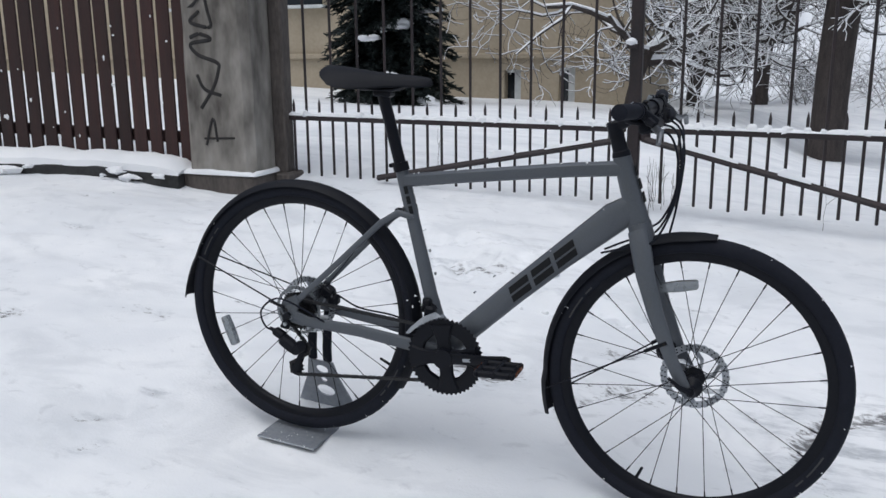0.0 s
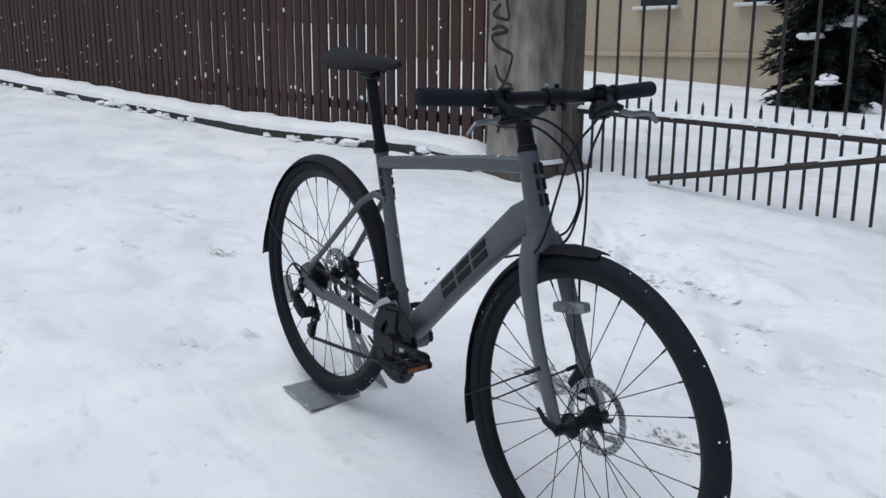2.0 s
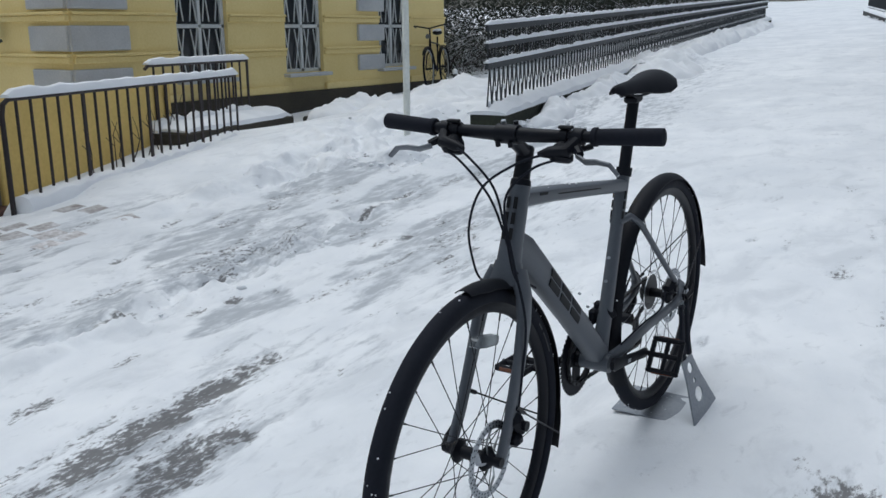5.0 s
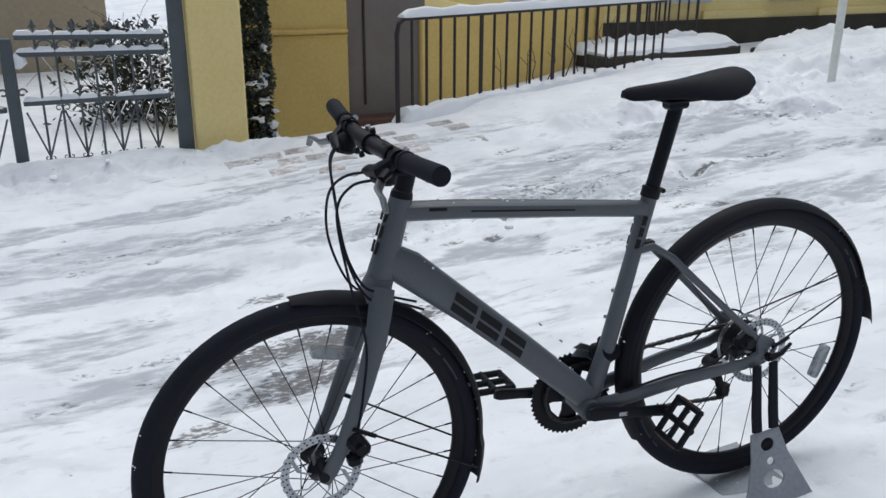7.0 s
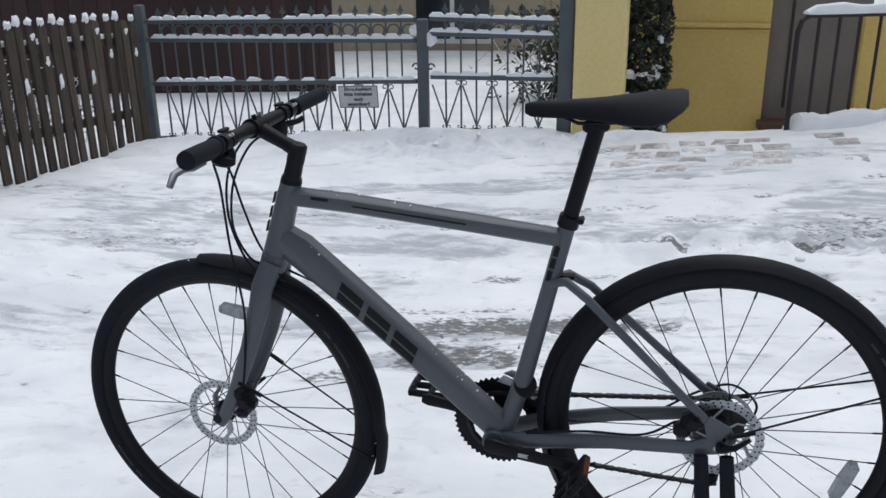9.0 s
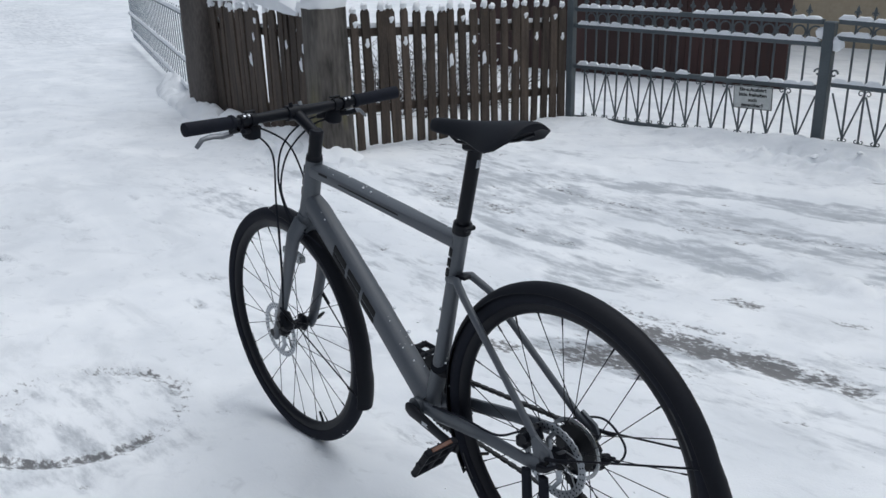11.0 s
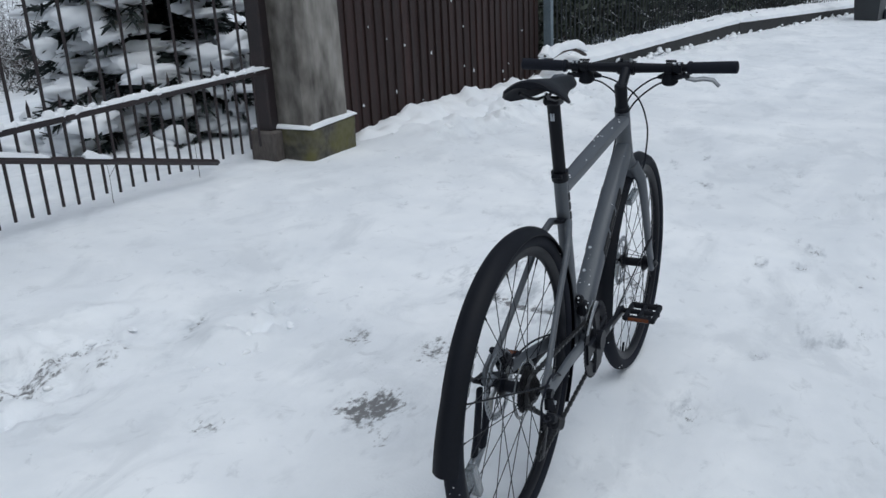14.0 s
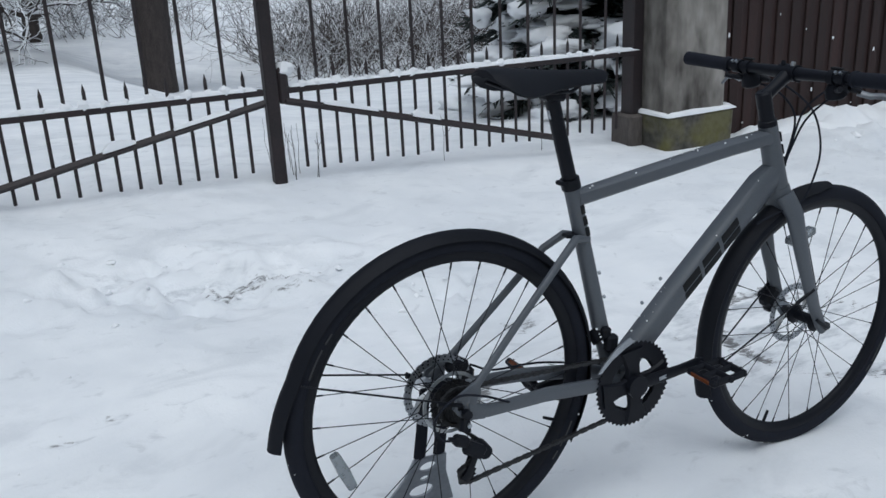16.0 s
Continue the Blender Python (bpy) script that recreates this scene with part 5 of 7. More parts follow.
part("bolt", Geo().tube([(-0.006, -0.086, 0.320), (-0.006, -0.092, 0.320)], 0.005, 10), M_STEEL, rd)
part("cable", Geo().tube(spline([(0.10, -0.066, 0.338), (0.03, -0.080, 0.372), (-0.035, -0.086, 0.386), (-0.082, -0.086, 0.345), (-0.066, -0.088, 0.302), (-0.020, -0.090, 0.294)]), 0.0026, 7), M_RUBBER, bike, "black derailleur cable loop")
fd = part("front_derailleur", Geo().tube([(0.382 - 0.006, -0.010, 0.405), (0.382 - 0.012, 0.010, 0.425)], 0.0235, 16).box((0.384, -0.030, 0.404), (0.030, 0.024, 0.040), 0.006).box((0.372, -0.024, 0.428), (0.022, 0.020, 0.026), 0.005), M_PLASTIC, bike, "black front derailleur")
part("guide_plate", Geo().plate([(0.428, 0.412), (0.408, 0.420), (0.376, 0.402), (0.345, 0.370), (0.331, 0.350), (0.341, 0.350), (0.366, 0.376), (0.400, 0.398)], [], -0.060, -0.057).plate([(0.440, 0.400), (0.425, 0.415), (0.39, 0.398), (0.355, 0.366), (0.365, 0.358), (0.40, 0.385)], [], -0.046, -0.044), M_STEEL, fd, "silver chain guide")


def chain_links(g, pts, pitch=0.0127):
    P, acc = [Vector(p) for p in pts], []
    run = 0.0
    for a, b in zip(P, P[1:]):
        L = (b - a).length
        while run < L:
            acc.append((a.lerp(b, run / L), (b - a).normalized()))
            run += pitch
        run -= L
    for i, (p, t) in enumerate(acc):
        w = 0.0046 if i % 2 else 0.0030
        n = Vector((-t.z, 0, t.x))
        rings = []
        for q, h in ((-0.0085, 0.0022), (-0.006, 0.0042), (0, 0.0032), (0.006, 0.0042), (0.0085, 0.0022)):
            o = p + t * q
            rings.append([o + n * h + Vector((0, w, 0)), o - n * h + Vector((0, w, 0)), o - n * h - Vector((0, w, 0)), o + n * h - Vector((0, w, 0))])
        g.loft(rings)
    return g


ctop = [BB + Vector((0.0700 * math.cos(radians(a)), -0.0443, 0.0700 * math.sin(radians(a)))) for a in range(-95, 101, 8)]
cback = [RA + Vector((0.040 * math.cos(radians(a)), -0.040, 0.040 * math.sin(radians(a)))) for a in range(95, 271, 14)]
part("chain", chain_links(Geo(), [P2 + Vector((0.010, 0, -0.020))] + ctop + cback + [P1 + Vector((0.020, 0, 0.004)), P1 + Vector((0.016, 0, -0.014)), P2 + Vector((-0.020, 0, 0.008)), P2 + Vector((-0.014, 0, -0.018)), P2 + Vector((0.008, 0, -0.021))]), M_CHAIN, bike, "oily bicycle chain")

# brakes, axles, reflectors, marks
part("front_brake_caliper", Geo().box((0.972, 0.060, 0.396), (0.036, 0.036, 0.058), 0.010, Matrix.Rotation(0.5, 3, "Y")).box((0.982, 0.062, 0.366), (0.030, 0.032, 0.028), 0.008).tube([(0.970, 0.078, 0.394), (0.970, 0.086, 0.394)], 0.011, 14), M_BLACK, bike, "black front disc brake caliper")
part("rear_brake_caliper", Geo().box((0.042, 0.052, 0.382), (0.050, 0.034, 0.040), 0.010, Matrix.Rotation(0.5, 3, "Y")).box((0.064, 0.052, 0.362), (0.034, 0.030, 0.030), 0.008).tube([(0.044, 0.068, 0.382), (0.044, 0.076, 0.382)], 0.011, 14), M_BLACK, bike, "black rear disc brake caliper")
part("rear_brake_hose", Geo().tube(spline([(0.075, 0.052, 0.378), (0.14, 0.060, 0.350), (0.25, 0.054, 0.348), (0.37, 0.040, 0.330)]), 0.0026, 7), M_RUBBER, bike)
for nm, q, ln in (("front_axle", FA, 0.070), ("rear_axle", RA, 0.084)):
    for y0, y1 in ((-ln, -ln + 0.016), (ln - 0.018, ln - 0.002)):
        ax = part(nm + "_end", Geo().tube([q + Vector((0, y0, 0)), q + Vector((0, y1, 0))], 0.0105, 14), M_BLACK, bike)
        if (y0 < 0) == (nm == "front_axle"):
            sg = -1 if nm == "front_axle" else 1
            part("release_lever", Geo().tube([q + Vector((0, sg * ln, 0)), q + Vector((-0.025, sg * (ln + 0.008), 0.010)), q + Vector((-0.052, sg * (ln + 0.006), 0.028))], [0.008, 0.006, 0.004], 8), M_BLACK, ax)
for s in (-1, 1):
    part("stand_eyelet", Geo().tube([(0.002, s * 0.078, 0.337), (0.002, s * 0.070, 0.337)], 0.006, 10), M_STEEL, bike)
for w, r, a in ((fw, 0.235, 105), (rw, 0.255, 205)):
    d, e = Vector((math.cos(radians(a)), 0, math.sin(radians(a)))), Vector((-math.sin(radians(a)), 0, math.cos(radians(a))))
    g = Geo()
    rings = []
    for q, h in ((-0.044, 0.006), (-0.040, 0.010), (0, 0.012), (0.040, 0.010), (0.044, 0.006)):
        p = d * r + e * q
        rings.append([p + d * h + Vector((0, 0.009, 0)), p - d * h + Vector((0, 0.009, 0)), p - d * h - Vector((0, 0.009, 0)), p + d * h - Vector((0, 0.009, 0))])
    part("spoke_reflector", g.loft(rings), M_CLEAR, w, "clear spoke reflector")
    a2 = radians(-22 if w is rw else 250)
    d = Vector((math.cos(a2), 0, math.sin(a2)))
    part("valve", Geo().tube([d * 0.293, d * 0.262], [0.0042, 0.0036], 8), M_BLACK, w)
    for s in (-1, 1):
        for a0, a1 in ((20, 31), (33, 37), (200, 211), (213, 217)):
            part("tyre_marking", Geo().spin([(0.3262, s * 0.0209), (0.3262, s * 0.0212), (0.3222, s * 0.0210), (0.3222, s * 0.0207)], (0, 0, 0), (0, 1, 0), 12, a0, a1), M_MARK, w)

for o, d in [(Vector((0.560, 0, 0.500)), Vector((-0.707, 0, 0.707))), (Vector((0.512, 0, 0.449)), Vector((-0.707, 0, 0.707))), (Vector((0.343, 0, 0.555)), Vector((0.95, 0, 0.31))), (Vector((0.362, 0, 0.497)), Vector((0.95, 0, 0.31)))]:
    q = o + d * (0.0295 if o.x > 0.4 else 0.0165)
    part("cage_bolt", Geo().tube([q, q + d * 0.004], 0.0042, 10), M_STEEL, frame_ob)


def specks(parent, spots, label="scattered snow specks"):
    g = Geo()
    for k, (p, r) in enumerate(spots):
        g.blob(p, (r, r * 0.9, r * 0.8), k, 0.6, 6, 4)
    part("snow_specks", g, M_SNOW, parent, label)["kind"] = "stuff"


srng = random.Random(12)
for w in (fw, rw):
    spots = []
    for k in range(70):
        t, q = srng.uniform(0, 6.283), srng.uniform(-1.2, 1.2)
        rr = 0.331 + 0.0200 * math.cos(q)
        spots.append(((rr * math.cos(t), 0.0205 * math.sin(q) * srng.choice((1, 1, -1)), rr * math.sin(t)), srng.uniform(0.0010, 0.0026)))
    specks(w, spots)
spots = []
for k in range(13):
    t = srng.random()
    spots.append(((0.30 + 0.5 * t, srng.uniform(-0.016, 0.016), 0.7535 + 0.090 * t + 0.0035 * math.sin(t * 3.14)), srng.uniform(0.001, 0.003)))
for k in range(26):
    t = srng.random()
    spots.append(((0.46 + 0.36 * t - 0.0205, srng.uniform(-0.02, 0.02), 0.348 + 0.365 * t + 0.0225), srng.uniform(0.001, 0.003)))
specks(frame_ob, spots)
specks(bike, [((0.345 + srng.uniform(-0.02, 0.03), srng.uniform(-0.06, 0.02), 0.418 + srng.uniform(-0.012, 0.03)), srng.uniform(0.0015, 0.004)) for k in range(14)], "lumps of snow on the front derailleur")
DT0, DT1 = Vector((0.738, 0, 0.634)), Vector((0.583, 0, 0.479))
dd = (DT1 - DT0).normalized()
dn = Vector((-dd.z, 0, dd.x))


def skin(o, q0, q1, n0, n1, s):
    """A thin slanted block that follows the rounded side of the down tube."""
    rings = []
    for i in range(6):
        n_ = n0 + (n1 - n0) * i / 5
        y = 0.0272 * (1 - abs(n_ / 0.0312) ** 3) ** (1 / 3)
        ring = []
        for q, up in ((q0, -0.002), (q1, -0.002), (q1, 0.0009), (q0, 0.0009)):
            ring.append(o + dd * (q + 0.35 * n_) + dn * n_ + Vector((0, s * (y + up), 0)))
        rings.append(ring)
    return Geo().loft(rings)


for s in (-1, 1):
    y = s * 0.0272
    for i in range(3):
        o = DT0 + dd * (0.073 * i)
        for q0, q1, n0, n1 in ((0, 0.060, 0.0025, 0.0185), (0, 0.060, -0.0185, -0.0025)):
            part("emblem_block", skin(o, q0, q1, n0, n1, s), M_DECAL, frame_ob)
hd = (HB - HT).normalized()
hn = Vector((-hd.z, 0, hd.x))
for i in range(3):
    o = HT + hd * (0.038 + 0.032 * i)
    for y0, y1 in ((-0.012, -0.005), (0.004, 0.012)):
        c0 = o + Vector((0.0235 + 0.0008 * i, 0, 0.008))
        part("emblem_block", Geo().box(tuple(c0 + Vector((0.0, (y0 + y1) / 2, 0))), (0.0025, y1 - y0, 0.024), 0, Matrix.Rotation(radians(-21), 3, "Y")), M_DECAL, frame_ob)
    o = Vector((0.290, 0, 0.712)) + Vector((0.318, 0, -0.945)) * (0.026 * i)
    for s in (-1, 1):
        part("emblem_block", Geo().box(tuple(o + Vector((0.002, s * 0.0160, 0))), (0.010, 0.0022, 0.020), 0, Matrix.Rotation(radians(-18), 3, "Y")), M_DECAL, frame_ob)
for s in (1,):
    part("stripe", Geo().box((0.575, s * 0.0215, 0.790), (0.23, 0.0012, 0.003), 0, Matrix.Rotation(radians(-10.2), 3, "Y")), M_DECAL, frame_ob)
    part("name_bar", Geo().box((0.755, s * 0.0213, 0.826), (0.036, 0.0012, 0.006), 0, Matrix.Rotation(radians(-9), 3, "Y")), M_DECAL, frame_ob)

# ---- wheel stand ----
stand = thing("bike_stand", "bent galvanised display stand under the rear wheel", "bicycle stand", pose(0, 0, 0, 0, 4.5, 0))
part("base_plate", Geo().box((0.008, 0.027, -0.0205), (0.18, 0.256, 0.005), 0.002), M_STANDM, stand)
up = Geo().plate([(-0.095, 0.0), (0.105, 0.0), (0.058, 0.120), (0.046, 0.180), (-0.034, 0.180), (-0.046, 0.120)], [(0.006, 0.065, 0.030, 0.022), (0.006, 0.108, 0.011, 0.009), (0.006, 0.148, 0.020, 0.016)], 0, 0.005)
part("upright", up, M_STANDM, stand, m=pose(0, 0.158, -0.0155, 21, 0, 0))
for x, e in ((-0.020, -0.016), (0.028, 0.030)):
    part("rubber_arm", Geo().tube([(x, 0.096, 0.158), (x, 0.090, 0.200), (e, 0.084, 0.325)], [0.015, 0.015, 0.013], 8, flat=0.5, side=(1, 0, 0)), M_RUBBER, stand, "black rubber-coated support arm")
specks(stand, [((srng.uniform(-0.08, 0.095), -0.100 + 0.22 * srng.random() ** 3, -0.0180), srng.uniform(0.0008, 0.0022)) for k in range(40)])


# ---- ornamental gate in the south ----
def scroll(c, r, a0, turn, y, n=10):
    """A curl of flat iron in the xz plane."""
    return [(c[0] + r * (1 - 0.55 * i / n) * math.cos(radians(a0 + turn * i / n)), y, c[1] + r * (1 - 0.55 * i / n) * math.sin(radians(a0 + turn * i / n))) for i in range(n + 1)]


def ornate_leaf(x0, x1, z0, z1, label):
    """z0, z1: heights of the four rails at each end, top first."""
    Y = -4.65
    t = thing("ornate_gate_leaf", label, "gate", pose(x0, Y, 0), group="ornate gate leaves")
    L = x1 - x0
    at = lambda k, x: z0[k] + (z1[k] - z0[k]) * x / L
    for k, h in ((0, 0.034), (1, 0.034), (2, 0.034), (3, 0.026)):
        sl = math.atan2(z1[k] - z0[k], L)
        part("rail", Geo().box((L / 2, 0, (z0[k] + z1[k]) / 2), (L, 0.030, h), 0.004, Matrix.Rotation(-sl, 3, "Y")), M_IRONG, t)
        g = Geo()
        if k < 3:
            for j in range(max(2, int(L / 0.11))):
                xa, xb = 0.02 + j * 0.11, min(0.02 + j * 0.11 + random.uniform(0.104, 0.116), L)
                if random.random() < (0.12 if k == 2 else 0.04) or xb - xa < 0.03:
                    continue
                snow_ridge(g, [(xa, 0, at(k, xa) + h / 2 - 0.003), (xb, 0, at(k, xb) + h / 2 - 0.003)], 0.038, random.uniform(0.022, 0.034), j + k * 7, 0.02, 0.45)
            part("rail_snow", g, M_SNOW, t, "snow lying along the rail")["kind"] = "stuff"
    n = int(L / 0.108)
    q = L / n
    mids = Geo().tube([(0, 0, 0), (0, 0, 1)], 0.0078, 6).mesh("bar", M_IRONG)
    fleur = Geo().tube([(0, 0, 0), (0, 0, 0.045)], 0.006, 6).tube([(0, 0, 0.040), (0, 0, 0.056), (0, 0, 0.075), (0, 0, 0.098)], [0.006, 0.014, 0.010, 0.001], 6, flat=0.5, side=(1, 0, 0)).tube([(0, 0, 0.046), (-0.018, 0, 0.058), (-0.022, 0, 0.046)], 0.005, 5).tube([(0, 0, 0.046), (0.018, 0, 0.058), (0.022, 0, 0.046)], 0.005, 5).box((0, 0, 0.042), (0.030, 0.012, 0.008), 0.002).mesh("spike", M_IRONG)
    ring = Geo().tube([(0.030 * math.cos(radians(30 * i)), 0, 0.030 * math.sin(radians(30 * i))) for i in range(12)], 0.0045, 5, closed=True).mesh("ring", M_IRONG)
    curl = Geo().tube(scroll((0.024, -0.020), 0.022, 180, -330, 0), 0.0042, 5).tube(scroll((-0.024, -0.020), 0.022, 0, 330, 0), 0.0042, 5).mesh("curl", M_IRONG)
    foot = Geo().tube(scroll((0.018, 0.016), 0.015, 180, 300, 0), 0.004, 5).tube(scroll((-0.018, 0.016), 0.015, 0, -300, 0), 0.004, 5).tube([(0, 0, -0.004), (0, 0, 0.03)], [0.010, 0.004], 6).mesh("curl", M_IRONG)
    for i in range(1, n):
        x = i * q
        part("bar", mids, M_IRONG, t, m=Matrix.Translation((x, 0, at(3, x))) @ Matrix.Diagonal((1, 1, at(0, x) - at(3, x), 1)))
        part("spike", fleur, M_IRONG, t, m=pose(x, 0, at(0, x) + 0.012))
        part("ring", ring, M_IRONG, t, m=Matrix.Translation((x - q / 2, 0, (at(0, x) + at(1, x)) / 2)) @ Matrix.Diagonal((q / 0.075, 1, min(1.4, (at(0, x) - at(1, x) - 0.034) / 0.068), 1)))
        if i % 2 == 0:
            part("curl", curl, M_IRONG, t, m=pose(x, -0.004, at(2, x) - 0.022))
            part("curl", foot, M_IRONG, t, m=pose(x, -0.004, at(3, x) + 0.012))
        else:
            part("curl", foot, M_IRONG, t, m=pose(x, -0.004, at(3, x) + 0.012))
            for s in (-1, 1):
                e = x + s * q * 0.92
                if 0 < e < L:
                    part("slant_bar", Geo().tube([(x, -0.008, at(3, x) + 0.03), (e, -0.008, at(2, e) - 0.06)], 0.0065, 5), M_IRONG, t)
    return t


ornate_leaf(1.90, 4.05, (0.640, 0.495, 0.205, -0.185), (0.605, 0.470, 0.135, -0.30), "grey wrought-iron driveway gate leaf with snowy rails and a sign")
ornate_leaf(0.90, 1.80, (0.630, 0.530, 0.245, -0.135), (0.650, 0.545, 0.240, -0.150), "grey wrought-iron narrow gate leaf with scrolls and snowy rails")
for x, w, h, lab in ((1.855, 0.075, 0.86, "grey iron meeting post of the ornate gate"), (4.09, 0.065, 1.1, "grey iron hinge post beside the picket fence"), (0.83, 0.10, 1.6, "dark grey iron gate post beside the yellow pillar")):
    zb = gz(x, -4.65) - 0.15
    gpo = thing("gate_post", lab, "gate post", pose(x, -4.65, zb))
    part("upright", Geo().box((0, 0, h / 2 + 0.05), (w, 0.06, h + 0.1), 0.006), M_IRONG, gpo)
    if x == 1.855:
        for s in (-1, 1):
            part("curl", Geo().tube(scroll((s * 0.055, 0.62), 0.028, 90 - s * 90, s * 320, -0.012), 0.007, 5), M_IRONG, gpo)
        part("snow_cap", Geo().blob((0.05, 0, h + 0.02), (0.05, 0.03, 0.04), 3), M_SNOW, gpo)
        part("snow_cap", Geo().blob((-0.06, 0, h - 0.04), (0.045, 0.025, 0.05), 4), M_SNOW, gpo)
sg = thing("gate_sign", "small white enamel notice sign hung on the gate", "sign", pose(2.345, -4.615, 0.085, 0, 2.2, 0))
part("panel", Geo().box((0, 0, 0), (0.305, 0.006, 0.165), 0.003), M_SIGN, sg)
part("border", Geo().box((0, 0.004, 0.0785), (0.30, 0.003, 0.004)).box((0, 0.004, -0.0785), (0.30, 0.003, 0.004)).box((-0.149, 0.004, 0), (0.004, 0.003, 0.16)).box((0.149, 0.004, 0), (0.004, 0.003, 0.16)), M_INK, sg)
for k, line in enumerate(("Ein-u.Ausfahrt", "bitte freihalten", "auch", "gegenüber!!")):
    cu = bpy.data.curves.new("line", "FONT")
    cu.body, cu.size, cu.align_x, cu.align_y, cu.extrude = line, 0.037, "CENTER", "CENTER", 0.0008
    cu.offset = 0.0007
    cu.materials.append(M_INK)
    ln = new("lettering", cu)
    ln.parent = sg
    ln.matrix_basis = Matrix.Translation((0, 0.0045, 0.056 - 0.037 * k)) @ Matrix.Rotation(radians(180), 4, "Z") @ Matrix.Rotation(radians(90), 4, "X")


# ---- picket fences and old posts, south-east ----
def old_post(x0, x1, y0, y1, zb, zt, label, moss):
    t = thing("old_post", label, "fence post", pose((x0 + x1) / 2, (y0 + y1) / 2, zb))
    w, d, h = (x1 - x0) / 2, (y1 - y0) / 2, zt - zb
    rings = []
    for k in range(9):
        f = k / 8
        sc = 1 - 0.06 * f
        ring = []
        for i in range(20):
            a = 2 * math.pi * (i + 0.5) / 20
            c, s = math.cos(a), math.sin(a)
            px, py = w * sc * math.copysign(abs(c) ** 0.45, c), d * sc * math.copysign(abs(s) ** 0.45, s)
            q = 1 + 0.018 * noise.noise(Vector((px * 9, py * 9, f * 5)))
            ring.append((px * q, py * q, f * h))
        rings.append(ring)
    part("shaft", Geo().loft(rings), M_POST if moss else M_CONC2, t, "weathered shaft with a mossy foot" if moss else "", angle=30)
    g = Geo()
    rr = []
    for z, s in ((-0.004, 1.0), (0.04, 1.06), (0.085, 1.0), (0.108, 0.82), (0.118, 0.3)):
        ring = []
        for i in range(18):
            a = 2 * math.pi * i / 18
            c, s2 = math.cos(a), math.sin(a)
            q = s * (1 + 0.05 * noise.noise(Vector((c * 2, s2 * 2, z * 9))))
            ring.append((w * 0.94 * q * math.copysign(abs(c) ** 0.55, c), d * 0.94 * q * math.copysign(abs(s2) ** 0.55, s2), h + z))
        rr.append(ring)
    part("snow_cap", g.loft(rr), M_SNOW, t, "thick rounded snow cap", angle=80)
    return t


old_post(4.12, 4.36, -2.42, -2.13, -0.32, 0.80, "weathered grey post with snow cap and mossy foot", True)
old_post(6.40, 6.85, -2.80, -2.40, -0.42, 1.30, "dark weathered gate post on the bend of the street", False)


def pickets(a, b, pitch, width, h, label, back=0.035):
    a, b = Vector(a), Vector(b)
    d = b - a
    t = thing("picket_fence", label, "fence", pose(a.x, a.y, 0, 0, 0, math.degrees(math.atan2(d.y, d.x))), group="weathered picket fences")
    meshes = []
    for k in range(4):
        w = width * (0.86 + 0.1 * k)
        g = Geo().loft([[(-w / 2, -0.010, 0), (w / 2, -0.010, 0), (w / 2, 0.010, 0), (-w / 2, 0.010, 0)], [(-w / 2, -0.010, h - 0.035), (w / 2, -0.010, h - 0.035), (w / 2, 0.010, h - 0.035), (-w / 2, 0.010, h - 0.035)],
                        [(-w / 3, -0.009, h - 0.01), (w / 3, -0.009, h - 0.01), (w / 3, 0.009, h - 0.01), (-w / 3, 0.009, h - 0.01)], [(-w / 7, -0.007, h), (w / 7, -0.007, h), (w / 7, 0.007, h), (-w / 7, 0.007, h)]])
        meshes.append(g.mesh("picket", M_OLDWOOD))
    caps = [Geo().blob((0, 0, h + 0.012), (width * 0.42, 0.020, 0.026 + 0.007 * k), k + 9, 0.5).mesh("snow_cap", M_SNOW) for k in range(3)]
    clumps = [Geo().blob((0.010 - 0.01 * k, -0.011 if back > 0 else 0.011, h - 0.08 - 0.16 * k), (width * 0.30, 0.007, 0.02 + 0.012 * k), k + 20, 0.9).mesh("snow_clump", M_SNOW) for k in range(3)]
    n = int(d.length / pitch)
    for i in range(n):
        s = (i + 0.5) * d.length / n
        p = a + d * (s / d.length)
        zb = gz(p.x, p.y) - 0.06 + random.uniform(-0.02, 0.02)
        m = pose(s, random.uniform(-0.006, 0.006), zb + (a.z + (b.z - a.z) * s / d.length), random.uniform(-1, 1), random.uniform(-1.6, 1.6), 0)
        part("picket", meshes[i % 4], M_OLDWOOD, t, m=m)
        if random.random() < 0.93:
            part("snow_cap", caps[i % 3], M_SNOW, t, m=m)
        if random.random() < 0.4:
            part("snow_clump", clumps[i % 3], M_SNOW, t, m=m)
    za, zb = gz(a.x, a.y) + a.z, gz(b.x, b.y) + b.z
    for f in (0.22, 0.78):
        sl = math.atan2(zb - za, d.length)
        part("fence_rail", Geo().box((d.length / 2, back, (za + zb) / 2 + h * f), (d.length, 0.035, 0.06), 0.004, Matrix.Rotation(-sl, 3, "Y")), M_OLDWOOD, t)
    g = Geo()
    snow_ridge(g, [(0.02, back, za + h * 0.78 + 0.03), (d.length - 0.02, back, zb + h * 0.78 + 0.03)], 0.034, 0.03, 5, 0.04)
    part("rail_snow", g, M_SNOW, t)
    return t


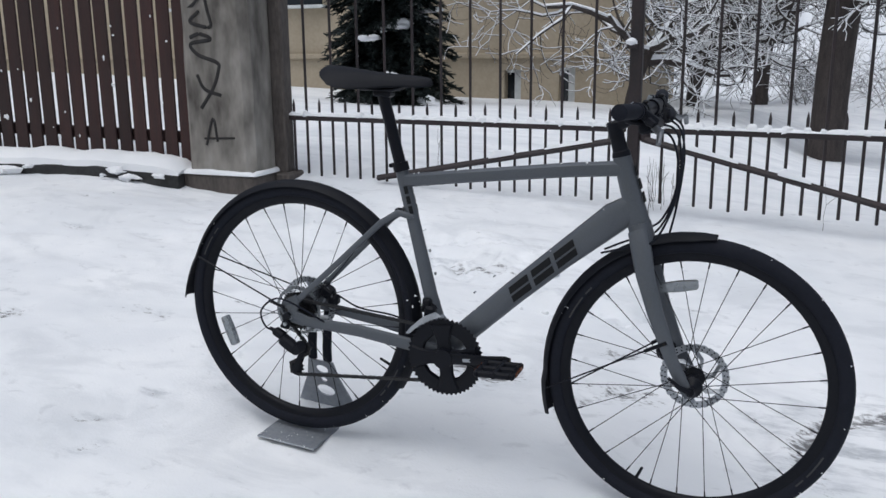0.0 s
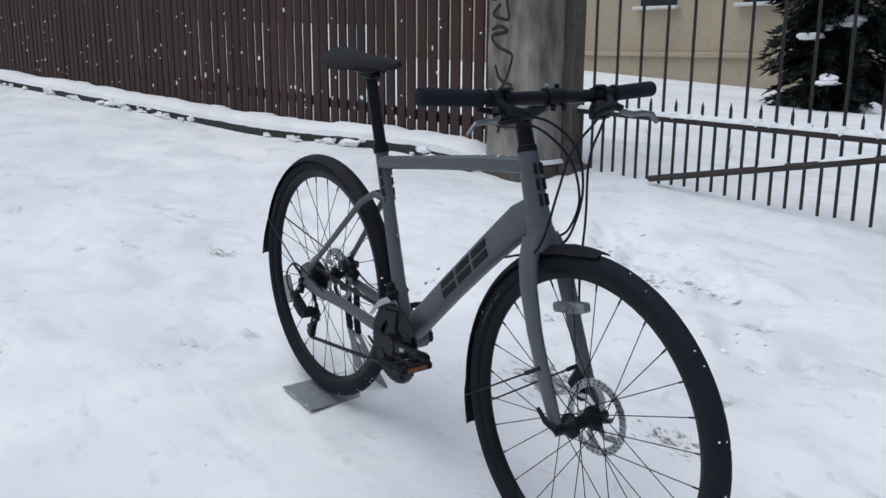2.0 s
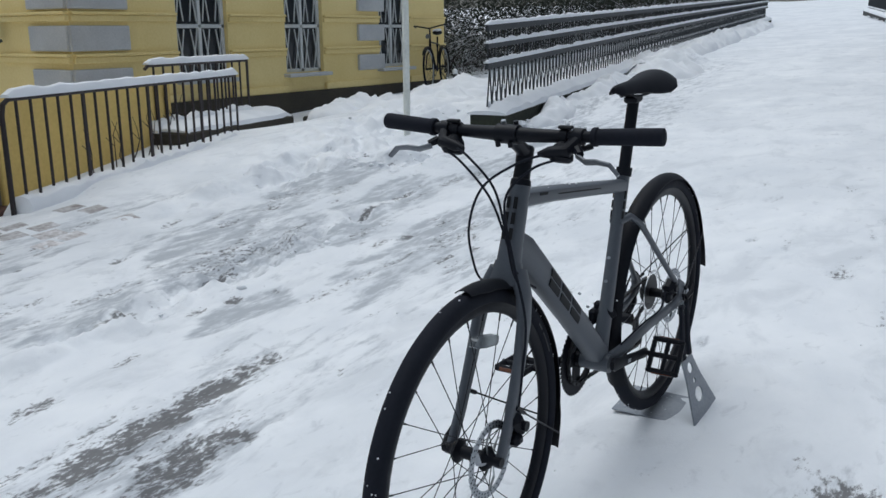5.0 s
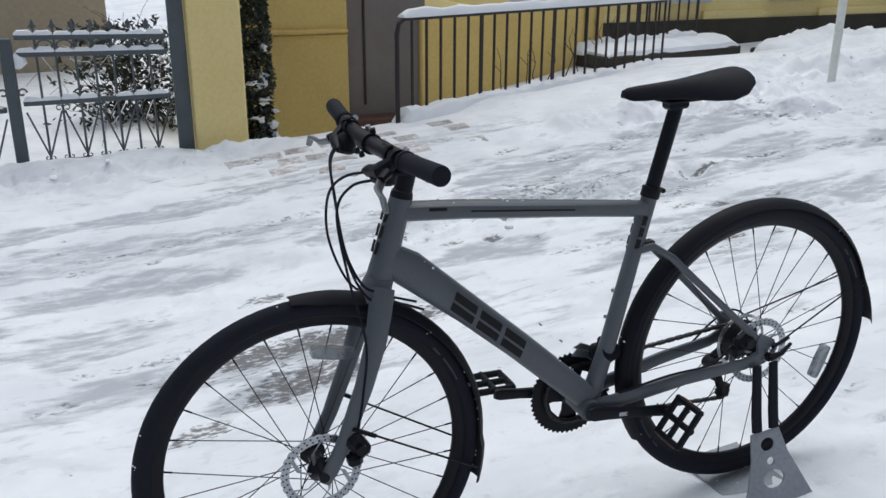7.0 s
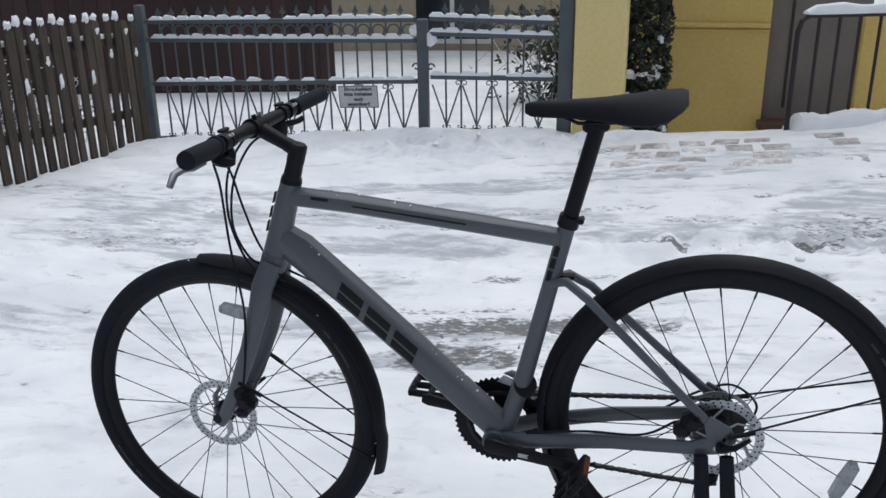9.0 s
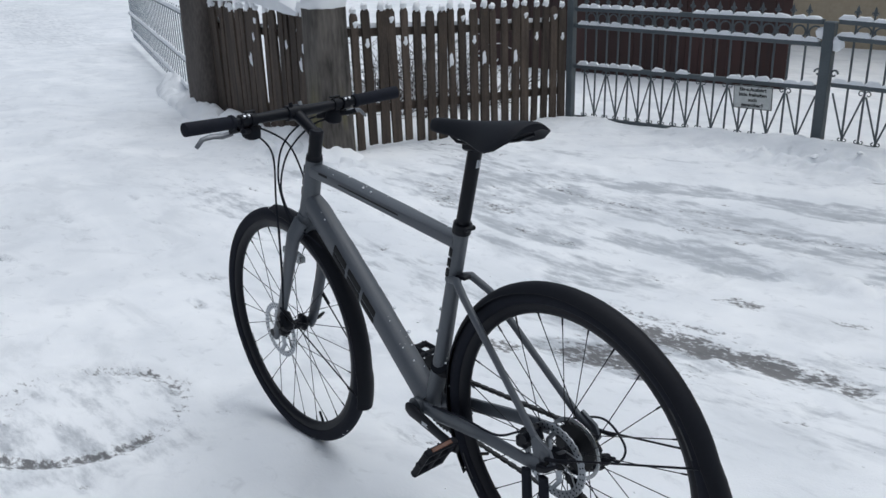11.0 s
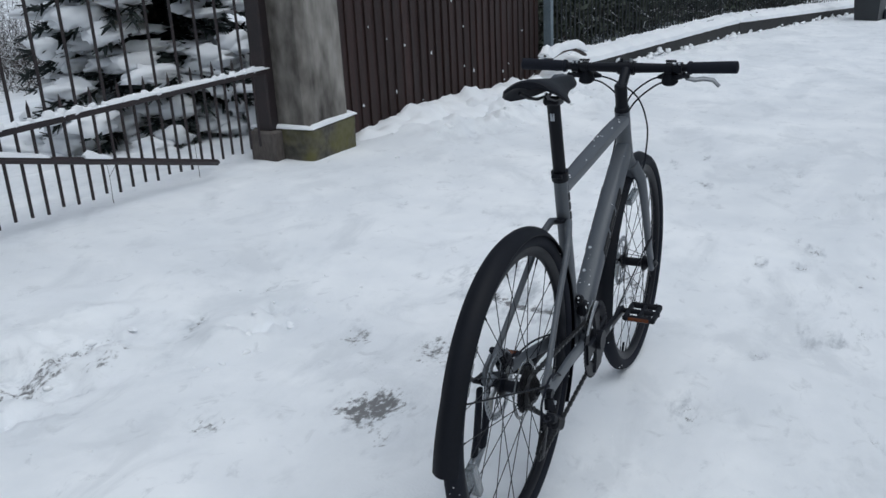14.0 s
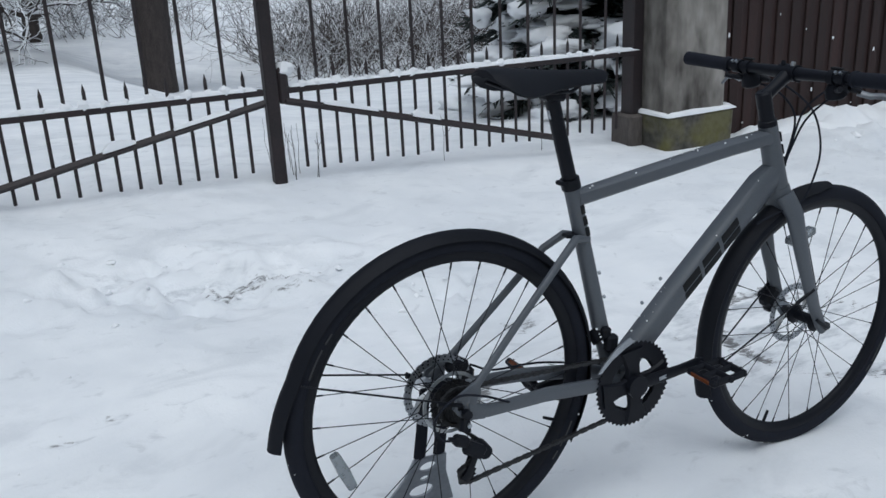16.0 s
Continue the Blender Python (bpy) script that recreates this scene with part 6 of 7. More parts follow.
pickets((4.22, -2.46, 0.08), (4.10, -4.60, 0.03), 0.105, 0.068, 0.98, "weathered brown picket fence with snow-tipped pales")
pickets((4.38, -2.27, -0.03), (6.40, -2.52, -0.05), 0.098, 0.086, 1.08, "weathered close picket fence between old posts", back=-0.035)
foot = drift([(x, y, gz(x, y) - 0.02) for x, y in ((4.02, -2.40), (4.18, -2.06), (4.6, -2.18), (5.2, -2.26), (5.8, -2.33), (6.4, -2.36), (7.2, -2.55), (9.0, -3.15))], 0.42, 0.20, 9, 0.025)
solid("snow_bank", foot, M_SNOW, "ragged bank of snow along the weathered picket fence", "snow", kind="stuff", angle=75)
solid("snow_drift", snow_ridge(Geo(), [(4.6, -2.45, 0.72), (5.4, -2.55, 0.78), (6.3, -2.65, 0.74)], 0.36, 0.18, 4, 0.08, 0.5), M_SNOW, "snow piled on shrubs behind the picket fence", "snow")


M_IRONP = mat("pale_grey_iron", srgb("848e95"), srgb("6f797f"), rough=0.55, scale=7, fine=100, bump=0.15, far=0.004)


# ---- simple railings on a low wall ----
def rail_fence(name, label, a, b, h, pitch, mt, rails, wall=0.0, wallw=0.22, wmat=None, tall=0.0, r=0.007, side=1, vee=False, parts=True):
    a, b = Vector(a), Vector(b)
    d = b - a
    ang = math.degrees(math.atan2(d.y, d.x))
    t = thing(name, label, "fence", pose(a.x, a.y, 0, 0, 0, ang))
    L = d.length
    zf = lambda s: a.z + (b.z - a.z) * s / L
    sl = math.atan2(b.z - a.z, L)
    n = int(L / pitch)
    low = 0.42 if vee else 0.0
    bar = Geo().tube([(0, 0, low), (0, 0, h)], r, 5).mesh("bar", mt)
    rest = Geo()
    for i in range(n):
        s = (i + 0.5) * pitch
        if i < 300 and parts:
            part("bar", bar, mt, t, m=pose(s, 0, zf(s)))
        else:
            rest.box((s, 0, zf(s) + (h + low) / 2), (r * 2, r * 2, h - low))
    if rest.v:
        part("far_bars", rest, mt, t)["kind"] = "stuff"
    for z, th in rails:
        part("rail", Geo().box((L / 2, 0, zf(L / 2) + z), (L, 0.035, th), 0.003, Matrix.Rotation(-sl, 3, "Y")), mt, t)
        g = Geo()
        snow_ridge(g, [(L * i / 10, 0, zf(L * i / 10) + z + th / 2 - 0.004) for i in range(11)], 0.045, 0.035, z, 0.06, 0.5)
        part("rail_snow", g, M_SNOW, t, "snow on the rail")
    if vee:
        g = Geo()
        k = int(min(L, 27) / 0.12)
        for i in range(k):
            s = (i + 0.5) * 0.12
            z = zf(s)
            g.tube([(s - 0.06, -0.01, z + 0.05), (s, -0.01, z + 0.40)], 0.008, 4).tube([(s + 0.06, -0.01, z + 0.05), (s, -0.01, z + 0.40)], 0.008, 4)
        part("lattice", g, mt, t)["kind"] = "stuff"
        g = Geo()
        for i in range(k):
            s = (i + 0.5) * 0.12
            z = zf(s)
            g.blob((s, 0, z + 0.07), (0.035, 0.016, 0.03), i, 0.5, 6, 4)
            g.blob((s + 0.05, 0, z + 0.33), (0.024, 0.014, 0.03), i, 0.6, 6, 4)
            if i % 2:
                g.blob((s + 0.02, -0.012, z + 0.20), (0.016, 0.010, 0.026), i, 0.6, 6, 4)
        part("lattice_snow", g, M_SNOW, t)["kind"] = "stuff"
    if wall:
        w = part("low_wall", Geo().box((L / 2, 0, zf(L / 2) - wall / 2 - 0.01), (L, wallw, wall), 0.02, Matrix.Rotation(-sl, 3, "Y")), wmat or M_STONE, t, "dark stone base wall")
        g = Geo()
        snow_ridge(g, [(L * i / 24, 0, zf(L * i / 24) - 0.02) for i in range(25)], wallw * 1.16, 0.10, 2, 0.10, 0.4)
        part("wall_snow", g, M_SNOW, w, "thick snow on the base wall")
        lump, lr = Geo(), random.Random(int(L * 10))
        for k in range(int(min(L, 12) * 14)):
            s, sd = lr.uniform(0, min(L, 12)), lr.choice((-1, 1))
            q = lr.uniform(0.008, 0.03) / (1 - 0.6 * lr.random())
            up = lr.uniform(0, 0.05) if lr.random() < 0.2 else 0.0
            wp = t.matrix_basis @ Vector((s, sd * (wallw / 2 + 0.02), 0))
            zz = gz(wp.x, wp.y) + q * 0.1
            lump.blob((s, sd * (wallw / 2 + 0.01 + (0.05 if up == 0 else 0)), min(zz + up, zf(s))), (q * 1.4, q * 0.8, q * 0.8), k, 0.8, 7, 5)
        part("wall_foot_snow", lump, M_SNOW, w, "clumps of snow against the wall")["kind"] = "stuff"
    return t


rail_fence("garden_fence", "black iron garden fence with snowy rails on a mossy stone base", (-4.62, -3.36, 0.36), (-32.0, -7.75, 1.42), 0.78, 0.085, M_IRONK, ((0.76, 0.06), (0.60, 0.05), (0.42, 0.06)), wall=0.34, wallw=0.34, wmat=M_MOSSW, vee=True)
def along_fence(x, off):
    y = -3.36 + 0.1604 * (x + 4.62) + off
    return (x, y, gz(x, y) - 0.01)


g = drift([along_fence(x * -0.5 - 5.0, 0.34 + 0.10 * math.sin(x * 1.9)) for x in range(0, 9)], 0.42, 0.22, 3, 0.03)
d2 = drift([along_fence(-9.0 - x * 0.5, 0.50 + 0.16 * math.sin(x * 1.3)) for x in range(0, 6)], 1.15, 0.36, 5, 0.04)
d3 = drift([along_fence(-11.2 - x, 0.36) for x in range(0, 19)], 0.6, 0.30, 7, 0.08)
g.add(d2.v, d2.f).add(d3.v, d3.f)
bk_rng = random.Random(17)
for k in range(60):
    x = -4.8 - 5.0 * bk_rng.random() ** 1.3
    p = along_fence(x, 0.28 + 0.5 * bk_rng.random())
    q = bk_rng.uniform(0.01, 0.045)
    g.blob((p[0], p[1], p[2] + 0.01), (q * 1.4, q, q * 0.7), k, 1.0, 8, 6)
solid("snow_bank", g, M_SNOW, "ragged bank of snow against the fence base", "snow", kind="stuff", angle=80)
rail_fence("iron_fence", "grey-blue ornamental iron fence on a snowy stone wall", (6.47, 2.20, 0.06), (11.8, 1.35, -0.06), 0.95, 0.095, M_IRONK, ((0.06, 0.025), (0.66, 0.025), (0.90, 0.025)), wall=0.20, wallw=0.34, r=0.007)
rail_fence("iron_fence", "dark ornamental iron fence curving with the street", (11.8, 1.35, -0.06), (17.6, -0.25, -0.34), 0.95, 0.11, M_IRONK, ((0.06, 0.025), (0.66, 0.025), (0.90, 0.025)), wall=0.20, wallw=0.34, r=0.008)
rail_fence("iron_fence", "pale grey iron fence beyond the old post", (6.95, -2.55, -0.28), (14.1, -4.9, -0.42), 0.90, 0.19, M_IRONP, ((0.10, 0.02), (0.38, 0.03), (0.84, 0.03)), r=0.006)
bank = drift([(x, y, gz(x, y) - 0.02) for x, y in ((3.25, 2.36), (3.9, 2.30), (4.6, 2.22), (5.4, 2.14), (6.2, 2.06), (7.0, 1.90))], 0.55, 0.17, 13, 0.025)
solid("snow_bank", bank, M_SNOW, "lumpy bank of snow along the brown boarded fence", "snow", kind="stuff", angle=75)
solid("corner_post", Geo().box((0, 0, 0.55), (0.075, 0.075, 1.5), 0.006), mat("blue_grey_steel", srgb("6d7a82"), srgb("5a666e"), rough=0.5), "blue-grey steel corner post of the iron fence", "fence post", m=pose(6.45, 2.16, -0.05))
bn2 = thing("wheelie_bin", "dark grey wheeled rubbish bin by the fence", "bin", pose(15.2, -0.42, gz(15.2, -0.42), 0, 0, -15) @ Matrix.Diagonal((0.84, 0.84, 0.95, 1)))
part("body", Geo().loft([[(-0.20, -0.22, 0), (0.20, -0.22, 0), (0.20, 0.22, 0), (-0.20, 0.22, 0)], [(-0.26, -0.28, 0.85), (0.26, -0.28, 0.85), (0.26, 0.28, 0.85), (-0.26, 0.28, 0.85)]]), M_BIN, bn2)
part("lid", Geo().loft([[(-0.28, -0.30, 0.85), (0.28, -0.30, 0.85), (0.28, 0.30, 0.85), (-0.28, 0.30, 0.85)], [(-0.28, -0.30, 0.89), (0.28, -0.30, 0.89), (0.28, 0.30, 0.89), (-0.28, 0.30, 0.89)], [(-0.23, -0.26, 0.96), (0.23, -0.26, 0.96), (0.23, 0.26, 0.96), (-0.23, 0.26, 0.96)]]), M_BIN, bn2)
for s_ in (-1, 1):
    part("wheel", Geo().spin([(0.09, -0.02), (0.09, 0.02), (0.03, 0.02), (0.03, -0.02)], (0.20, s_ * 0.24, 0.09), (0, 1, 0), 14), M_RUBBER, bn2)
plank_fence("plank_fence", "low brown wooden fence where the street bends away", (19.0, -0.2, 0), (25.5, -5.2, 0), 0.16, 0.145, 1.1, False, -0.1)
g = Geo()
snow_ridge(g, [(5.8, 1.98, 0.25), (6.05, 2.02, 0.20), (6.25, 2.0, 0.24), (6.55, 1.95, 0.23), (6.8, 1.93, 0.16)], 0.10, 0.075, 2, 0.04, 0.6)
sb = thing("fallen_branch", "snow-covered branch poking out by the corner post", "branch", pose(0, 0, 0))
part("wood", Geo().tube(spline([(5.85, 2.12, 0.02), (6.1, 2.03, 0.18), (6.5, 1.96, 0.22), (6.85, 1.92, 0.12)]), [0.018] * 21 + [0.012], 6).tube([(6.1, 2.03, 0.18), (5.95, 1.98, 0.26), (5.80, 1.97, 0.25)], 0.012, 6), M_TWIG, sb)
part("snow_cover", g, M_SNOW, sb)
# far street, west: metal door, fences
fdn = thing("metal_gate", "grey painted sheet-metal gate with dark scrawls", "gate", pose(-15.2, -0.55, gz(-15.2, -0.55), 0, 0, 190.0))
part("sheet", Geo().box((3.3, 0, 1.0), (6.6, 0.05, 2.2), 0.01), mat("blue_grey_sheet", srgb("8a939a"), srgb("767f86"), rough=0.5, scale=2), fdn)
for k in range(5):
    part("paint_stroke", Geo().tube(spline([(1.0 + k * 1.1 + random.uniform(-0.2, 0.2), 0.03, 0.5 + 0.35 * j + random.uniform(-0.15, 0.15)) for j in range(4)]), 0.02, 5), M_SPRAY, fdn)
rail_fence("iron_fence", "far dark iron fence on a snowy wall", (-22.2, -1.7, 1.13), (-36.0, -5.0, 1.75), 0.9, 0.13, M_IRONK, ((0.85, 0.05), (0.1, 0.05)), wall=0.35, wallw=0.3)


# ---- yellow house, south-west ----
def window(parent, x, y, z, w, h, ang=0.0):
    t = part("window", Geo().box((0, -0.10, h / 2), (w, 0.02, h)), M_GLASS, parent, m=pose(x, y, z, 0, 0, ang))
    fw_ = Geo()
    for xx in (-w / 2 + 0.03, 0, w / 2 - 0.03):
        fw_.box((xx, -0.075, h / 2), (0.055, 0.04, h), 0.006)
    for zz in (0.03, h * 0.33, h - 0.03):
        fw_.box((0, -0.073, zz), (w, 0.036, 0.05), 0.006)
    part("window_frame", fw_, M_FRAMEW, t)
    part("window_sill", Geo().box((0, 0.02, -0.03), (w + 0.12, 0.22, 0.05), 0.01), M_WHITEP, t)
    g = Geo()
    for k in range(8):
        xx = -w / 2 + (k + 0.5) * w / 8
        g.tube([(xx, -0.055, 0.04), (xx + 0.05 * (-1) ** k, -0.055, h * 0.17), (xx, -0.055, h * 0.31)], 0.009, 4)
        g.tube([(xx, -0.055, h * 0.36), (xx + 0.05 * (-1) ** k, -0.055, h * 0.55), (xx, -0.055, h * 0.75), (xx + 0.04, -0.055, h)], 0.009, 4)
    part("window_grille", g, M_FRAMEW, t)
    return t


FY = -8.1
hs = thing("yellow_house", "yellow plastered house with pale quoins and barred windows", "house", pose(0, 0, 0))
WINS = ((-5.53, 0.84), (-7.43, 0.80), (-9.60, 0.80))
HOUSE_END = -11.1
edges = [-3.63] + [v for x, w in WINS for v in (x + w / 2, x - w / 2)] + [HOUSE_END]
for i in range(0, len(edges), 2):
    a, b = edges[i], edges[i + 1]
    part("wall_pier", Geo().box(((a + b) / 2, FY - 0.2, 2.7), (a - b, 0.4, 6.0)), M_YELLOW, hs)
for x, w in WINS:
    part("wall_panel", Geo().box((x, FY - 0.2, 0.10), (w, 0.4, 0.85)), M_YELLOW, hs)
    part("wall_panel", Geo().box((x, FY - 0.2, 4.1), (w, 0.4, 3.2)), M_YELLOW, hs)
part("side_wall", Geo().box((-3.83, FY - 3.2, 2.7), (0.4, 5.6, 6.0)), M_YELLOW, hs)
part("side_wall", Geo().box((HOUSE_END + 0.2, FY - 3.2, 2.7), (0.4, 5.6, 6.0)), M_YELLOW, hs)
for x, w in WINS:
    window(hs, x, FY, 0.52, w, 1.98)
for z, h, o in ((0.30, 0.10, 0.05), (0.80, 0.07, 0.035), (0.855, 0.035, 0.055), (1.26, 0.07, 0.035), (1.315, 0.035, 0.055)):
    for i in range(0, len(edges), 2):
        a, b = edges[i], edges[i + 1]
        part("moulding", Geo().box(((a + b) / 2, FY + o / 2 - 0.01, z), (a - b - 0.02, o + 0.02, h), 0.008), M_YELLOW, hs)
    part("moulding", Geo().box((-3.63 + o / 2, FY - 2.4, z), (o + 0.02, 4.8, h), 0.008), M_YELLOW, hs)
part("plinth", Geo().box(((-3.6 + HOUSE_END) / 2, FY + 0.03, -0.1), (-3.6 - HOUSE_END, 0.10, 0.70), 0.01), M_PLINTH, hs, "dark damp plinth")
for x0, zs in ((-3.63, ((0.44, 0.70), (0.90, 1.18), (1.36, 1.75))), (-8.55, ((0.50, 0.74), (0.95, 1.2), (1.4, 1.75)))):
    for z0, z1 in zs:
        if x0 == -3.63:
            part("quoin", Geo().box((x0 - 0.37, FY + 0.015, (z0 + z1) / 2), (0.78, 0.06, z1 - z0), 0.012), M_WHITEP, hs, "pale grey quoin block")
            part("quoin", Geo().box((x0 + 0.015, FY - 0.36, (z0 + z1) / 2), (0.06, 0.72, z1 - z0), 0.012), M_WHITEP, hs, "pale grey quoin block")
        else:
            part("quoin", Geo().box((x0 - 0.42, FY + 0.015, (z0 + z1) / 2), (0.66, 0.06, z1 - z0), 0.012), M_WHITEP, hs, "pale grey quoin block")
lamp = thing("wall_lamp", "round glass bulkhead lamp on the yellow wall", "lamp", pose(-3.60, -9.4, 1.02))
part("arm", Geo().tube([(0, 0, 0), (0.06, 0, -0.03), (0.10, 0, 0.0)], 0.02, 8), M_IRONG, lamp)
part("shade", Geo().tube([(0.10, 0, 0), (0.10, 0, 0.02), (0.10, 0, 0.17), (0.10, 0, 0.20)], [0.05, 0.065, 0.065, 0.04], 14), M_CLEAR, lamp, "frosted glass shade")

# front wing with the door
EY = -5.6
part("front_wall", Geo().box((-0.10, EY - 0.15, 1.2), (0.98, 0.3, 3.6)).box((-0.93, EY - 0.15, 2.6), (0.70, 0.3, 1.2)), M_YELLOWD, hs, "ochre plaster wall round the door")
part("moulding", Geo().box((-0.10, EY + 0.02, 0.525), (0.98, 0.05, 0.035), 0.01).box((-0.10, EY + 0.01, 0.49), (0.98, 0.03, 0.02), 0.006), M_YELLOWD, hs)
dr = part("door", Geo().box((-0.93, EY - 0.10, 0.88), (0.72, 0.06, 2.2), 0.01), M_DOOR, hs, "taupe painted panel door")
part("door_panel", Geo().box((-0.75, EY - 0.066, 0.9), (0.02, 0.02, 2.0), 0.004), M_PLINTH, dr)
part("threshold", Geo().box((-0.93, EY + 0.02, -0.215), (0.74, 0.22, 0.06), 0.01), mat("brown_threshold", srgb("5b3f33"), srgb("46302a"), rough=0.7), dr)
# dark strip standing in for the shade of the passage beside the door
part("reveal", Geo().box((-1.34, EY - 0.72, 0.98), (0.16, 0.10, 2.8), 0.01), M_PLINTH, hs)
part("return_wall", Geo().box((-1.33, EY - 1.66, 1.2), (0.14, 1.74, 3.6)), M_YELLOWD, hs)
solid("yellow_pillar", Geo().box((0, 0, 0.9), (0.345, 0.36, 2.4), 0.012), M_YELLOW, "yellow plastered gate pillar with damp stained foot", "gate pillar", m=pose(0.595, -4.74, -0.25))
part("low_wall", Geo().box((0, 0, 0), (2.15, 0.22, 1.35), 0.01), M_YELLOWD, hs, "ochre parapet wall", m=pose(-2.26, -6.00, -0.05, 0, 0, 14))
part("cellar_step", Geo().box((0, 0, 0), (1.9, 0.60, 0.60), 0.015), M_PLINTH, hs, "dark stone landing", m=pose(-3.95, -6.15, -0.11, 0, 0, 12))
g = Geo()
snow_ridge(g, [(-4.85, -6.32, 0.185), (-3.05, -5.95, 0.185)], 0.56, 0.09, 3, 0.08, 0.3)
solid("landing_snow", g, M_SNOW, "snow on the dark stone landing", "snow")


def handrail(a, b, zt, label, pitch=0.135, drop=True):
    a, b = Vector(a), Vector(b)
    d = b - a
    L = d.length
    t = thing("handrail", label, "railing", pose(a.x, a.y, 0, 0, 0, math.degrees(math.atan2(d.y, d.x))))
    part("top_rail", Geo().tube(([(0, 0, -0.35), (0, 0, zt - 0.10)] if drop else []) + [(0.02, 0, zt - 0.03), (0.07, 0, zt), (L, 0, zt)], 0.017, 8), M_IRON, t)
    n = int(L / pitch)
    for i in range(1, n + 1):
        s = i * L / n
        zb = a.z + (b.z - a.z) * s / L
        part("baluster", Geo().box((s, 0, (zt + zb) / 2), (0.019 if i % 6 else 0.034, 0.016, zt - zb), 0.003), M_IRON, t)
    g = Geo()
    snow_ridge(g, [(0.04, 0, zt + 0.010), (L, 0, zt + 0.010)], 0.075, 0.055, 3, 0.06, 0.3)
    part("rail_snow", g, M_SNOW, t, "snow along the handrail")
    g = Geo()
    snow_ridge(g, [(0.02, 0, a.z - 0.02), (L, 0, b.z + 0.0)], 0.20, 0.11, 3, 0.05, 0.4)
    part("foot_snow", g, M_SNOW, t)
    return t


handrail((-0.64, -4.50, -0.03), (-3.58, -5.52, 0.07), 0.70, "dark iron handrail with thick snow on top")
handrail((-2.95, -6.05, 0.20), (-4.62, -6.42, 0.20), 0.80, "short dark iron railing behind the landing", drop=False)
g = Geo().box((0, 0, 0), (3.05, 0.16, 0.26), 0.02)
solid("railing_kerb", g, M_YELLOWD, "ochre kerb wall under the handrail", "kerb", m=pose(-2.11, -5.02, -0.10, 0, 1.8, 19.2))
bn = thing("stone_bench", "low stone slab under a thick cushion of snow by the house", "bench", pose(-5.75, -5.75, -0.08, 0, 0, 8))
part("slab", Geo().box((0, 0, 0.13), (1.55, 0.60, 0.26), 0.02), M_PLINTH, bn)
part("snow_cushion", drift([(-1.15, 0.0, 0.245), (-0.4, 0.03, 0.25), (0.35, 0.0, 0.25), (0.85, -0.02, 0.245)], 0.78, 0.24, 3, 0.04), M_SNOW, bn, "thick cushion of snow", angle=70)
solid("snow_drift", drift([(-4.9, -4.95, gz(-4.9, -4.95) - 0.03), (-6.3, -4.95, gz(-6.3, -4.95) - 0.03), (-7.6, -5.4, gz(-7.6, -5.4) - 0.03), (-9.2, -6.6, gz(-9.2, -6.6) - 0.03)], 1.1, 0.24, 6, 0.05), M_SNOW, "heaped snow before the stone slab", "snow", angle=70)
bo = thing("bollard", "short dark bollard with a snow cap", "bollard", pose(-9.75, -7.0, 0.02))
part("shaft", Geo().tube([(0, 0, -0.1), (0, 0, 0.40)], 0.035, 10), M_IRONK, bo)
part("snow_cap", Geo().blob((0, 0, 0.43), (0.045, 0.045, 0.055), 3), M_SNOW, bo)


